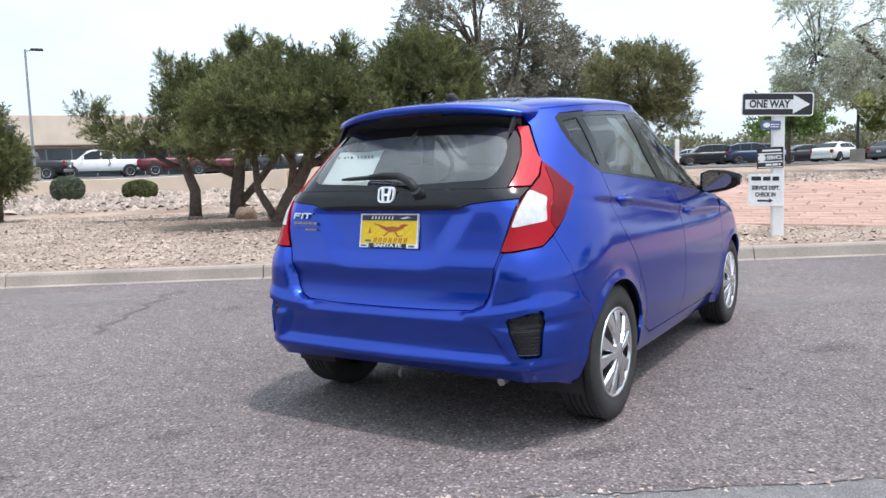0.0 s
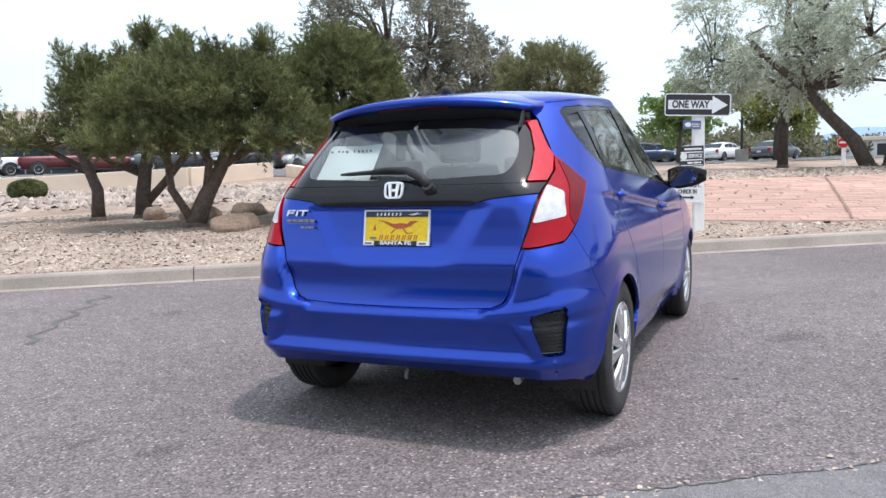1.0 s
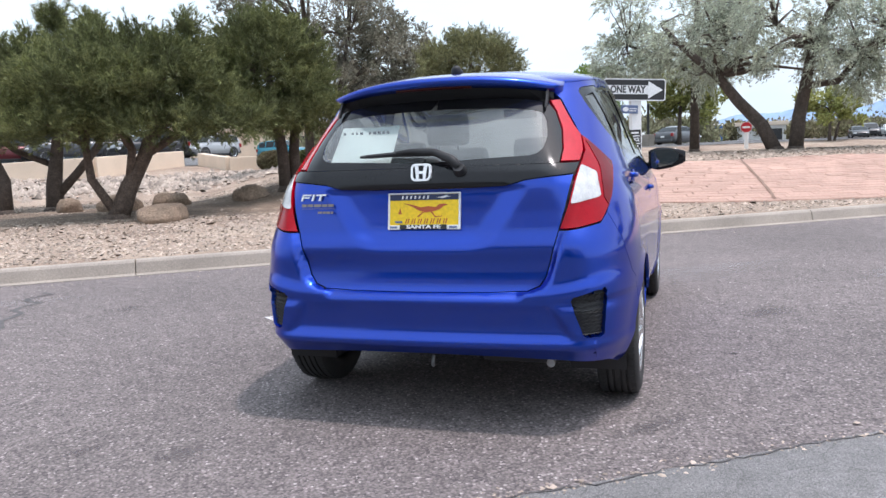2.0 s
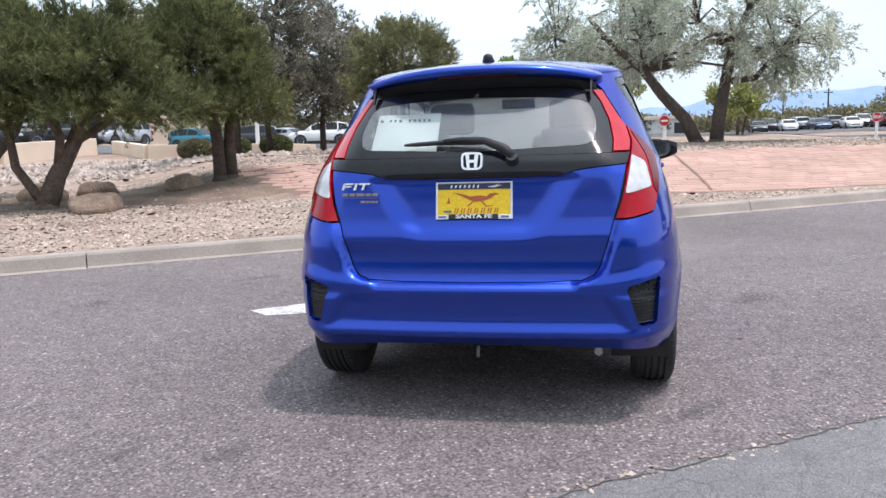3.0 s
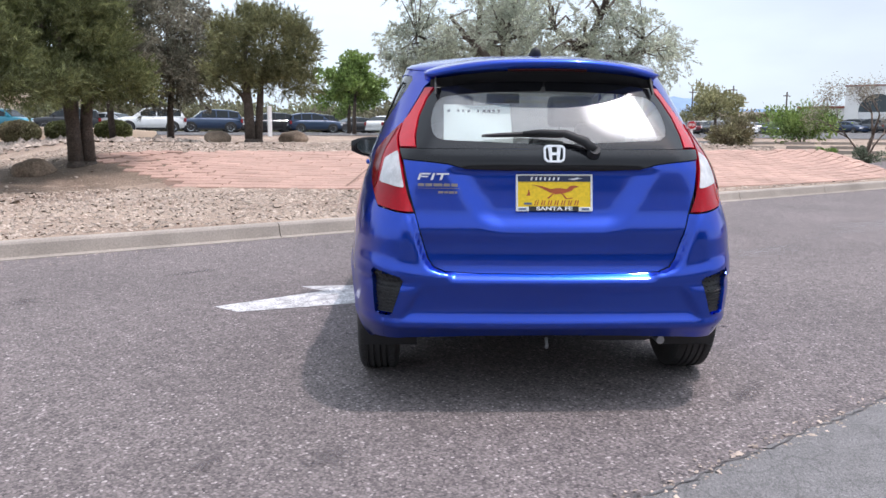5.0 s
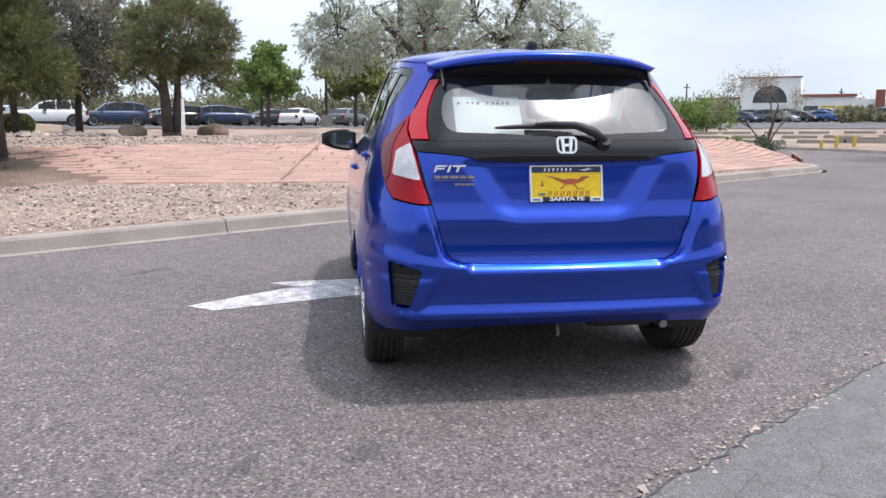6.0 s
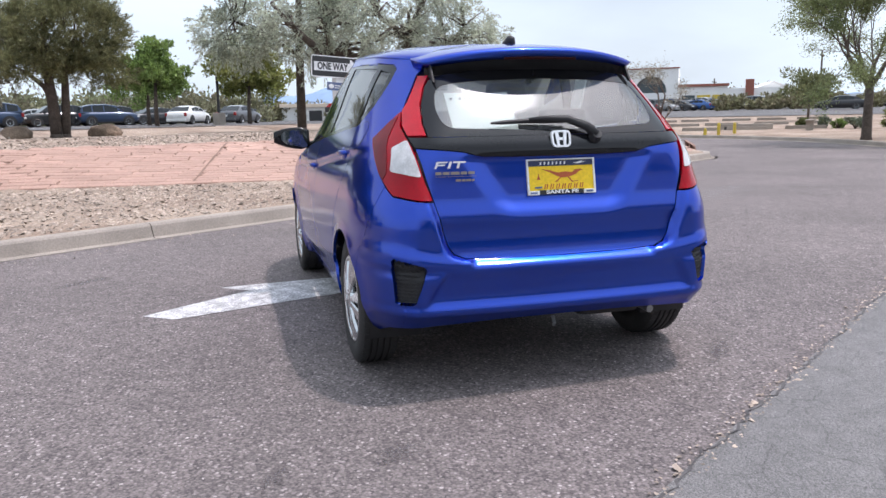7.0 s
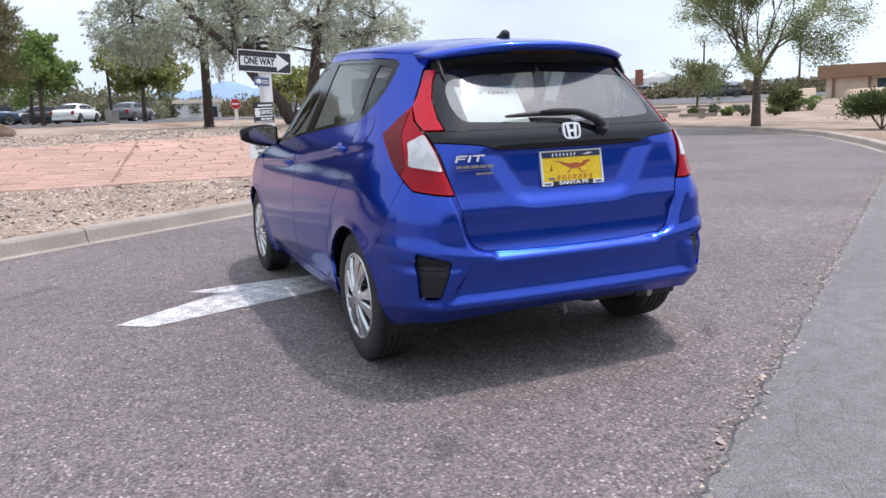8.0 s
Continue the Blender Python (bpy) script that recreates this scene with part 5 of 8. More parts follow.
    part("picture", prism([(-.092, .034), (-.05, .027), (-.015, .016), (.02, .020), (.052, .016), (.066, .028), (.088, .030), (.104, .025), (.084, .020), (.070, .008), (.040, -.002), (.005, -.006), (-.02, .002), (-.05, .018)], 1, -.0055, -.004), RED, pl, "reddish painted streak")
    part("picture_line", prism([(.028, -.002), (.034, -.002), (.052, -.022), (.078, -.020), (.078, -.023), (.048, -.026)], 1, -.0055, -.004), RED, pl)
    part("picture_line", prism([(-.006, -.004), (.0, -.004), (-.022, -.024), (-.030, -.022)], 1, -.0055, -.004), RED, pl)
    part("head_mark", prism([(.055, .056), (.080, .052), (.118, .060), (.096, .060), (.105, .066), (.082, .060)], 1, -.0078, -.006), SIGN_WHITE, pl)
    part("picture", prism([(-.115, -.012), (-.098, -.012), (-.100, -.004), (-.105, .016), (-.110, -.004)], 1, -.0055, -.004), RED, pl)
    # sheet of paper inside the rear window
    bm = bmesh.new()
    n = 10
    vs = []
    for j in range(n + 1):
        row = []
        for i in range(n + 1):
            x, z = -.447 + .288 * i / n, 1.120 + .160 * j / n
            u, zp = on_rear(x, z)
            row.append(bm.verts.new(skin(u, zp) - skin_normal(u, zp) * (.016 + .003 * math.sin(i * .7 + j * .4))))
        vs.append(row)
    for j in range(n):
        for i in range(n):
            bm.faces.new((vs[j][i], vs[j][i + 1], vs[j + 1][i + 1], vs[j + 1][i]))
    sheet_ = part("paper_sheet", bm, PAPER, car, "white paper sheet behind the rear glass", smooth=True)
    bm = bmesh.new()
    x = -.430
    for k in range(11):
        wd = rnd.uniform(.008, .014)
        if k not in (1, 5):
            u, zp = on_rear(x, 1.250)
            v = skin(u, zp) - skin_normal(u, zp) * .0115
            add_box(bm, (v.x, v.y - .001, v.z - .006), (v.x + wd, v.y + .0005, v.z + .006))
        x += .0215
    part("pen_strokes", bm, mat("pen_ink", (.08, .09, .12), .7), sheet_)
    # pale price sheet on the right rear side window
    bm = bmesh.new()
    vs = []
    for j in range(7):
        t = j / 6
        row = []
        for i in range(4):
            y = .45 + .31 * t + .135 * i / 3
            z = 1.415 - .24 * t
            u, zp = on_side(y, z)
            row.append(bm.verts.new(skin(u, zp) - skin_normal(u, zp) * .012))
        vs.append(row)
    for j in range(6):
        for i in range(3):
            bm.faces.new((vs[j][i], vs[j][i + 1], vs[j + 1][i + 1], vs[j + 1][i]))
    part("window_sheet", bm, SHEET_PAPER, car, "pale price sheet inside the side window")
    # handles, mirrors, aerial
    for s in (-1, 1):
        for y, z in ((.27, 1.000), (1.36, .885)):
            u, zp = on_side(y, z)
            c = skin(u, zp)
            pts = [Vector((s * (c.x + d), y + dy, z + dz)) for dy, d, dz in ((-.115, -.014, .004), (-.10, .002, .004), (-.04, .009, .002), (.04, .009, 0), (.085, .004, -.003), (.105, -.014, -.005))]
            bm = tube(pts, [.009, .011, .012, .012, .011, .009], 10)
            for v in bm.verts:
                v.co.z = z + (v.co.z - z) * 1.15
            h = part("door_handle", bm, PAINT, car, smooth=True)
            cup = bmesh.new()
            bmesh.ops.create_uvsphere(cup, u_segments=16, v_segments=8, radius=1, matrix=Matrix.Translation((s * (c.x - .012), y - .01, z - .004)) @ Matrix.Diagonal((.016, .085, .036, 1)))
            part("handle_cup", cup, PAINT, h, smooth=True)
        mir = new("door_mirror")
        mir.parent = car
        shell = bmesh.new()
        rows = []
        for k in range(9):
            t = k / 8
            x = .80 + .235 * t
            hz = .076 * (1 - .55 * t ** 3) * (0.75 + .25 * min(1, t * 4))
            dy = .060 * (1 - .35 * t ** 2)
            zc = 1.045 + .012 * t
            yb = 1.735
            ring = []
            for q in range(14):
                a = 2 * math.pi * q / 14
                yy = math.cos(a)
                y = yb + (dy * 1.75 * yy if yy > 0 else .012 * yy) + .02 * t * t
                ring.append(shell.verts.new((s * x, y, zc + hz * math.copysign(abs(math.sin(a)) ** .8, math.sin(a)))))
            rows.append(ring)
        for a, b in zip(rows, rows[1:]):
            for q in range(14):
                shell.faces.new((a[q], a[(q + 1) % 14], b[(q + 1) % 14], b[q]))
        shell.faces.new(rows[0])
        shell.faces.new(rows[-1][::-1])
        bmesh.ops.recalc_face_normals(shell, faces=shell.faces[:])
        part("shell", shell, GLOSS_BLACK, mir, "dark glossy mirror shell", smooth=True)
        gl = bmesh.new()
        pts = [(.815, 1.000), (.83, .985), (.955, 1.010), (.990, 1.040), (.992, 1.075), (.965, 1.098), (.85, 1.108), (.818, 1.095)]
        add_prism(gl, [(s * x, z) for x, z in pts], 1, 1.714, 1.721)
        part("mirror_glass", gl, mat("mirror", (.55, .58, .60), .03, metal=1.0, var=.02, bump=0), mir)
        part("stalk", prism([(s * .755, .965), (s * .83, .985), (s * .84, 1.02), (s * .755, 1.03)], 1, 1.74, 1.84, .008), MATT_BLACK, mir)
    part("aerial", tube([(0, .03, 1.50), (0, .0, 1.52), (0, -.012, 1.542), (0, -.014, 1.55)], [.034, .028, .020, .006], 14), MATT_BLACK, car, "stubby black roof aerial", smooth=True)


CAR = pose(0.068, 3.929, 0, 0, 0, 58 - 90)
hatch = empty("hatchback", CAR, "glossy metallic blue five-door hatchback standing on the asphalt", "car")
build_body(hatch)
build_roof(hatch)
build_spoiler(hatch)
for wx, wy, ws_, wr in ((.752, .015, 1, .3), (-.742, 0, -1, 1.1), (.742, 2.49, 1, 2.0), (-.742, 2.49, -1, .7)):
    build_wheel(hatch, wx, wy, ws_, wr)
build_under(hatch)
build_cabin(hatch)
build_fittings(hatch)


# ---- the sign post at the kerb ----
def build_sign():
    rnd = random.Random(4)
    base = pose(4.52, 10.42, 0.19, 0, 0, -7)
    post = empty("sign_post", base, "white-painted square timber sign post with leaning face signs", "sign post")
    part("post", box((-0.075, -0.055, -0.1), (0.075, 0.055, 1.72), 0.012), WHITE_PAINT, post)
    one = tagged(empty("one_way_sign", base @ pose(-0.03, -0.068, 1.73, 0, 2.2, 0), "black metal one way sign with a white arrow and border", "traffic sign"))
    part("plate", prism(rounded_rect(0.914, 0.305, 0.035), 1, -0.002, 0.002), SIGN_BLACK, one)
    rim = bmesh.new()
    a, b = rounded_rect(0.914, 0.305, 0.035), rounded_rect(0.886, 0.277, 0.026)
    va = [rim.verts.new((x, -0.004, z)) for x, z in a]
    vb = [rim.verts.new((x, -0.004, z)) for x, z in b]
    for i in range(len(a)):
        j = (i + 1) % len(a)
        rim.faces.new((va[i], va[j], vb[j], vb[i]))
    ext = bmesh.ops.extrude_face_region(rim, geom=rim.faces[:])
    bmesh.ops.translate(rim, vec=(0, 0.0025, 0), verts=[v for v in ext["geom"] if isinstance(v, bmesh.types.BMVert)])
    bmesh.ops.recalc_face_normals(rim, faces=rim.faces[:])
    part("border", rim, SIGN_WHITE, one)
    part("arrow", prism([(-0.41, -0.062), (0.20, -0.062), (0.20, -0.122), (0.415, 0.0), (0.20, 0.122), (0.20, 0.062), (-0.41, 0.062)], 1, -0.004, -0.002), SIGN_WHITE, one)
    part("lettering", moved(text_mesh("ONE WAY", 0.135, 0.52), -0.10, -0.005, 0.0), SIGN_BLACK, one)
    small = empty("direction_sign", base @ pose(-0.11, -0.066, 1.46, 0, 3, 0), "small blue-grey sign tacked to the post", "sign")
    part("plate", box((-0.125, -0.006, -0.058), (0.125, 0.004, 0.058), 0.003), SIGN_BLUE, small)
    part("badge", prism([(0.045 * math.cos(2 * math.pi * i / 20) - 0.055, 0.032 * math.sin(2 * math.pi * i / 20)) for i in range(20)], 1, -0.0085, -0.006), SIGN_WHITE, small)
    part("print", bars(bmesh.new(), [(0.0, 0.105, 0.01), (0.0, 0.105, -0.02)], -0.007, rnd, 0.014), SIGN_WHITE, small)
    serv = empty("service_sign", base @ pose(-0.115, -0.066, 1.03, 0, -1, 0), "black service sign with white lettering and frame", "sign")
    part("plate", box((-0.17, -0.006, -0.14), (0.17, 0.004, 0.14), 0.003), SIGN_BLACK, serv)
    for lo, hi in (((-0.155, -0.0075, 0.045), (0.155, -0.006, 0.062)), ((-0.155, -0.0075, -0.062), (0.155, -0.006, -0.045)), ((-0.155, -0.0075, -0.13), (0.155, -0.006, -0.12)), ((-0.10, -0.0075, 0.085), (0.14, -0.006, 0.11))):
        part("stroke", box(lo, hi), SIGN_WHITE, serv)
    part("badge", prism([(0.05 * math.cos(2 * math.pi * i / 20) - 0.11, 0.05 * math.sin(2 * math.pi * i / 20)) for i in range(20)], 1, -0.009, -0.0078), SIGN_WHITE, serv)
    part("lettering", moved(text_mesh("SERVICE", 0.07, 0.19), 0.05, -0.008, 0.0), SIGN_WHITE, serv)
    part("small_lettering", bars(bmesh.new(), [(-0.06, 0.13, -0.092)], -0.007, rnd, 0.026), SIGN_WHITE, serv)
    chk = empty("check_in_sign", base @ pose(-0.17, -0.066, 0.60, 0, 2, 0), "white service check-in board with dark lettering and arrow", "sign")
    part("board", box((-0.225, -0.006, -0.215), (0.225, 0.004, 0.215), 0.003), SIGN_WHITE, chk)
    part("top_print", bars(bmesh.new(), [(-0.19, 0.19, 0.155)], -0.007, rnd, 0.055), SIGN_BLACK, chk)
    part("lettering", moved(text_mesh("SERVICE DEPT.", 0.075, 0.36), 0.0, -0.008, 0.03), SIGN_BLACK, chk)
    part("lettering", moved(text_mesh("CHECK IN", 0.075, 0.26), 0.0, -0.008, -0.06), SIGN_BLACK, chk)
    part("arrow", prism([(-0.10, -0.152), (0.05, -0.152), (0.05, -0.17), (0.10, -0.14), (0.05, -0.11), (0.05, -0.128), (-0.10, -0.128)], 1, -0.008, -0.006), SIGN_BLACK, chk)


build_sign()


# ---- trees and shrubs ----
def leaf_mesh(name, centres, outward, length, width, material, parent, rs, label="", curl=0.25, stray=0.55):
    """Many small pointed leaves or sprigs, each a bent diamond, as one crown."""
    n = len(centres)
    d = outward + rs.normal(0, stray, (n, 3))
    d /= np.linalg.norm(d, axis=1)[:, None] + 1e-9
    r = rs.normal(0, 1, (n, 3))
    side = np.cross(d, r)
    side /= np.linalg.norm(side, axis=1)[:, None] + 1e-9
    up = np.cross(side, d)
    l = (length * rs.uniform(0.6, 1.35, n))[:, None]
    w = (width * rs.uniform(0.6, 1.35, n))[:, None]
    a = centres - d * l * 0.5
    b = centres + side * w * 0.5 + up * l * curl * 0.3
    c = centres + d * l * 0.5
    e = centres - side * w * 0.5 + up * l * curl * 0.3
    verts = np.stack([a, b, c, e], 1).reshape(-1, 3)
    me = bpy.data.meshes.new(name)
    me.vertices.add(4 * n)
    me.vertices.foreach_set("co", verts.ravel())
    me.loops.add(4 * n)
    me.loops.foreach_set("vertex_index", np.arange(4 * n, dtype=np.int32))
    me.polygons.add(n)
    me.polygons.foreach_set("loop_start", np.arange(0, 4 * n, 4, dtype=np.int32))
    me.update(calc_edges=True)
    me.materials.append(material)
    ob = new(name, me)
    ob.parent = parent
    if label:
        ob["label"] = label
    return ob


def lobes_in(rs, c, r, n, size, low=-0.75):
    """Clump centres and radii filling an uneven crown."""
    out = []
    while len(out) < n:
        v = rs.normal(0, 1, 3)
        v /= np.linalg.norm(v)
        if v[2] < low:
            continue
        k = rs.uniform(0.35, 0.92) if rs.uniform() < .85 else rs.uniform(.9, 1.12)
        out.append((np.array(c) + v * np.array(r) * k, size * rs.uniform(0.6, 1.25), v))
    return out


def clump_leaves(rs, lobes, per, squash=0.8, shell=0.45):
    cs, os_ = [], []
    mean = sum(q[1] for q in lobes) / len(lobes)
    for c, r, v in lobes:
        n = max(6, int(per * rs.uniform(0.7, 1.2) * min(1.0, (r / mean) ** 1.6)))
        d = rs.normal(0, 1, (n, 3))
        d /= np.linalg.norm(d, axis=1)[:, None]
        k = shell + (1 - shell) * rs.uniform(0, 1, n) ** 0.6
        k *= 1 + 0.32 * rs.normal(0, 1, n) * (rs.uniform(0, 1, n) > 0.6)
        p = c + d * (k * r)[:, None] * np.array([1, 1, squash])
        cs.append(p)
        os_.append(d + np.array([0, 0, 0.5]) + 0.4 * v)
    return np.concatenate(cs), np.concatenate(os_)


def wiggle(rs, a, b, n, amp):
    a, b = np.array(a, float), np.array(b, float)
    pts = [a + (b - a) * i / n for i in range(n + 1)]
    return [tuple(p + (rs.normal(0, amp, 3) if 0 < i < n else 0)) for i, p in enumerate(pts)]


def dense_tree(name, label, category, base, stems, crown, n_lobes, lobe, per, leaf, leaf_material, bark, seed, limbs=10, squash=0.8, group="", crown_label="", extra=()):
    """A tree with a thick crown. stems: (fork point, radius) lists relative to base; crown: centre and radii relative to base."""
    rs = np.random.RandomState(seed)
    x, y = base
    z = float(ground_z(x, y))
    t = empty(name, pose(x, y, z - 0.03), label, category, group)
    bm = bmesh.new()
    tips = []
    for path, radii in stems:
        pts = []
        for i, p in enumerate(path):
            pts.append(tuple(np.array(p) + (rs.normal(0, 0.02, 3) if i else 0)))
        add_tube(bm, pts, radii, 10)
        tips.append((pts[-1], radii[-1]))
    # root flare
    for path, radii in stems:
        add_tube(bm, [np.array(path[0]) + (0, 0, -0.05), np.array(path[0]) + (0, 0, 0.10)], [radii[0] * 1.45, radii[0] * 1.0], 10)
    lobes = lobes_in(rs, crown[0], crown[1], n_lobes, lobe) + [(np.array(c), r, np.array((0, 0, 1.0))) for c, r in extra]
    for c, r, v in lobes[:limbs] + lobes[len(lobes) - len(extra):]:
        tip, rad = min(tips, key=lambda q: np.linalg.norm(np.array(q[0]) - c))
        pts = wiggle(rs, tip, c, 5, 0.05 * np.linalg.norm(np.array(tip) - c) * 0.5)
        add_tube(bm, pts, [rad * 0.8 * (1 - i / 6.5) for i in range(6)], 6)
    part("trunk", bm, bark, t, smooth=True)
    cs, os_ = clump_leaves(rs, lobes, per, squash)
    leaf_mesh("crown", cs, os_, leaf[0], leaf[1], leaf_material, t, rs, crown_label)
    return t


def branching_tree(name, label, category, base, trunks, depth, spread, leaf, per, leaf_material, bark, seed, twig=0.72, up=0.25, group="", bole=0.0):
    """An open tree: limbs that fork again and again, with leaves round the twigs. trunks: (direction, length, radius)."""
    rs = np.random.RandomState(seed)
    x, y = base
    z = float(ground_z(x, y))
    t = empty(name, pose(x, y, z - 0.03), label, category, group)
    bm = bmesh.new()
    tips = []

    def grow(p, d, l, r, k):
        n = 3
        pts, rad = [p], [r]
        q = np.array(p, float)
        for i in range(n):
            d2 = d + rs.normal(0, 0.10, 3) + np.array([0, 0, 0.03])
            d2 /= np.linalg.norm(d2)
            q = q + d2 * l / n
            pts.append(tuple(q))
            rad.append(r * (1 - 0.32 * (i + 1) / n))
            d = d2
            if k <= 1:
                tips.append((q.copy(), d.copy()))
        add_tube(bm, pts, rad, 7 if k > 2 else 5 if k > 1 else 4)
        if k == 0:
            return
        m = 3 if k > 1 and rs.uniform() < 0.6 else 2
        for i in range(m):
            a = rs.normal(0, 1, 3)
            a -= d * a.dot(d)
            a /= np.linalg.norm(a)
            e = d + a * spread * rs.uniform(0.6, 1.25) + np.array([0, 0, up * 0.4])
            e /= np.linalg.norm(e)
            grow(tuple(q), e, l * twig * rs.uniform(0.8, 1.2), rad[-1] * (0.78 if m == 2 else 0.68), k - 1)

    for d, l, r in trunks:
        d = np.array(d, float)
        add_tube(bm, [(0, 0, -0.05), (0, 0, 0.12)], [r * 1.4, r], 9)
        grow((0, 0, bole), d / np.linalg.norm(d), l, r, depth)
    if bole:
        add_tube(bm, [(0, 0, -0.05), (0, 0, .15), (.02, .01, bole * .5), (0, 0, bole + .06)], [.22, .175, .15, .135], 12)
    part("trunk", bm, bark, t, smooth=True)
    if per:
        cs, os_ = [], []
        for q, d in tips:
            n = max(1, int(per * rs.uniform(0.4, 1.5)))
            cs.append(q + rs.normal(0, leaf[2], (n, 3)))
            os_.append(np.tile(d * 0.6, (n, 1)))
        leaf_mesh("crown", np.concatenate(cs), np.concatenate(os_), leaf[0], leaf[1], leaf_material, t, rs)
    return t


def plume_leaves(rs, lobes, plumes, per, reach, fan, rise, droop=0.0):
    """Tufts: in each clump a few tapering plumes, each a spray of sprigs along its own axis."""
    cs, os_ = [], []
    for c, r, v in lobes:
        n = max(2, int(plumes * rs.uniform(.7, 1.3)))
        d = rs.normal(0, 1, (n, 3)) + 0.9 * np.asarray(v) + np.array([0, 0, rise])
        d /= np.linalg.norm(d, axis=1)[:, None]
        root = np.asarray(c) + d * r * .25 + rs.normal(0, r * .35, (n, 3))
        ln = reach * rs.uniform(.55, 1.35, n)
        k = rs.uniform(0, 1, (n, per)) ** .8
        off = rs.normal(0, 1, (n, per, 3))
        off -= (off * d[:, None]).sum(-1, keepdims=True) * d[:, None]
        p = root[:, None] + d[:, None] * (ln[:, None] * k)[..., None] + off * (fan * (1 - .78 * k))[..., None]
        p[..., 2] -= droop * k ** 2
        cs.append(p.reshape(-1, 3))
        os_.append((d[:, None] * 1.3 + off * .5 - np.array([0, 0, droop]) * 2).reshape(-1, 3))
    return np.concatenate(cs), np.concatenate(os_)


def crown_lobes(rs, c, r, n, size, taper=0.0, floor=-1.0):
    """Clump centres through a crown's outer half; taper narrows it upwards, floor cuts it flat below."""
    out = []
    while len(out) < n:
        v = rs.normal(0, 1, 3)
        v /= np.linalg.norm(v)
        k = rs.uniform(.22, 1.0) ** .42
        h = v[2] * k
        if h < floor:
            continue
        q = 1 - taper * (h + 1) / 2
        out.append((np.array(c) + v * k * np.array(r) * np.array([q, q, 1]), size * rs.uniform(.6, 1.3), v))
    return out


def plumed_tree(name, label, base, stems, crowns, n, size, plumes, per, leaf, reach, fan, rise, material, bark, seed, limbs=24, droop=0.0, group=""):
    """A tree of tufted foliage. crowns: (centre, radii, share of the clumps, taper, floor) relative to the base."""
    rs = np.random.RandomState(seed)
    z = float(ground_z(*base))
    t = empty(name, pose(base[0], base[1], z - 0.03), label, "tree", group)
    bm = bmesh.new()
    nodes = []
    for path, radii in stems:
        pts = [tuple(np.array(p) + (rs.normal(0, 0.02, 3) if i else 0)) for i, p in enumerate(path)]
        add_tube(bm, pts, radii, 10)
        nodes += [(np.array(p), q) for p, q in zip(pts[len(pts) // 2:], radii[len(pts) // 2:])]
        if path[0][2] <= 0:
            add_tube(bm, [np.array(path[0]) + (0, 0, -0.05), np.array(path[0]) + (0, 0, 0.12)], [radii[0] * 1.45, radii[0] * 1.0], 10)
    lobes = []
    for c, r, share, taper, floor in crowns:
        lobes += crown_lobes(rs, c, r, max(2, int(n * share)), size, taper, floor)
    step = max(1, len(lobes) // limbs)
    for c, r, v in lobes[::step]:
        p, rad = min(nodes, key=lambda q: np.linalg.norm(q[0] - c) + (2.0 if q[0][2] > c[2] + .2 else 0))
        mid = (p + c) / 2 + np.array([0, 0, .12 * np.linalg.norm(p - c)]) + rs.normal(0, .05, 3)
        add_tube(bm, [tuple(p), tuple((p + mid) / 2 + rs.normal(0, .03, 3)), tuple(mid), tuple((mid + c) / 2 + rs.normal(0, .04, 3)), tuple(c)], [rad * k for k in (.62, .50, .38, .26, .12)], 6)
    part("trunk", bm, bark, t, smooth=True)
    cs, os_ = plume_leaves(rs, lobes, plumes, per, reach, fan, rise, droop)
    leaf_mesh("crown", cs, os_, leaf[0], leaf[1], material, t, rs, stray=.38)
    return t


def juniper(label, base, stems, crowns, n, bark, seed, material=None, plumes=8, rise=1.1):
    plumed_tree("juniper_tree", label, base, stems, crowns, int(n * 1.5), .15, plumes, 34, (.100, .0125), .32, .048, rise, material or JUNIPER, bark, seed, group="junipers")


juniper("tall dark green juniper with a forked bare trunk", (-5.6, 17.6), [([(0, 0, 0), (.0, 0, .7), (-.22, 0, 1.5), (-.2, 0, 2.3)], [.15, .12, .10, .08]), ([(-.10, 0, 1.1), (-.9, 0, 1.6), (-1.9, 0, 2.2)], [.06, .05, .03])],
        [((-.10, 0.1, 2.35), (.85, .8, 1.05), .66, .5, -.75), ((-1.5, 0, 1.85), (.75, .5, .32), .16, 0, -1), ((-2.3, 0, 2.4), (.35, .3, .32), .06, .3, -1), ((-.45, 0, 3.3), (.18, .18, .35), .05, .6, -1), ((.15, 0, 3.1), (.2, .2, .3), .07, .6, -1)], 150, BARK_DARK, 1)
juniper("tall dark green juniper with several bare forked trunks", (-4.8, 18.2), [([(0, 0, 0), (.02, 0, .6), (.12, 0, 1.4), (.3, 0, 2.4)], [.20, .16, .12, .09]), ([(.06, 0, .35), (.5, 0, .75), (.95, 0, 1.35), (1.2, 0, 2.0)], [.10, .09, .08, .06]), ([(.0, 0, 1.0), (-.6, 0, 1.3), (-1.1, 0, 1.7)], [.07, .06, .045])],
        [((.40, 0.2, 2.55), (1.5, 1.3, 1.05), .80, .35, -.72), ((.25, .1, 3.75), (.24, .22, .48), .06, .6, -1), ((.95, .1, 3.65), (.24, .22, .42), .05, .6, -1), ((-.25, .2, 3.3), (.3, .3, .35), .05, .5, -1), ((1.5, .2, 3.2), (.3, .3, .3), .04, .5, -1)], 290, BARK_DARK, 2)
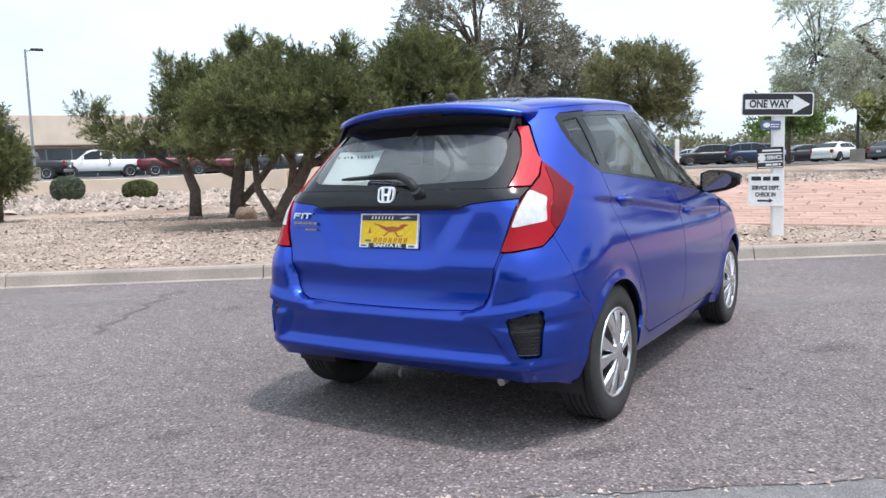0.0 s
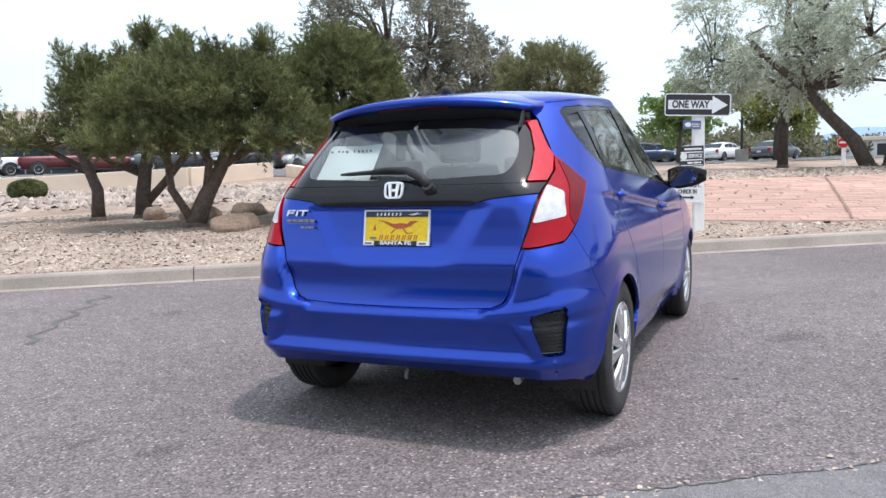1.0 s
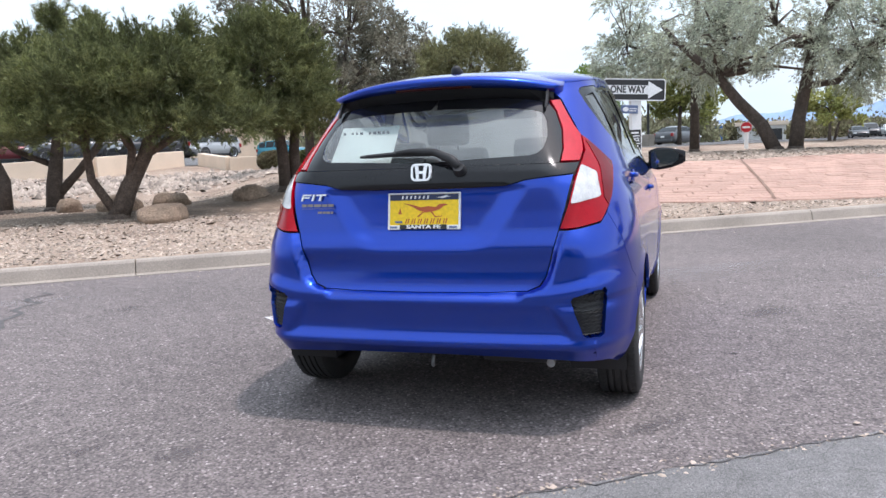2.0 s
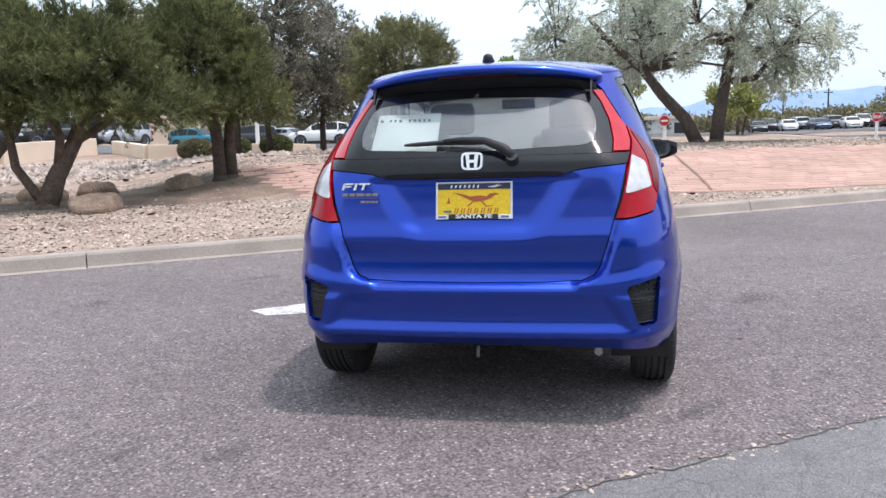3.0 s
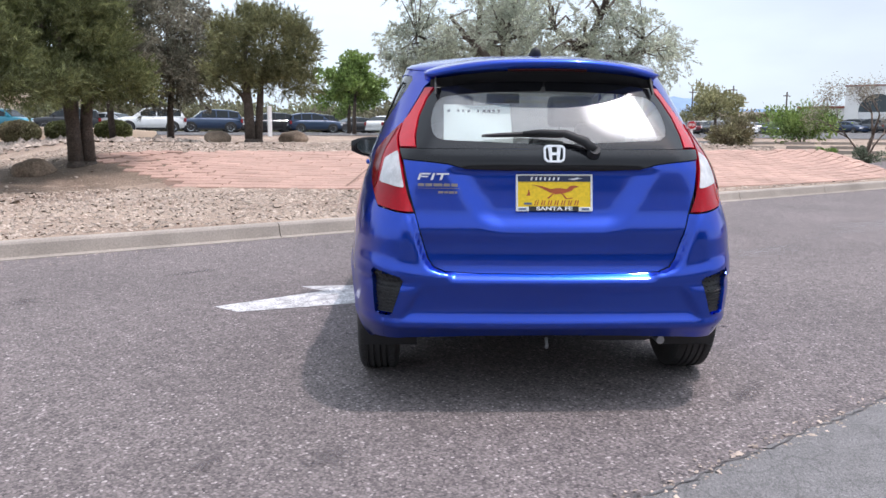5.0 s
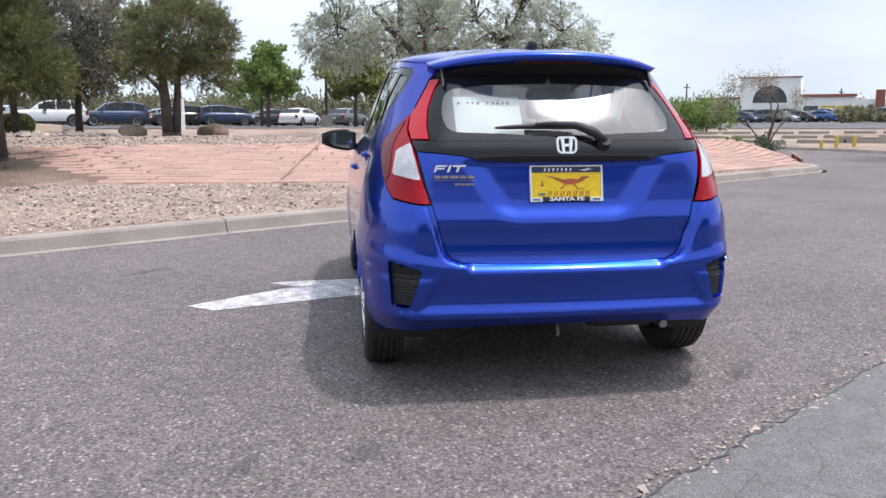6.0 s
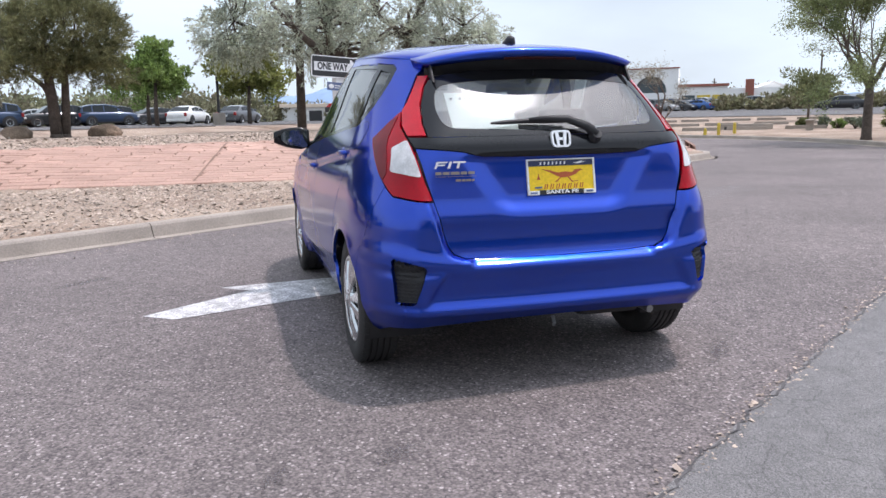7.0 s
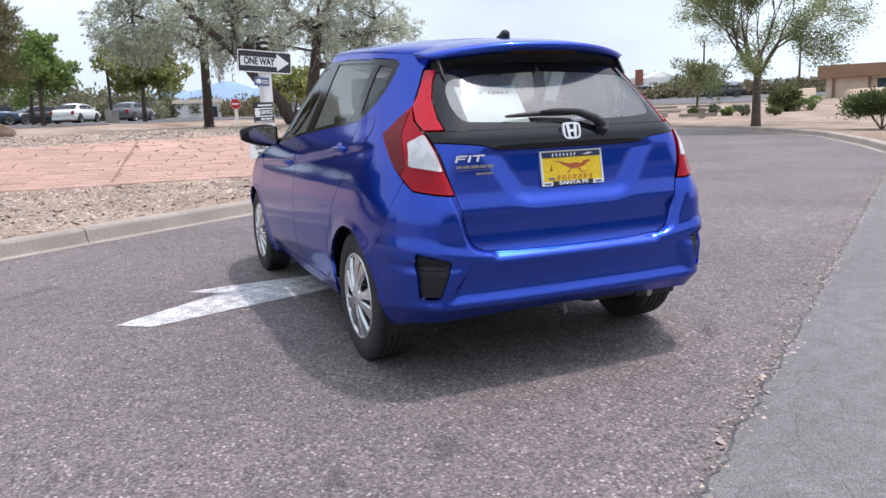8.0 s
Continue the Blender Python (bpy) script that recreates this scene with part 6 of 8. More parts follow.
juniper("broad dark green juniper with leaning bare trunks", (-3.05, 14.4), [([(0, 0, 0), (.18, .1, .55), (.55, .2, 1.1), (.8, .25, 1.9)], [.19, .15, .12, .09]), ([(-.05, 0, .2), (-.35, .1, .7), (-.45, .2, 1.3), (-.3, .2, 1.9)], [.08, .07, .06, .05]), ([(.25, .1, .7), (.3, .1, 1.2), (.15, .1, 1.8)], [.08, .07, .055])],
        [((.25, .3, 2.15), (2.15, 1.4, .85), .72, .25, -.62), ((.35, -.1, 1.55), (2.3, 1.0, .20), .18, 0, -1), ((1.35, .2, 2.85), (.36, .34, .58), .05, .65, -1), ((-.2, .3, 2.85), (.4, .35, .3), .04, .5, -1), ((.55, .3, 2.85), (.4, .35, .32), .03, .5, -1)], 470, BARK, 3)
juniper("dark green juniper with two close upright trunks", (0.02, 16.8), [([(-.10, 0, 0), (-.12, 0, .8), (-.22, 0, 1.6), (-.3, 0, 2.4)], [.14, .12, .10, .08]), ([(.13, .05, 0), (.14, .05, .8), (.18, .05, 1.6), (.2, .05, 2.3)], [.13, .11, .09, .07])],
        [((-.35, .1, 2.4), (1.5, 1.4, 1.15), .76, .30, -.70), ((.45, -.3, 1.55), (.9, .9, .30), .13, 0, -1), ((-.9, -.7, 1.50), (1.1, 1.0, .26), .15, 0, -1)], 400, BARK_DARK, 4)
juniper("low dark green juniper at the edge of the gravel", (-10.9, 19.0), [([(0, 0, 0), (.05, 0, .7), (.1, 0, 1.5)], [.13, .11, .08])], [((.1, 0, 1.45), (.75, .7, .8), .9, .3, -.9), ((.1, 0, 2.4), (.3, .3, .4), .1, .6, -1)], 110, BARK_DARK, 5)
OLIVE_JUNIPER = mat("olive_juniper", (0.165, 0.175, 0.085), 0.8, var=0.3, scale=1.2, fine=8, fvar=0.3, bump=0, rand=0.5, island=True, tint=(0.30, 0.30, 0.15), trans=0.34)
juniper("round olive-green juniper with a double trunk behind the paving", (5.33, 22.35), [([(-.08, 0, 0), (-.1, 0, 1.0), (-.2, 0, 2.1)], [.15, .13, .09]), ([(.14, 0, 0), (.18, 0, .9), (.30, 0, 1.7), (.5, 0, 2.3)], [.12, .10, .08, .06])],
        [((.35, 0, 2.66), (1.6, 1.5, 1.02), .78, .12, -.8), ((1.0, -.1, 1.70), (1.1, .9, .30), .13, 0, -1), ((-.7, -.1, 1.80), (.85, .8, .28), .09, 0, -1)], 330, BARK_DARK, 6, OLIVE_JUNIPER, rise=.5)
plumed_tree("pine_tree", "tall open grey-green pine with thin foliage", (1.25, 26.0), [([(0, 0, 0), (0, 0, 2), (.1, 0, 4.2), (.0, 0, 6.2)], [.16, .14, .10, .05]), ([(1.1, .2, 0), (1.0, .2, 2), (1.5, .2, 4.4)], [.10, .085, .05])],
            [((.3, 0, 4.4), (3.5, 2.8, 3.3), .86, .25, -.9), ((2.6, 0, 2.4), (1.6, 1.2, 1.1), .14, 0, -1)], 290, .28, 7, 28, (.13, .036), .48, .10, .35, PINE, BARK_DARK, 7, limbs=110)
plumed_tree("pine_tree", "low open brown-grey tree beside the tall pine", (4.3, 27.2), [([(0, 0, 0), (0, 0, 1), (.1, 0, 2.2), (.0, 0, 4.2)], [.12, .10, .08, .04])],
            [((-.2, 0, 3.1), (2.3, 1.9, 2.2), 1, .2, -.95)], 170, .28, 6, 28, (.13, .040), .45, .10, .3, PINE, BARK_DARK, 17, limbs=70)


def beside(a, z, side):
    """A point of a tree's limb: metres to the right and away along one line of sight, and its height."""
    return (a * .79 + side * .61, -a * .61 + side * .79, z)


plumed_tree("olive_tree", "large silver-leaved olive tree with two leaning trunks", (13.2, 18.65),
            [([beside(0, 0, 0), beside(-.35, .7, 0), beside(-.95, 1.45, .1), beside(-1.5, 2.1, .1), beside(-2.5, 3.0, .2), beside(-3.1, 3.7, .2)], [.20, .18, .155, .13, .09, .05]),
             ([beside(-1.5, 2.1, .1), beside(-1.5, 3.0, .2), beside(-1.1, 4.2, .3)], [.10, .08, .05]),
             ([beside(.50, 0, 0), beside(.58, .9, 0), beside(.75, 1.7, 0), beside(.85, 2.7, 0), beside(1.3, 3.7, 0), beside(1.7, 4.9, .2)], [.20, .18, .155, .12, .09, .06]),
             ([beside(.75, 1.7, 0), beside(1.5, 1.75, -.1), beside(2.0, 2.4, -.2), beside(2.6, 3.0, -.2)], [.10, .085, .065, .04]),
             ([beside(.85, 2.7, 0), beside(0, 3.4, .2), beside(-.3, 4.6, .3)], [.085, .07, .04])],
            [(beside(.4, 4.2, 0), (2.9, 2.6, 2.2), .50, .15, -.8), (beside(-2.0, 3.2, .2), (1.5, 1.4, 1.3), .16, 0, -1), (beside(2.3, 2.7, -.1), (1.45, 1.3, 1.0), .17, 0, -1), (beside(.6, 2.4, -.6), (1.5, 1.3, .65), .11, 0, -1), (beside(2.2, 1.75, 0), (.75, .7, .38), .06, 0, -1)],
            290, .25, 8, 28, (.105, .028), .42, .085, .15, OLIVE, BARK_DARK, 21, limbs=120, droop=.16)
plumed_tree("olive_tree", "silver-leaved tree with one straight dark trunk", (12.9, 22.1), [([(0, 0, 0), (0, 0, 1.5), (.05, 0, 3.0), (.1, 0, 5.0)], [.16, .14, .12, .08]), ([(.03, 0, 2.4), (-.9, .3, 3.0), (-2.0, .5, 3.4)], [.07, .06, .035]), ([(.05, 0, 2.8), (.8, -.4, 3.5), (1.4, -.6, 4.4)], [.07, .06, .035])],
            [((-.5, .2, 4.3), (2.8, 2.3, 2.2), .66, .15, -.85), ((-1.7, .8, 3.0), (1.5, 1.2, .9), .24, 0, -1), ((.4, -.3, 2.9), (.9, .8, .6), .10, 0, -1)], 185, .26, 8, 26, (.115, .030), .45, .09, .15, OLIVE, BARK_DARK, 22, limbs=70, droop=.16)
branching_tree("honey_locust", "open branching tree with sparse small green leaves", "tree", (27.4, 8.9), [((.75 * math.cos(a), .75 * math.sin(a), h), l, r) for a, h, l, r in ((.2, .95, 1.4, .075), (1.3, 1.05, 1.35, .07), (2.3, 1.0, 1.4, .07), (3.1, .9, 1.45, .075), (4.1, 1.05, 1.35, .07), (5.2, 1.0, 1.45, .075), (1.0, 2.4, 1.35, .07), (4.4, 2.2, 1.3, .065))], 4, .60, (.090, .034, .15), 40, mat("locust_leaves", (0.16, 0.215, 0.085), 0.7, var=0.3, scale=0.8, fine=7, fvar=0.3, bump=0, rand=0.4, island=True, tint=(0.30, 0.345, 0.155), trans=0.4), BARK_DARK, 23, twig=.78, up=.12, bole=1.80)
branching_tree("young_tree", "small thinly leaved brown tree beside the culvert", "tree", (30.6, 18.6), [((.03, 0, 1), 1.25, .10), ((.5, -.3, 1), 1.3, .05), ((-.4, .3, 1), 1.3, .05)], 4, .72, (.09, .035, .14), 7, mat("russet_leaves", (0.33, 0.29, 0.22), 0.8, var=0.3, scale=1, fine=8, bump=0, rand=0.35, island=True, trans=0.2), BARK, 24, twig=.70, up=.25)
dense_tree("green_tree", "fresh green broadleaf tree at the edge of the car park", "tree", (20.6, 46.0), [([(0, 0, 0), (0, 0, 1.2), (.1, 0, 2.6)], [.14, .12, .08])], ((0, 0, 3.3), (1.9, 1.7, 1.75)), 66, .48, 170, (.24, .12), GREEN, BARK_DARK, 8, limbs=14)
dense_tree("green_tree", "yellow-green broadleaf tree in the car park", "tree", (25.4, 43.4), [([(0, 0, 0), (0, 0, 1.2), (.1, 0, 2.6)], [.15, .12, .08])], ((.0, 0, 3.2), (2.3, 2.0, 2.1)), 70, .52, 170, (.26, .13), YELLOWGREEN, BARK_DARK, 9, limbs=14)
dense_tree("green_tree", "bright yellow-green spring tree beyond the paving", "tree", (28.6, 34.4), [([(0, 0, 0), (0, 0, .7), (.1, 0, 1.5)], [.10, .08, .05]), ([(.3, 0, 0), (.5, 0, .8), (.8, 0, 1.4)], [.07, .06, .04])], ((.1, 0, 1.75), (2.2, 1.6, 1.05)), 40, .45, 130, (.22, .11), YELLOWGREEN, BARK_DARK, 10)
dense_tree("green_tree", "pale spring tree beside the far car park", "tree", (50, 41), [([(0, 0, 0), (0, 0, 1.4), (.1, 0, 2.4)], [.13, .11, .07])], ((0, 0, 2.9), (3.0, 2.2, 1.5)), 40, .7, 110, (.3, .14), mat("pale_leaves", (0.30, 0.29, 0.15), 0.7, var=0.3, scale=0.8, fine=7, bump=0, rand=0.35, island=True, trans=0.25), BARK_DARK, 11, limbs=16)
dense_tree("green_tree", "small green roadside tree by the buildings", "tree", (50, 17.8), [([(0, 0, 0), (0, 0, .9), (.1, 0, 1.7)], [.09, .07, .05])], ((0, 0, 2.2), (1.9, 1.6, 1.25)), 30, .5, 110, (.24, .10), mat("dusty_leaves", (0.17, 0.19, 0.09), 0.7, var=0.3, scale=0.8, fine=7, bump=0, rand=0.35, island=True, trans=0.25), BARK, 12)
dense_tree("green_tree", "green tree far behind the sign", "tree", (23.5, 52.5), [([(0, 0, 0), (0, 0, 1.2), (.1, 0, 2.4)], [.15, .12, .08])], ((0, 0, 3.1), (2.8, 2.0, 1.9)), 44, .6, 120, (.28, .14), GREEN, BARK_DARK, 13, limbs=12)


def shrub(name, label, base, r, h, per, leaf, material, seed, lobes=14, group="", lift=0.0, dome=False):
    """A rounded shrub: short woody stems under a thick uneven dome of leaves; a clipped one has a close even dome."""
    rs = np.random.RandomState(seed)
    z = float(ground_z(*base))
    s = empty(name, pose(base[0], base[1], z - 0.02), label, "shrub", group)
    bm = bmesh.new()
    for k in range(6):
        a = 2 * math.pi * k / 6
        add_tube(bm, [(0, 0, 0), (r * .3 * math.cos(a), r * .3 * math.sin(a), h * .35), (r * .6 * math.cos(a), r * .6 * math.sin(a), h * (.6 + .3 * lift))], [.025, .018, .01], 5)
    part("stems", bm, BARK, s)
    lb = lobes_in(rs, (0, 0, h * (.48 + lift * .5)), (r * .8, r * .8, h * (.42 - lift * .45)), lobes, r * .38, low=-.9)
    cs, os_ = clump_leaves(rs, lb, per, .8)
    if dome:
        n = lobes * per
        os_ = rs.normal(0, 1, (n, 3))
        os_ /= np.linalg.norm(os_, axis=1)[:, None]
        deep = .93 + .06 * np.sin(os_[:, 0] * 5 + seed) * np.cos(os_[:, 1] * 6 + seed) - np.abs(rs.normal(0, .10, n))
        cs = np.stack([os_[:, 0] * r * deep, os_[:, 1] * r * deep, h * .5 * (1 + np.sign(os_[:, 2]) * np.abs(os_[:, 2]) ** .8 * deep)], -1)
    cs[:, 2] = np.clip(cs[:, 2], 0.02, None)
    leaf_mesh("foliage", cs, os_, leaf[0], leaf[1], material, s, rs)
    return s


shrub("shrub", "round grey-green sage shrub before the low wall", (-13.80, 28.7), .64, .98, 1000, (.085, .034), SAGE, 31, dome=True)
shrub("shrub", "low rounded dark green shrub before the low wall", (-11.05, 28.5), .64, .76, 1000, (.085, .034), JUNIPER, 32, dome=True)
shrub("shrub", "low rounded dark green shrub before the low wall", (-18.6, 29.0), .9, .8, 700, (.075, .03), JUNIPER, 38)
shrub("shrub", "brown-green round shrub beside the low wall", (0.30, 31.0), .70, .82, 800, (.095, .038), BROWNBRUSH, 33, dome=True)
shrub("shrub", "olive-green round shrub beside the low wall", (1.75, 31.3), .68, .82, 800, (.095, .038), JUNIPER, 34, dome=True)
shrub("shrub", "dark green round shrub at the end of the low wall", (3.40, 31.6), .68, .84, 800, (.095, .038), JUNIPER, 35, dome=True)
shrub("shrub", "large dark green round shrub beyond the bend", (41.5, 10.6), 1.15, 1.35, 260, (.20, .08), JUNIPER, 36, 22)
shrub("shrub", "flat-topped green hedge shrub with bare stems", (22.9, 4.35), .95, 1.02, 520, (.10, .045), mat("hedge_leaves", (0.085, 0.13, 0.04), 0.6, var=0.3, scale=0.9, fine=7, fvar=0.3, bump=0, rand=0.35, island=True, tint=(0.14, 0.19, 0.06), trans=0.25), 37, 30, lift=.55)
shrub("shrub", "wide brown-green hedge beside the far lot", (41, 32.5), 1.7, 1.7, 240, (.22, .09), BROWNBRUSH, 39, 24)
shrub("shrub", "large green shrub beside the far lot", (50, 33.5), 2.6, 2.9, 260, (.28, .11), GREEN, 40, 26)
for k, (bx, by, br) in enumerate([(38.5, 14.4, .45), (38.0, 13.4, .42), (37.6, 12.6, .36), (39.6, 14.9, .4), (37.0, 11.7, .5), (42, 9.4, .6), (36.5, 10.1, .4), (28.6, 17.4, .6), (27.5, 18.4, .5)]):
    shrub("shrub", "small clipped green shrub in the sandy verge", (bx, by), br, br * 1.4, 120, (.11, .05), (JUNIPER, SAGE, GREEN)[k % 3], 50 + k, 10, group="verge shrubs")


# ---- parked vehicles ----
def car_paint(name, col, metal=0.3):
    return mat(name, col, 0.35, metal=metal, var=0.05, scale=3, fine=60, fvar=0.04, bump=0, coat=0.8)


PAINTS = {"white": car_paint("white_car_paint", (.78, .78, .77), 0.0), "black": car_paint("black_car_paint", (.015, .015, .018)), "grey": car_paint("grey_car_paint", (.10, .105, .115)), "silver": car_paint("silver_car_paint", (.42, .43, .44)), "red": car_paint("red_car_paint", (.11, .007, .012)), "teal": car_paint("teal_car_paint", (.010, .19, .26)), "navy": car_paint("navy_car_paint", (.02, .045, .10)), "blue": car_paint("blue_car_paint", (.02, .10, .33))}
DARK_GLASS = mat("dark_car_glass", (.02, .025, .028), 0.08, var=.1, bump=0, spec=.35)
TAIL = mat("small_red_lens", (.30, .006, .008), .3, bump=0)
HEAD = mat("small_clear_lens", (.7, .7, .7), .2, bump=0)

KINDS = {
    "sedan": dict(top=[(-2.30, .80), (-2.2, .98), (-1.5, 1.02), (.9, .98), (1.6, .90), (2.1, .76), (2.30, .60)], cab=[(-1.85, 1.00), (-1.15, 1.36), (-.45, 1.45), (.15, 1.43), (.55, 1.34), (1.30, .95)], w=.90, zl=.20, wb=(-1.36, 1.38), r=.33, panes=((-1.12, -.62), (-.56, .10), (.18, .80))),
    "suv": dict(top=[(-2.25, .95), (-2.2, 1.08), (.9, 1.08), (1.6, 1.04), (2.1, .94), (2.30, .74)], cab=[(-2.18, 1.08), (-1.95, 1.56), (-1.3, 1.69), (-.2, 1.72), (.45, 1.62), (1.20, 1.06)], w=.93, zl=.26, wb=(-1.36, 1.42), r=.37, panes=((-1.92, -1.30), (-1.20, -.42), (-.34, .62))),
    "pickup": dict(top=[(-2.90, 1.10), (-2.85, 1.22), (-.90, 1.24), (1.4, 1.24), (2.3, 1.20), (2.75, 1.10), (2.92, .90)], cab=[(-.98, 1.22), (-.84, 1.80), (-.3, 1.93), (.4, 1.92), (.8, 1.80), (1.50, 1.23)], w=.99, zl=.40, wb=(-1.80, 1.88), r=.42, panes=((-.76, -.08), (.0, .98))),
}


def build_vehicle(kind, colour):
    """A parked vehicle: a rounded lofted body, a cabin with its panes, bumpers, lamps, mirrors and wheels. Faces +y."""
    k = KINDS[kind]
    v = new(kind)
    paint = PAINTS[colour]
    w, zl, r = k["w"], k["zl"], k["r"]
    ty, tz = [q[0] for q in k["top"]], [q[1] for q in k["top"]]
    yr, yf = ty[0], ty[-1]
    bm = bmesh.new()
    rings = []
    for t in np.linspace(0, 1, 27):
        y = yr + (yf - yr) * (.5 - .5 * math.cos(math.pi * t))
        e = min(y - yr, yf - y)
        g, f = 1 - min(1, e / .75), 1 - min(1, e / .22)
        wy = w * (1 - .15 * g * g - .05 * f * f)
        zt = float(np.interp(y, ty, tz)) - .03 * f
        zb = zl + .10 * g * g + .10 * f * f
        half = [(0, zb), (wy * .84, zb), (wy * .965, zb + .09), (wy, zb + .42 * (zt - zb)), (wy * .985, zb + .74 * (zt - zb)), (wy * .94, zt - .035), (wy * .84, zt - .004), (0, zt + .02)]
        rings.append([bm.verts.new((x, y, z)) for x, z in half] + [bm.verts.new((-x, y, z)) for x, z in half[-2:0:-1]])
    n = len(rings[0])
    for a, b in zip(rings, rings[1:]):
        for i in range(n):
            bm.faces.new((a[i], a[(i + 1) % n], b[(i + 1) % n], b[i]))
    bm.faces.new(rings[0][::-1])
    bm.faces.new(rings[-1])
    bmesh.ops.recalc_face_normals(bm, faces=bm.faces[:])
    part("body", bm, paint, v, smooth=True)
    # cabin shell, drawn across its profile with the sides leaning in
    c = k["cab"]
    zb, zt = c[0][1], max(z for _, z in c)

    def lean(z):
        q = min(1, max(0, (z - zb) / (zt - zb)))
        return w * (.945 - .18 * q)
    prof = []
    for (y0, z0), (y1, z1) in zip(c, c[1:]):
        prof += [(y0 + (y1 - y0) * i / 3, z0 + (z1 - z0) * i / 3) for i in range(3)]
    prof.append(c[-1])
    bm = bmesh.new()
    rows = []
    for y, z in prof:
        h = lean(z)
        rows.append([bm.verts.new((h * q, y, z - .05 * abs(q) ** 3)) for q in (-1, -.85, -.5, 0, .5, .85, 1)])
    for a, b in zip(rows, rows[1:]):
        for i in range(6):
            bm.faces.new((a[i], a[i + 1], b[i + 1], b[i]))
    for i in (0, 6):
        bm.faces.new([q[i] for q in rows])
    bmesh.ops.recalc_face_normals(bm, faces=bm.faces[:])
    part("cabin", bm, paint, v, smooth=False)
    ceil = lambda y: float(np.interp(y, [q[0] for q in c], [q[1] for q in c]))
    for s in (-1, 1):
        for y0, y1 in k["panes"]:
            pts = []
            for y, low in ((y0, True), (y1, True), (y1, False), ((y0 + y1) / 2, False), (y0, False)):
                z = zb + .03 if low else max(zb + .06, ceil(y) - .11)
                pts.append((s * (lean(z + .02) + .006), y, z))
            bm = bmesh.new()
            f = bm.faces.new([bm.verts.new(q) for q in pts])
            ext = bmesh.ops.extrude_face_region(bm, geom=[f])
            bmesh.ops.translate(bm, vec=(-s * .03, 0, 0), verts=[q for q in ext["geom"] if isinstance(q, bmesh.types.BMVert)])
            bmesh.ops.recalc_face_normals(bm, faces=bm.faces[:])
            part("side_window", bm, DARK_GLASS, v)
    for nm, (ya, za), (yb, zb_), out in (("rear_window", c[0], c[1], -1), ("windscreen", c[-1], c[-2], 1)):
        bm = bmesh.new()
        d = Vector((0, yb - ya, zb_ - za))
        nrm = Vector((0, d.z, -d.y)).normalized() * (.012 if d.z * out > 0 else -.012)
        pts = []
        for q, u in ((-1, .08), (1, .08), (1, .93), (-1, .93)):
            z = za + (zb_ - za) * u
            pts.append(Vector((q * (lean(z) - .09), ya + (yb - ya) * u, z)) + nrm)
        f = bm.faces.new([bm.verts.new(q) for q in pts])
        ext = bmesh.ops.extrude_face_region(bm, geom=[f])
        bmesh.ops.translate(bm, vec=-nrm * 2.5, verts=[q for q in ext["geom"] if isinstance(q, bmesh.types.BMVert)])
        bmesh.ops.recalc_face_normals(bm, faces=bm.faces[:])
        part(nm, bm, DARK_GLASS, v)
    rear, nose = tz[1], tz[-1]
    for s in (-1, 1):
        part("tail_lamp", box((s * (w - .15) - .09, yr - .012, rear - .34), (s * (w - .15) + .09, yr + .16, rear - .08), .03), TAIL, v)
        part("head_lamp", box((s * (w - .26) - .17, yf - .20, nose - .10), (s * (w - .26) + .17, yf + .004, nose + .04), .03), HEAD, v)
        part("mirror", box((s * (w + .05) - .09, c[-1][0] - .46, c[-1][1] + .04), (s * (w + .05) + .09, c[-1][0] - .34, c[-1][1] + .18), .04), paint, v)
        part("sill", box((s * (w - .06) - .03, k["wb"][0] + r + .10, zl - .03), (s * (w - .06) + .03, k["wb"][1] - r - .10, zl + .10), .02), BLACK, v)
    part("rear_bumper", box((-w + .14, yr - .05, zl + .06), (w - .14, yr + .14, zl + .26), .05), BLACK if kind == "suv" else STEEL if kind == "pickup" else paint, v)
    part("front_bumper", box((-w + .20, yf - .16, zl + .02), (w - .20, yf + .05, zl + .22), .05), BLACK if kind != "sedan" else paint, v)
    part("grille", box((-.42, yf - .05, nose - .24), (.42, yf + .012, nose - .04), .02), BLACK, v)
    part("number_plate", box((-.15, yr - .06, zl + .36), (.15, yr - .01, zl + .50)), SIGN_WHITE, v)
    if kind == "pickup":
        part("load_bed", box((-w + .14, -2.74, 1.20), (w - .14, -1.06, 1.262), .01), MATT_BLACK, v, "open dark load bed")
    for yc in k["wb"]:
        for s in (-1, 1):
            # black disc stands in for the shaded wheel housing; the body has no cut-out
            arch = bmesh.new()
            pts = [(yc + (r + .075) * math.cos(radians(a)), r + (r + .075) * math.sin(radians(a))) for a in range(-24, 205, 12)]
            add_prism(arch, pts, 0, s * (w - .30), s * (w + .004))
            part("wheel_arch", arch, BLACK, v)
            wh = new("wheel")
            wh.parent = v
            wh.location = (s * (w - .085), yc, r)
            wh.rotation_euler = (0, 0, 0 if s > 0 else math.pi)
            part("tyre", lathe([(r * .64, -.10), (r * .97, -.105), (r, -.08), (r, .08), (r * .97, .105), (r * .64, .11)], 24), RUBBER, wh)
            part("rim", lathe([(.001, .085), (r * .16, .09), (r * .18, .07), (r * .5, .06), (r * .58, .10), (r * .66, .105)], 20), CAST, wh)
    return v


def place_vehicle(made, kind, colour, m, label, group=""):
    key = (kind, colour)
    if key not in made:
        v = build_vehicle(kind, colour)
        v.matrix_world = m
        made[key] = v
    else:
        v = copy_thing(made[key], m)
    tagged(v, label, "pickup truck" if kind == "pickup" else "car", group)
    return v


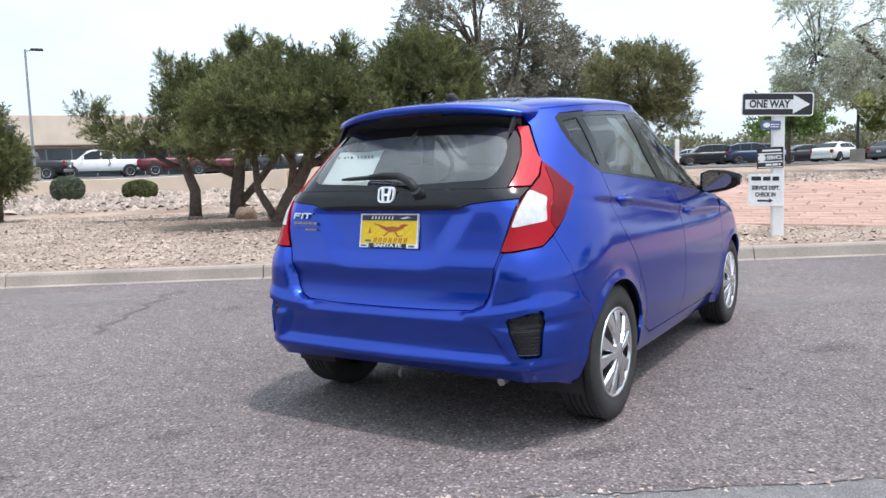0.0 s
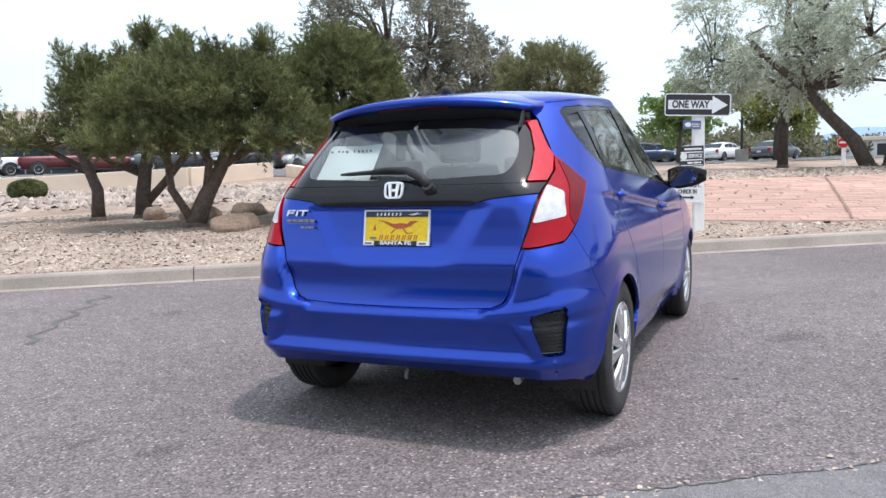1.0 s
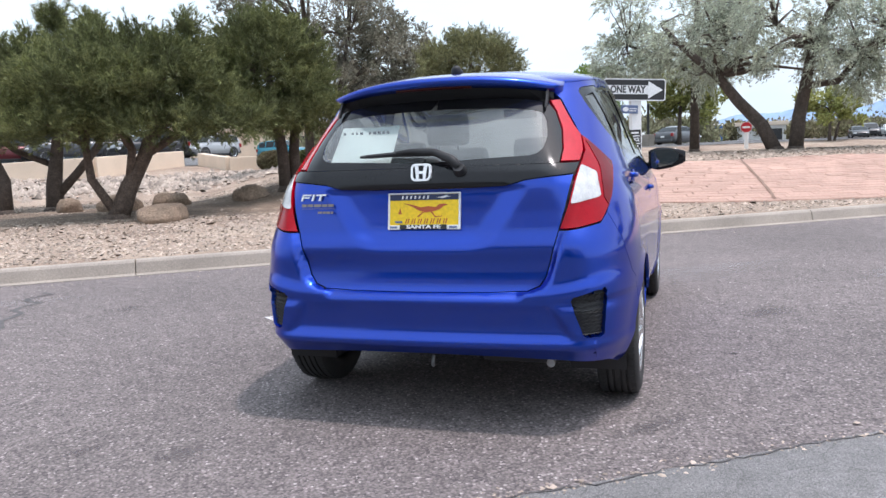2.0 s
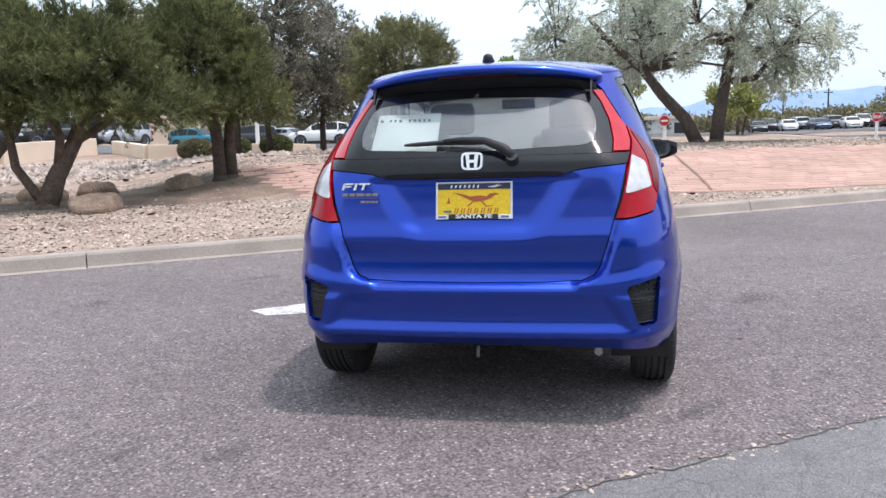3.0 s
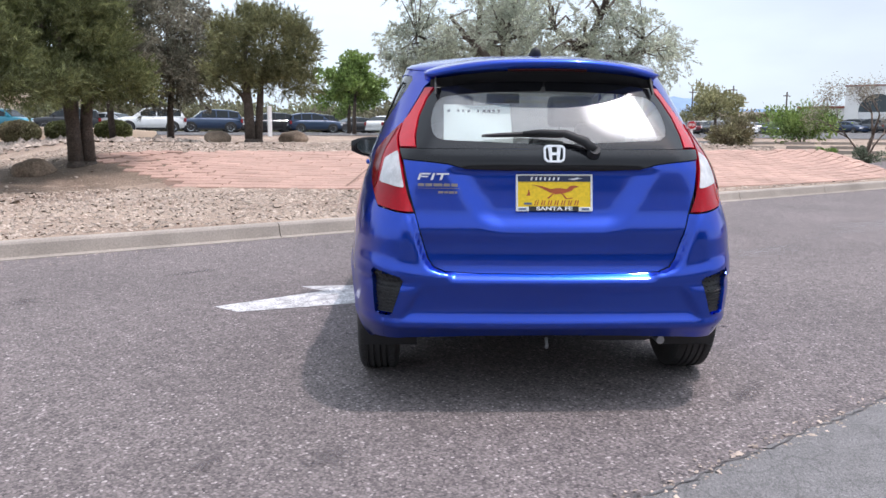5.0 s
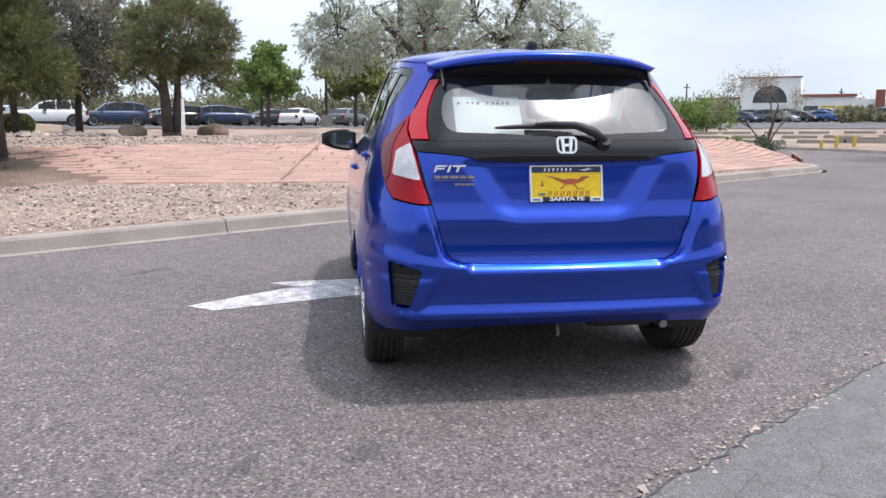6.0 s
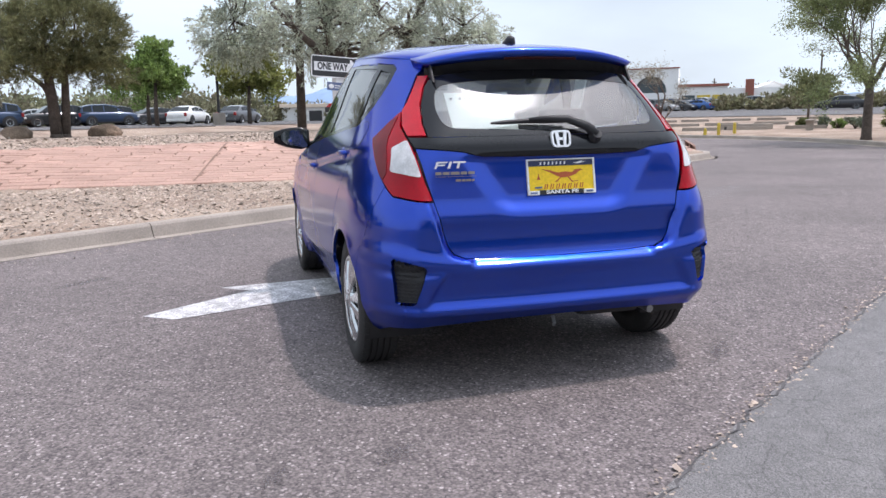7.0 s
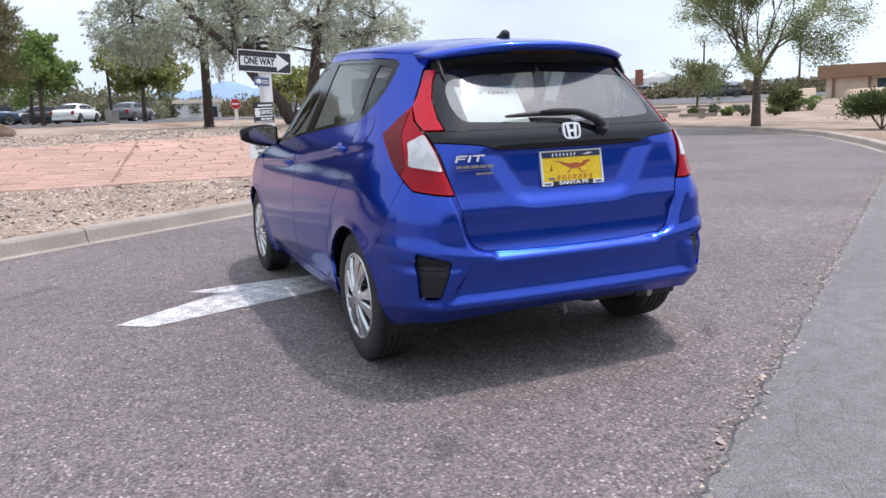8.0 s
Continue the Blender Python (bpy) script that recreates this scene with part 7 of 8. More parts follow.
def polar(eye, az, dist):
    return eye[0] + dist * math.sin(radians(az)), eye[1] + dist * math.cos(radians(az))


E0, E35, E65, E80 = (0, 0), (-1.7, .6), (-2.9, 1.4), (-3.4, 2.0)
made = {}
rnd_lot = random.Random(5)


def park(kind, colour, eye, az, dist, heading, label, group="cars in the lots", dz=0.0):
    x, y = polar(eye, az, dist)
    place_vehicle(made, kind, colour, pose(x, y, float(ground_z(x, y)) + dz, 0, 0, heading), label, group)


park("pickup", "white", E0, -23.6, 57, 118, "white crew-cab pickup truck on the dealership lot")
park("pickup", "black", E0, -28.3, 56, 100, "black pickup truck on the dealership lot")
park("pickup", "red", E0, -18.3, 56, -68, "dark red crew-cab pickup truck on the dealership lot")
park("suv", "red", E0, -15.8, 55, 110, "dark red sport utility car on the dealership lot")
park("pickup", "grey", E0, -11.5, 54, 110, "dark grey pickup truck on the dealership lot")
park("suv", "black", E0, -7.0, 52, 120, "black sport utility car on the dealership lot")
park("suv", "silver", E0, -3.0, 56, 140, "silver sport utility car on the dealership lot")
park("pickup", "black", E35, -2.6, 56, 120, "black pickup truck on the dealership lot")
park("suv", "teal", E35, 3.7, 68, -128, "bright teal sport utility car facing away from the road")
park("suv", "black", E35, 7.3, 63, 75, "black sport utility car parked behind the juniper")
park("sedan", "silver", E35, 9.6, 63, 40, "silver saloon car in the car park")
park("suv", "white", E35, 12.3, 57, 78, "white sport utility car in the car park")
park("suv", "navy", E35, 16.2, 60, 80, "dark blue sport utility car in the car park")
park("suv", "navy", E65, 17.6, 68, 84, "dark blue sport utility car in the car park")
park("suv", "black", E65, 21.5, 68, 84, "black pickup-like sport car in the car park")
park("suv", "navy", E65, 24.7, 68, -100, "dark navy estate car in the car park")
park("sedan", "black", E65, 27.6, 70, 92, "black saloon car in the car park")
park("suv", "black", E80, 25.2, 74, 86, "black sport utility car beside the green tree")
park("sedan", "white", E80, 30.6, 64, -55, "white saloon car at the end of the car park")
park("sedan", "grey", E80, 34.0, 64, -60, "dark grey saloon car beside the lamp post")
park("sedan", "silver", E80, 20.8, 70, 80, "silver saloon car in the car park")
cols = ["black", "grey", "white", "silver", "navy", "grey", "white", "black", "red", "silver"]
for k in range(26):
    az = 43.0 + k * 0.62
    park("suv" if rnd_lot.random() < .45 else "sedan", cols[(k * 7 + k // 3) % 10], E35, az, 104 + 5 * (k % 3), rnd_lot.choice((150, -30, 145)), "car parked in the long distant row", "distant row of cars")
for k in range(16):
    az = 61.3 + k * 0.58
    park("suv" if rnd_lot.random() < .4 else "sedan", ["navy", "grey", "silver", "black", "blue"][(k * 3) % 5], E65, az, 108 + 3 * (k % 2), rnd_lot.choice((165, 172, -10)), "car parked before the white buildings", "cars before the white buildings")
park("sedan", "black", E80, 75.2, 88, 18, "black saloon car beyond the bend")
park("suv", "black", E80, 70.9, 108, 80, "black sport utility car beside the white shed")
park("sedan", "white", E80, 77.6, 102, 60, "white saloon car half hidden by shrubs")


# ---- lots, walls, buildings ----
def drape(name, x0, x1, y0, y1, step, lift, material, label, category, shape=None):
    xs, ys = np.arange(x0, x1 + .01, step), np.arange(y0, y1 + .01, step)
    gx, gy = np.meshgrid(xs, ys)
    gz = ground_z(gx, gy) + lift
    n = len(xs)
    faces = []
    for j in range(len(ys) - 1):
        for i in range(n - 1):
            if shape is None or shape(xs[i] + step / 2, ys[j] + step / 2):
                faces.append((j * n + i, j * n + i + 1, (j + 1) * n + i + 1, (j + 1) * n + i))
    return tagged(raw(name, np.stack([gx, gy, gz], -1).reshape(-1, 3), faces, material, smooth=True), label, category, kind="structure")


drape("lot", -60, 52, 35.5, 84, 1.5, .03, LOT, "grey asphalt car park beyond the island", "car park")
drape("far_lot", 40, 120, 58, 120, 3, .05, LOT, "distant grey car park", "car park")
drape("east_lot", 62, 130, 14, 56, 3, .05, LOT, "grey asphalt lot before the white buildings", "car park")


def build_wall(name, pts, h, th, label):
    """A low stuccoed wall with a rounded cap, stepping along its line."""
    w = empty(name, Matrix(), label, "wall", kind="structure")
    for (ax, ay, az_), (bx, by, bz_) in zip(pts, pts[1:]):
        d = Vector((bx - ax, by - ay, 0))
        m = Matrix.Translation((ax, ay, 0)) @ Matrix.Rotation(math.atan2(d.y, d.x), 4, "Z")
        bm = prism([(0, az_ - .4), (d.length, bz_ - .4), (d.length, bz_ + h), (0, az_ + h)], 1, -th / 2, th / 2, .03)
        bmesh.ops.transform(bm, matrix=m, verts=bm.verts[:])
        part("wall_length", bm, STUCCO, w)


build_wall("low_wall_west", [(-40, 33.5, .62), (-26, 32.6, .62), (-12, 31.8, .60), (-6.2, 31.4, .78), (-3.4, 35.5, .95)], .74, .3, "low cream stucco wall round the dealership lot")
build_wall("low_wall_middle", [(-2.6, 35.5, .85), (-1.4, 32.2, .62), (3.6, 32.8, .55), (5.2, 33.0, .45)], .72, .3, "low cream stucco wall ending among shrubs")


def facade(name, eye, az, dist, turn, width, height, label, wall, build):
    x, y = polar(eye, az, dist)
    b = empty(name, pose(x, y, float(ground_z(x, y)) - .1, 0, 0, -az + turn), label, "building")
    build(b, width, height, wall)
    return b


WINDOW = mat("window_glass", (.05, .07, .08), .06, var=.2, scale=.5, bump=0, coat=.4)
BRICKRED = mat("red_fascia", (.30, .10, .07), .7, var=.1)
BROWN_ROOF = mat("brown_fascia", (.26, .16, .10), .8, var=.12, scale=.8)
# dark metal, also the painted shade of openings
DARK = mat("dark_metal_and_voids", (.03, .03, .033), .5)
YELLOW = mat("yellow_paint", (.62, .45, .06), .6, var=.1)


def tan_showroom(b, w, h, wall):
    part("wall", box((-w / 2, 0, 0), (w / 2, 14, h * .58)), wall, b)
    part("upper_wall", box((-w / 2 - .6, -1.6, h * .55), (w / 2 + .6, 14, h), .05), wall, b, "deep overhanging cream parapet")
    part("soffit", box((-w / 2 - .6, -1.6, h * .535), (w / 2 + .6, .02, h * .548)), BROWN_ROOF, b)
    n = int(w / 2.2)
    for k in range(n):
        x0 = -w / 2 + 1.2 + k * (w - 2.4) / n
        win = part("window", box((x0 + .05, -.06, .35), (x0 + (w - 2.4) / n - .05, .02, h * .50)), WINDOW, b)
        part("mullion", box((x0 - .05, -.1, .3), (x0 + .05, .0, h * .51)), STEEL, b)
        part("transom", box((x0 + .05, -.1, h * .32), (x0 + (w - 2.4) / n - .05, -.062, h * .32 + .08)), STEEL, win)
    rnd = random.Random(3)
    bm = bmesh.new()
    x = -w / 2 + 2.2
    for k in range(9):
        add_box(bm, (x, -1.68, h * .74), (x + .62, -1.6, h * .74 + .62))
        x += .82
    part("sign_bars", bm, mat("sign_blue_bars", (.03, .08, .35), .5), b, "row of blue sign bars")


def arched_hall(b, w, h, wall):
    tw = w * .32
    for s in (0,):
        # tower front with an arched opening cut through
        bm = bmesh.new()
        r, zc = tw * .29, h * .46
        outer = [(-tw / 2, 0), (-tw / 2, h), (tw / 2, h), (tw / 2, 0)]
        arch_pts = [(r, 0)] + [(r * math.cos(radians(a)), zc + r * math.sin(radians(a))) for a in range(0, 181, 12)] + [(-r, 0)]
        vo = [bm.verts.new((x - w * .3, 0, z)) for x, z in outer]
        va = [bm.verts.new((x - w * .3, 0, z)) for x, z in arch_pts]
        bm.faces.new([vo[0], vo[1], vo[2], vo[3]] + va)
        ext = bmesh.ops.extrude_face_region(bm, geom=bm.faces[:])
        bmesh.ops.translate(bm, vec=(0, .8, 0), verts=[v for v in ext["geom"] if isinstance(v, bmesh.types.BMVert)])
        bmesh.ops.recalc_face_normals(bm, faces=bm.faces[:])
        part("tower_front", bm, wall, b, "white tower wall with a tall arched opening")
        part("arch_window", box((-w * .3 - r, .5, 0), (-w * .3 + r, .6, zc + r)), WINDOW, b)
        for q in (-.33, .33):
            part("glazing_bar", box((-w * .3 + r * q * 2 - .06, .42, 0), (-w * .3 + r * q * 2 + .06, .5, zc + r * .7)), DARK, b)
        part("awning", box((-w * .3 - r, .35, zc * .62), (-w * .3 + r, .5, zc * .95)), SIGN_WHITE, b)
        part("cornice", box((-w * .3 - tw / 2 - .15, -.15, h), (-w * .3 + tw / 2 + .15, 1.0, h + .16)), BRICKRED, b)
        part("tower_side", box((-w * .3 - tw / 2, .8, 0), (-w * .3 + tw / 2, 9, h)), wall, b)
    part("wing", box((-w * .3 + tw / 2, 1.2, 0), (w * .14, 10, h * .58)), wall, b)
    part("wing", box((-w * .3 - tw / 2 - w * .25, 1.2, 0), (-w * .3 - tw / 2, 10, h * .55)), wall, b)
    part("fascia", box((-w * .3 + tw / 2, .9, h * .56), (w * .14 + .2, 1.2, h * .62)), BRICKRED, b)
    part("fascia", box((-w * .3 - tw / 2 - w * .25, .9, h * .53), (-w * .3 - tw / 2, 1.2, h * .58)), BRICKRED, b)
    for k in range(3):
        x0 = -w * .3 + tw / 2 + .5 + k * 2.1
        part("shutter", box((x0, 1.1, .2), (x0 + 1.8, 1.2, h * .36), .02), YELLOW if k in (1, 2) else WINDOW, b)
    part("end_wall", box((w * .14 + 2.4, 1.0, 0), (w * .14 + 3.5, 2.2, h * .70), .02), BRICKRED, b, "red end wall of the hall")
    part("wing", box((w * .14, 1.5, 0), (w * .14 + 7.5, 10, h * .50)), wall, b)
    part("window", box((-w * .3 - tw / 2 - w * .2, 1.1, .6), (-w * .3 - tw / 2 - 1.0, 1.2, h * .36)), WINDOW, b)


def gable_shed(b, w, h, wall):
    part("wall", prism([(-w / 2, 0), (w / 2, 0), (w / 2, h * .72), (0, h), (-w / 2, h * .72)], 1, 0, 8), wall, b)
    part("roof", prism([(-w / 2 - .3, h * .70), (0, h + .02), (w / 2 + .3, h * .70), (w / 2 + .3, h * .75), (0, h + .14), (-w / 2 - .3, h * .75)], 1, -.3, 8.2), WHITE_WALL, b)
    part("door", box((-w * .12, -.04, 0), (w * .12, .02, h * .55)), DARK, b)


def flat_house(b, w, h, wall):
    part("wall", box((-w / 2, 0, 0), (w / 2, 9, h * .66)), wall, b)
    part("roof", box((-w / 2 - .5, -.8, h * .62), (w / 2 + .5, 9.5, h), .06), BROWN_ROOF, b, "deep brown flat-roof fascia")
    for k in range(int(w / 2.6)):
        x0 = -w / 2 + .6 + k * 2.6
        if k % 2:
            part("window", box((x0 + .5, -.05, h * .2), (x0 + 1.9, .02, h * .56)), WINDOW, b)
        part("pier", box((x0 - .09, -.3, 0), (x0 + .09, -.1, h * .62)), BROWN_ROOF, b)


def low_garage(b, w, h, wall):
    part("wall", box((-w / 2, 0, 0), (w / 2, 7, h * .8)), wall, b)
    part("roof", box((-w / 2 - .3, -.5, h * .8), (w / 2 + .3, 7.3, h), .04), STUCCO, b)
    # flat dark slab stands in for the shade inside the doorway
    part("doorway", box((w * .12, -.03, 0), (w * .42, .02, h * .62)), DARK, b)


facade("showroom", E0, -21.5, 80, 4, 38, 5.9, "long tan stucco showroom with dark glazing and a deep parapet", STUCCO, tan_showroom)
facade("arched_hall", E65, 66.2, 118, 0, 24, 6.0, "white hall with an arched tower and low wings", WHITE_WALL, arched_hall)
# unseen building added behind the camera; darkens the low reflections in the car
tan_showroom(empty("showroom", pose(-7, -22, -.05, 0, 0, 158), "unseen stucco building added behind the camera to darken reflections", "building"), 46, 6.4, STUCCO)
facade("shed", E65, 70.7, 125, 10, 4.6, 3.7, "small white gabled shed", WHITE_WALL, gable_shed)
facade("house", E80, 87.5, 70, -6, 15, 2.7, "low cream house with a deep brown flat-roof fascia", STUCCO, flat_house)
facade("garage", E80, 38.3, 112, 0, 6.0, 2.5, "low pale garage with a dark doorway", WHITE_WALL, low_garage)
facade("garage", E0, 2.0, 90, 0, 22, 4.2, "long low tan workshop with a dark doorway", STUCCO, low_garage)
facade("garage", E80, 56.0, 130, 0, 12, 3.0, "low white flat-roofed building", WHITE_WALL, low_garage)


toilet = empty("portable_toilet", pose(*polar((-.96, .31), 34.0, 108), float(ground_z(*polar((-.96, .31), 34.0, 108))), 0, 0, -34), "blue plastic portable toilet with a pale roof", "toilet")
part("cabin", box((-.55, -.55, 0), (.55, .55, 2.0), .04), mat("blue_plastic", (.03, .14, .42), .5), toilet)
part("roof", box((-.60, -.60, 2.0), (.60, .60, 2.22), .08), SIGN_WHITE, toilet)
part("door", box((-.38, -.58, .1), (.38, -.553, 1.85), .01), mat("dark_blue_plastic", (.025, .10, .32), .5), toilet)


def lamp_post(eye, az, dist, h, label):
    x, y = polar(eye, az, dist)
    z = float(ground_z(x, y))
    p = empty("lamp_post", pose(x, y, z, 0, 0, 20), label, "street lamp")
    part("base", box((-.28, -.28, -.1), (.28, .28, .75), .05), CONCRETE, p)
    part("pole", tube([(0, 0, .7), (0, 0, h)], [.085, .06], 10), STEEL if az < 0 else DARK, p)
    part("arm", tube([(0, 0, h - .1), (.45, 0, h)], .035, 8), STEEL if az < 0 else DARK, p)
    part("lamp_head", box((.3, -.16, h - .06), (.95, .16, h + .06), .03), DARK, p)


lamp_post(E0, -27.5, 52, 7.6, "tall grey lamp post on a concrete base")
lamp_post(E65, 31.9, 50, 5.2, "dark square-headed lamp post in the car park")


def octagon_sign(x, y, az, r, hc, words, label):
    s = empty("road_sign", pose(x, y, float(ground_z(x, y)), 0, 0, -az), label, "traffic sign")
    n = 8
    R_ = mat("sign_red", (.48, .02, .03), .45, var=.06)
    ring = [(r * k * math.cos(2 * math.pi * (i + .5) / n), hc + r * k * math.sin(2 * math.pi * (i + .5) / n)) for k in (1, .93) for i in range(n)]
    part("border", prism(ring[:n], 1, -.02, .0), SIGN_WHITE, s)
    part("plate", prism(ring[n:], 1, -.026, -.021), R_, s)
    if words:
        part("lettering", moved(text_mesh(words, r * .8, r * 1.45), 0, -.030, hc), SIGN_WHITE, s)
    else:
        part("bar", box((-r * .6, -.032, hc - r * .16), (r * .6, -.027, hc + r * .16)), SIGN_WHITE, s)
    part("post", box((-.07, .0, -.1), (.07, .09, hc - r * .4), .01), WHITE_PAINT, s)


octagon_sign(18.52, 27.29, 40, .23, 1.68 - float(ground_z(18.52, 27.29)), "", "small red octagonal sign on a low white post")
octagon_sign(*polar(E35, 50.2, 46), 50.2, .25, 1.25, "STOP", "red octagonal stop sign on a white post")
for az, d, hh in ((19.8, 36, 1.35), (8.0, 34.5, 1.2)):
    x, y = polar(E35, az, d)
    part("shaft", box((-.08, -.08, -.1), (.08, .08, hh), .015), WHITE_PAINT, empty("marker_post", pose(x, y, float(ground_z(x, y))), "short white square marker post", "post"))

# culvert: low concrete edges, dark slab for its shaded opening, yellow bollards
culv = empty("culvert", pose(36.6, 17.0, float(ground_z(36.6, 17.0)) - .05, 0, 0, -68), "low concrete culvert with a dark opening beside the road", "culvert")
part("headwall", box((-1.0, 0, -.3), (1.6, .25, .34), .03), CONCRETE, culv)
part("opening", box((-.7, -.01, -.1), (1.2, .02, .20)), DARK, culv)
for bx, by in ((32.3, 16.9), (32.4, 16.3), (32.5, 15.6)):
    part("tube", tube([(0, 0, -.1), (0, 0, .44), (0, 0, .50)], [.075, .075, .04], 12), YELLOW, empty("bollard", pose(bx, by, float(ground_z(bx, by))), "faded yellow round bollard", "bollard", "culvert bollards"))
# rows of low concrete wheel stops in the lot behind the culvert
for d, t0, n in ((42, -7.5, 6), (49, -8.5, 7), (58, -10, 8)):
    cx, cy = polar(E65, 66, d)
    for k in range(n):
        t = t0 + k * 2.45 + .15 * math.sin(k * 2.7)
        x, y = cx + t * math.cos(radians(66)), cy - t * math.sin(radians(66))
        part("block", prism([(-.95, -.05), (.95, -.05), (.92, .17), (-.92, .17)], 1, -.08, .08, .015), CONCRETE, empty("wheel_stop", pose(x, y, float(ground_z(x, y)), 0, 0, -66 + 2 * math.sin(k)), "worn pale concrete wheel stop", "wheel stop", "wheel stops"))
bench_ = empty("bench", pose(36.0, 13.4, float(ground_z(36.0, 13.4)), 0, 0, 15), "weathered grey picnic bench in the verge", "bench")
part("top", box((-.8, -.2, .42), (.8, .2, .48), .01), CONCRETE, bench_)
for q in (-.6, .6):
    part("leg", box((q - .06, -.16, -.05), (q + .06, .16, .42), .01), CONCRETE, bench_)
build_wall("screen_wall_east", [(41.5, 10.6, .35), (46.0, 10.0, .45)], 1.15, .25, "tan block wall behind the shrub")
build_wall("screen_wall_house", [(52.0, 9.0, .55), (66.0, 5.5, .8)], .9, .25, "low tan wall before the house")


# ---- distance: brush, poles, hills ----
DUSTY = mat("dusty_brush_leaves", (0.25, 0.26, 0.165), 0.8, var=0.35, scale=0.25, fine=5, fvar=0.3, bump=0, rand=0.4, island=True, tint=(0.36, 0.30, 0.20), trans=0.3)
BELT = mat("brown_olive_twigs", (0.28, 0.235, 0.165), 0.85, var=0.35, scale=0.12, fine=4, fvar=0.3, bump=0, rand=0.4, island=True, tint=(0.27, 0.30, 0.16), trans=0.3)


def brush_band():
    rs = np.random.RandomState(77)
    for nm, lab, material, azs, d, hgt, n, eye in (
            ("brush", "dry brown and yellow-green brush behind the car parks", BROWNBRUSH, (-4, 60), 122, 4.2, 480, E35),
            ("far_trees", "dusty green trees beyond the far car park", DUSTY, (38, 72), 150, 4.8, 260, E35),
            ("far_scrub", "olive scrub on the low slope beyond the bend", BROWNBRUSH, (68, 100), 105, 2.6, 170, E80),
            ("far_brush", "bare brown and olive trees beyond the car park", BELT, (4, 33.5), 90, 5.0, 300, E35)):
        lobes = []
        for k in range(n):
            az, dd = rs.uniform(*azs), d * rs.uniform(.92, 1.12)
            x, y = polar(eye, az, dd)
            r = hgt * rs.uniform(.28, .55)
            z = float(ground_z(x, y))
            for q in range(4):
                lobes.append((np.array((x + rs.normal(0, r * .6), y + rs.normal(0, r * .6), z + r * rs.uniform(.2, 1.1))), r * rs.uniform(.35, .7), np.array((0, 0, 1.0))))
        cs, os_ = clump_leaves(rs, lobes, 54, .8, .2)
        cs[:, 2] = np.maximum(cs[:, 2], ground_z(cs[:, 0], cs[:, 1]))
        tagged(leaf_mesh(nm, cs, os_, .46, .30, material, None, rs), lab, "brush", kind="stuff")


brush_band()
for k, (az, d, h) in enumerate([(44.5, 140, 6.5), (47.2, 135, 5.8), (50.8, 150, 7.5), (53.4, 130, 7.0), (56.8, 140, 6.2), (66.5, 150, 5.0), (73.0, 120, 7.5), (79.0, 110, 7.0)]):
    x, y = polar(E35, az, d)
    z = float(ground_z(x, y))
    p = empty("utility_pole", pose(x, y, z), "dark wooden utility pole in the distance", "pole", "distant poles")
    part("pole", tube([(0, 0, -.2), (0, 0, h)], [.16, .11], 8), BARK_DARK, p)
    part("crossarm", box((-.9, -.06, h - .7), (.9, .06, h - .55)), BARK_DARK, p)


def hills():
    """Ranges round the horizon, distance haze put into their blue base colours, nearer low hills in front."""
    rs = np.random.RandomState(5)
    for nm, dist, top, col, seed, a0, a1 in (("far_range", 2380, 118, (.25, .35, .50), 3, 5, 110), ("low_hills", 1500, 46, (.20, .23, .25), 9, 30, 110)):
        n = 150
        verts, faces = [], []
        for i in range(n + 1):
            az = a0 + (a1 - a0) * i / n
            h = top * (.55 + .45 * noise.fractal(Vector((az * .07, seed, 0)), 1.0, 2.0, 5) + .25 * noise.noise(Vector((az * .28, seed + 5, 0))))
            if nm == "far_range":
                h += 42 * math.exp(-((az - 49) / 5) ** 2) + 30 * math.exp(-((az - 38) / 6) ** 2) + 18 * math.exp(-((az - 86) / 4) ** 2)
            h = max(h, 8)
            x, y = polar((0, 0), az, dist)
            x2, y2 = polar((0, 0), az, dist + 260)
            verts += [(x, y, -20), ((x + x2) / 2, (y + y2) / 2, h * .62 + 4), (x2, y2, h)]
        for i in range(n):
            for j in range(2):
                faces.append((i * 3 + j, (i + 1) * 3 + j, (i + 1) * 3 + j + 1, i * 3 + j + 1))
        # haze is mixed into the base colour; no air lies between
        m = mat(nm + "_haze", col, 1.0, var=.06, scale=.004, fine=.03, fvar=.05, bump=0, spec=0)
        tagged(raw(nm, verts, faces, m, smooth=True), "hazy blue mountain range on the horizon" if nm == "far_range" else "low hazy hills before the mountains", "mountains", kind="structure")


hills()


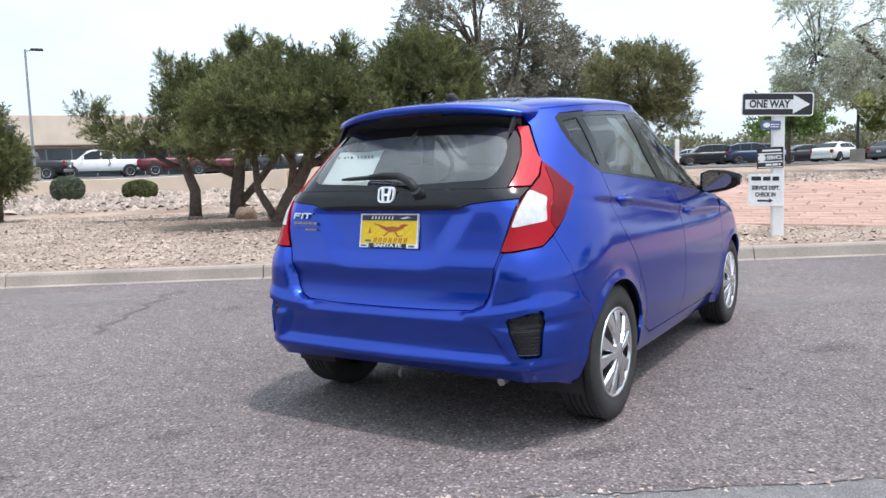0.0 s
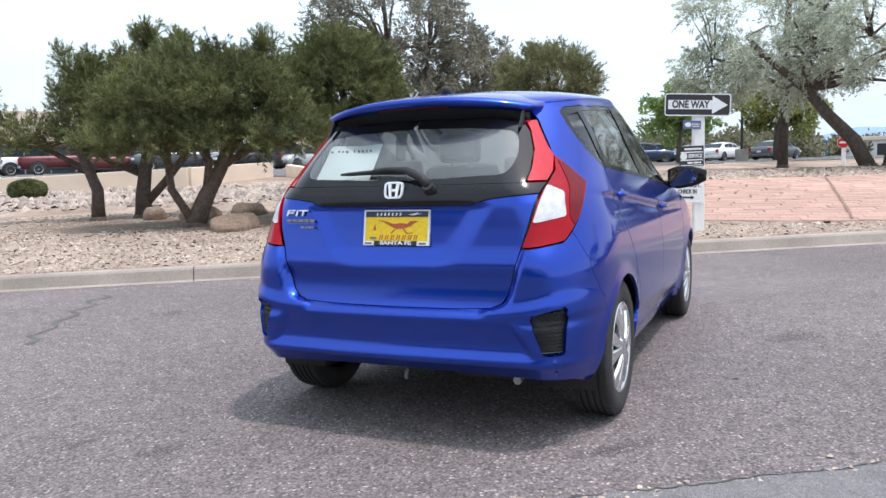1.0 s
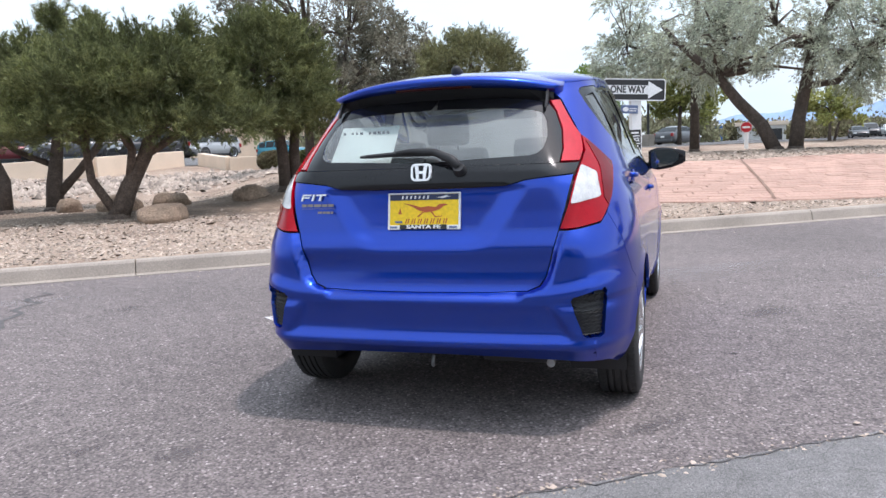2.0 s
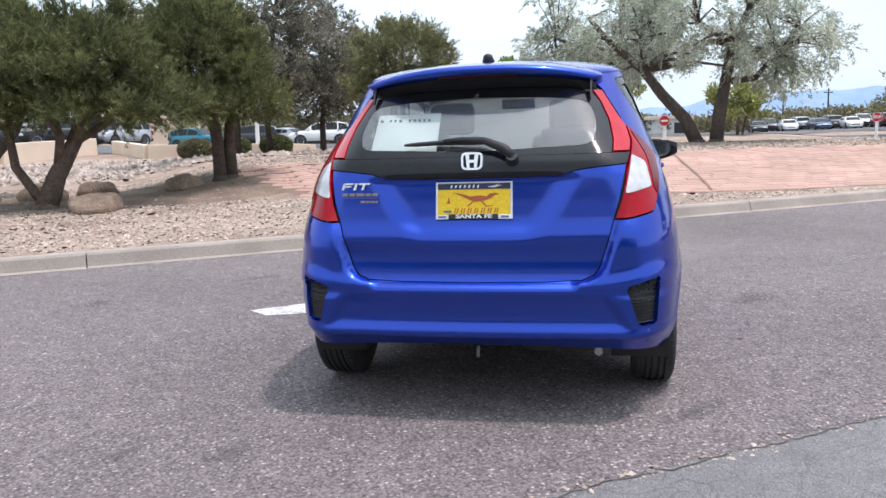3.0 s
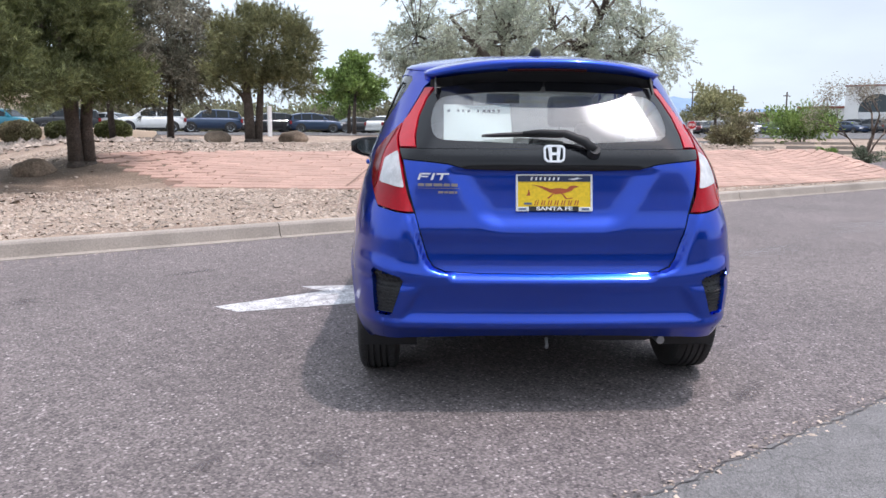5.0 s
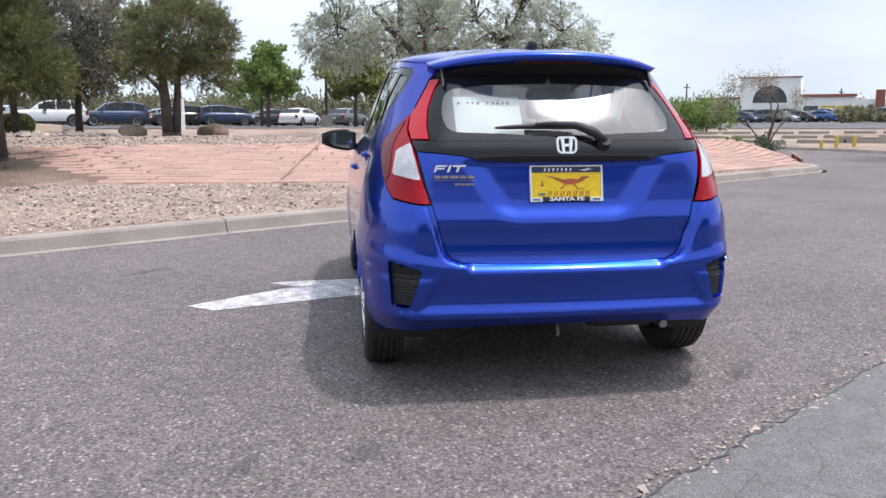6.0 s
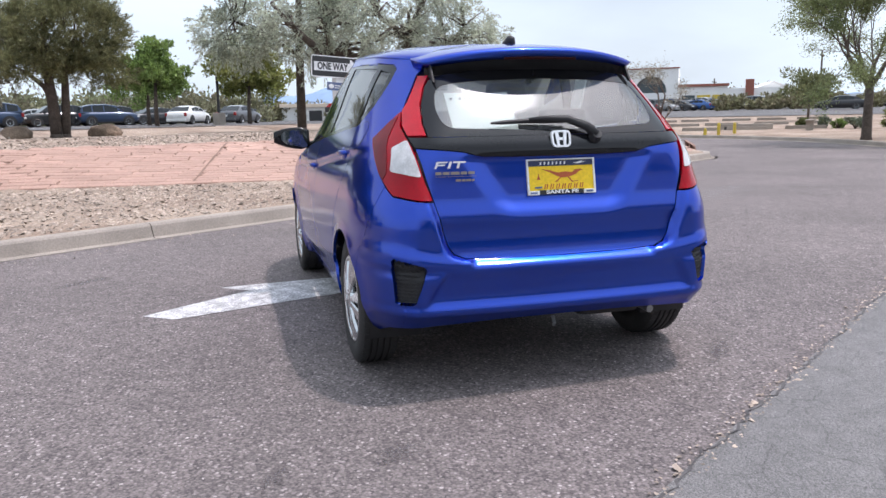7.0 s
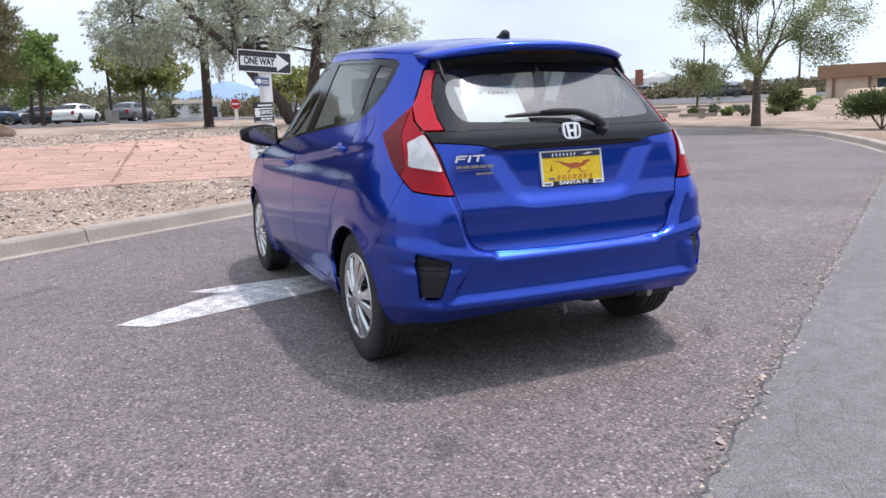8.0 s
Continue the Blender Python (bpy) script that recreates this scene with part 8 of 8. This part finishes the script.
# ---- loose stones ----
def stones(name, pts, size, material, label, rs, flat=0.6):
    """Angular stones, each a squashed, jittered cap of six faces half sunk in the soil, joined into one sheet."""
    base = np.array([(1, 0, 0), (.5, .87, .1), (-.5, .87, -.05), (-1, 0, .05), (-.5, -.87, .1), (.5, -.87, 0), (.1, .05, 1)])
    tri = [(0, 1, 6), (1, 2, 6), (2, 3, 6), (3, 4, 6), (4, 5, 6), (5, 0, 6)]
    n = len(pts)
    s = size * np.exp(rs.normal(0, .38, n))
    ang = rs.uniform(0, 2 * math.pi, n)
    v = base[None] * (1 + rs.normal(0, .18, (n, 7, 3)))
    v *= np.stack([s * rs.uniform(.8, 1.35, n), s * rs.uniform(.6, 1.0, n), s * flat * rs.uniform(.6, 1.2, n)], -1)[:, None, :] * .5
    tilt = rs.normal(0, .25, (n, 2))
    v[..., 2] += v[..., 0] * tilt[:, None, 0] + v[..., 1] * tilt[:, None, 1]
    c, d = np.cos(ang)[:, None], np.sin(ang)[:, None]
    x, y = v[..., 0] * c - v[..., 1] * d, v[..., 0] * d + v[..., 1] * c
    v = np.stack([x, y, v[..., 2]], -1) + pts[:, None, :]
    f = (np.array(tri)[None] + 7 * np.arange(n)[:, None, None]).reshape(-1, 3)
    me = bpy.data.meshes.new(name)
    me.vertices.add(7 * n)
    me.vertices.foreach_set("co", v.ravel())
    me.loops.add(3 * len(f))
    me.loops.foreach_set("vertex_index", f.ravel().astype(np.int32))
    me.polygons.add(len(f))
    me.polygons.foreach_set("loop_start", np.arange(0, 3 * len(f), 3, dtype=np.int32))
    me.update(calc_edges=True)
    me.materials.append(material)
    return tagged(new(name, me), label, "gravel", kind="stuff")


def bank_edges(x):
    return bank_lines(x)


def paved(x, y):
    lo, hi = bank_edges(x)
    left = 0.2 + 1.0 * (17.5 - y) / 3
    return (y > lo) & (y < hi) & (x > left) & (x < 17.7)


def build_stones():
    rs = np.random.RandomState(8)
    # gravel strip between kerb and paving, and the bed round the junipers
    n = 118000
    x, y = rs.uniform(-13, 15, n), rs.uniform(8.6, 20.5, n)
    keep = (y > kerb_y(x) + .2) & ~paved(x, y) & ((y < bank_edges(x)[0]) | (x < .4) | (y > bank_edges(x)[1]))
    bed = np.exp(-(((x + 2.4) / 4.2) ** 2 + ((y - 16.2) / 1.9) ** 2))
    keep &= rs.uniform(0, 1, n) > bed * .93
    keep &= rs.uniform(0, 1, n) < np.clip(1.25 - (y - 9) * .05, .35, 1)
    x, y = x[keep], y[keep]
    z = ground_z(x, y) + .006
    stones("gravel", np.stack([x, y, z], -1), .031, GRAVEL, "pale tan and pink angular landscape gravel", rs)
    n = 22000
    x, y = rs.uniform(-4, 19, n), rs.uniform(12, 21, n)
    lo, hi = bank_edges(x)
    keep = (y > hi + .1) & (y < hi + 4.5) & (x > .5) & (rs.uniform(0, 1, n) < .75)
    x, y = x[keep], y[keep]
    stones("gravel", np.stack([x, y, ground_z(x, y) + .012], -1), .045, GRAVEL, "tan gravel on the crest above the paving", rs)
    # riprap slope before the low wall
    n = 17500
    x, y = rs.uniform(-34, 4, n), rs.uniform(21.5, 31.5, n)
    keep = rs.uniform(0, 1, n) < smoothstep(21, 25, y)
    x, y = x[keep], y[keep]
    stones("riprap", np.stack([x, y, ground_z(x, y) + .02], -1), .135, RIPRAP, "pale broken riprap stones on the slope", rs, 1.0)
    # scattered grit and leaf litter on the road's edge
    n = 700
    x = rs.uniform(-6, 14, n)
    y = kerb_y(x) - .14 - np.abs(rs.normal(0, .25, n))
    stones("road_grit", np.stack([x, y, np.full(n, .004)], -1), .012, GRAVEL, "grit washed against the gutter", rs)
    n = 1700
    x = rs.uniform(-3, 13, n)
    y = np.interp(x, (-5, 0, 3, 10), (2.40, 2.60, 2.74, 3.06)) + .012 + np.abs(rs.normal(0, .045, n)) * np.where(rs.uniform(0, 1, n) < .3, -.4, 1)
    stones("road_grit", np.stack([x, y, np.full(n, .006)], -1), .0115, GRAVEL, "loose stones along the asphalt seam", rs)


def boulder(x, y, sx, sy, sz, seed, label):
    bm = bmesh.new()
    bmesh.ops.create_icosphere(bm, subdivisions=3, radius=1)
    for v in bm.verts:
        k = 1 + .22 * noise.noise(v.co * 1.3 + Vector((seed, 0, 0))) + .10 * noise.noise(v.co * 3.1 + Vector((0, seed, 0)))
        q = v.co * k
        v.co = Vector((math.copysign(abs(q.x) ** .8, q.x) * sx, math.copysign(abs(q.y) ** .8, q.y) * sy, q.z * sz * .9))
    ob = link("boulder", bm, BOULDER, smooth=True)
    ob.matrix_world = pose(x, y, float(ground_z(x, y)) + sz * .30, 0, 0, seed * 40)
    tagged(ob, label, "boulder")


for q in ((-.80, 16.6, .38, .29, .23, 1), (-2.25, 13.75, .64, .36, .24, 2), (-4.3, 17.0, .25, .22, .24, 3), (-3.3, 16.6, .42, .3, .27, 4), (-2.4, 17.2, .4, .3, .25, 5), (4.6, 23.2, .50, .36, .26, 6), (6.9, 23.2, .55, .35, .26, 7)):
    boulder(*q, "brown weathered boulder in the gravel bed")

build_stones()


# ---- paved bank: courses of red pavers, and its sandy bed ----
def bank_point(x, y):
    return Vector((x, y, float(ground_z(x, y))))


def build_paving():
    bank = empty("paved_bank", Matrix(), "sloping bank of weathered red pavers with sandy joints", "paving", kind="structure")
    # courses run along the bank, about a fifth of a metre deep
    ln, dp, gap = 0.40, 0.20, 0.014

    def course(x, row):
        a, b = bank_edges(x + .05)[0], bank_edges(x - .05)[0]
        return float((a + b) / 2 + (row + .5) * (dp + .004) * math.hypot(1, (a - b) / .1))
    near, rest = [], []
    for row in range(34):
        x = -1.0 + (ln / 2 if row % 2 else 0)
        while x < 17.7:
            y = course(x, row)
            sl = (course(x + .1, row) - course(x - .1, row)) / .2
            if bool(paved(np.array(x), np.array(y))):
                (near if 2.6 < x < 9.5 and row < 14 else rest).append((x, y, sl))
            x += (ln + .004) / math.hypot(1, sl)
    random.Random(2).shuffle(near)
    near, over = near[:290], near[290:]
    rest += over
    h = .03

    def frame_at(x, y, sl):
        p = bank_point(x, y)
        d = .1 / math.hypot(1, sl)
        ex = (bank_point(x + d, y + d * sl) - bank_point(x - d, y - d * sl)).normalized()
        ey = (bank_point(x - d * sl, y + d) - bank_point(x + d * sl, y - d)).normalized()
        nz_ = ex.cross(ey).normalized()
        ey = nz_.cross(ex)
        return Matrix(((ex.x, ey.x, nz_.x, p.x), (ex.y, ey.y, nz_.y, p.y), (ex.z, ey.z, nz_.z, p.z), (0, 0, 0, 1)))

    def brick_coords():
        a, b, c = ln / 2 + .003, dp / 2 - gap / 2, .012
        return [(-a, -b, -.03), (a, -b, -.03), (a, b, -.03), (-a, b, -.03), (-a, -b, h - c), (a, -b, h - c), (a, b, h - c), (-a, b, h - c), (-a + c, -b + c, h), (a - c, -b + c, h), (a - c, b - c, h), (-a + c, b - c, h)]
    quads = [(0, 1, 5, 4), (1, 2, 6, 5), (2, 3, 7, 6), (3, 0, 4, 7), (4, 5, 9, 8), (5, 6, 10, 9), (6, 7, 11, 10), (7, 4, 8, 11), (8, 9, 10, 11)]
    me = bpy.data.meshes.new("paver")
    me.from_pydata(brick_coords(), [], quads)
    me.materials.append(PAVER)
    rnd = random.Random(9)
    for x, y, sl in near:
        ob = new("paver", me)
        ob.parent = bank
        ob.matrix_world = frame_at(x, y, sl) @ pose(0, 0, rnd.uniform(-.004, .006), rnd.uniform(-.4, .4), rnd.uniform(-.2, .2), rnd.uniform(-.3, .3))
    verts, faces = [], []
    bc = [Vector(c) for c in brick_coords()]
    for x, y, sl in rest:
        m = frame_at(x, y, sl) @ pose(0, 0, rnd.uniform(-.004, .006), rnd.uniform(-.4, .4), rnd.uniform(-.2, .2), rnd.uniform(-.3, .3))
        k = len(verts)
        verts += [m @ c for c in bc]
        faces += [tuple(k + i for i in q) for q in quads]
    # two open joints run slantwise up the bank
    for x0, y0, k in ((7.21, 10.88, .565), (3.41, 12.73, .846)):
        bm = bmesh.new()
        last = None
        wob = random.Random(3)
        y = bank_edges(x0)[0] - .4
        while y < 17.6:
            x = x0 + k * (y - y0) + wob.uniform(-.012, .012)
            lo, hi = bank_edges(x)
            if lo < y < hi:
                wd = wob.uniform(.018, .034)
                pair = [bm.verts.new(bank_point(x + s * wd, y) + Vector((0, 0, h + .012))) for s in (-1, 1)]
                if last:
                    bm.faces.new((last[0], last[1], pair[1], pair[0]))
                last = pair
            y += .12
        part("open_joint", bm, MORTAR, bank, "dark open joint across the pavers")
    ob = raw("paver_field", verts, faces, PAVERS, bank)
    tagged(ob, kind="stuff")
    drape("paving_bed", -1, 19, 9.9, 18, .25, .008, MORTAR, "sandy bed under the red pavers", "paving", shape=lambda a, b: bool(paved(np.array(a), np.array(b))))


build_paving()
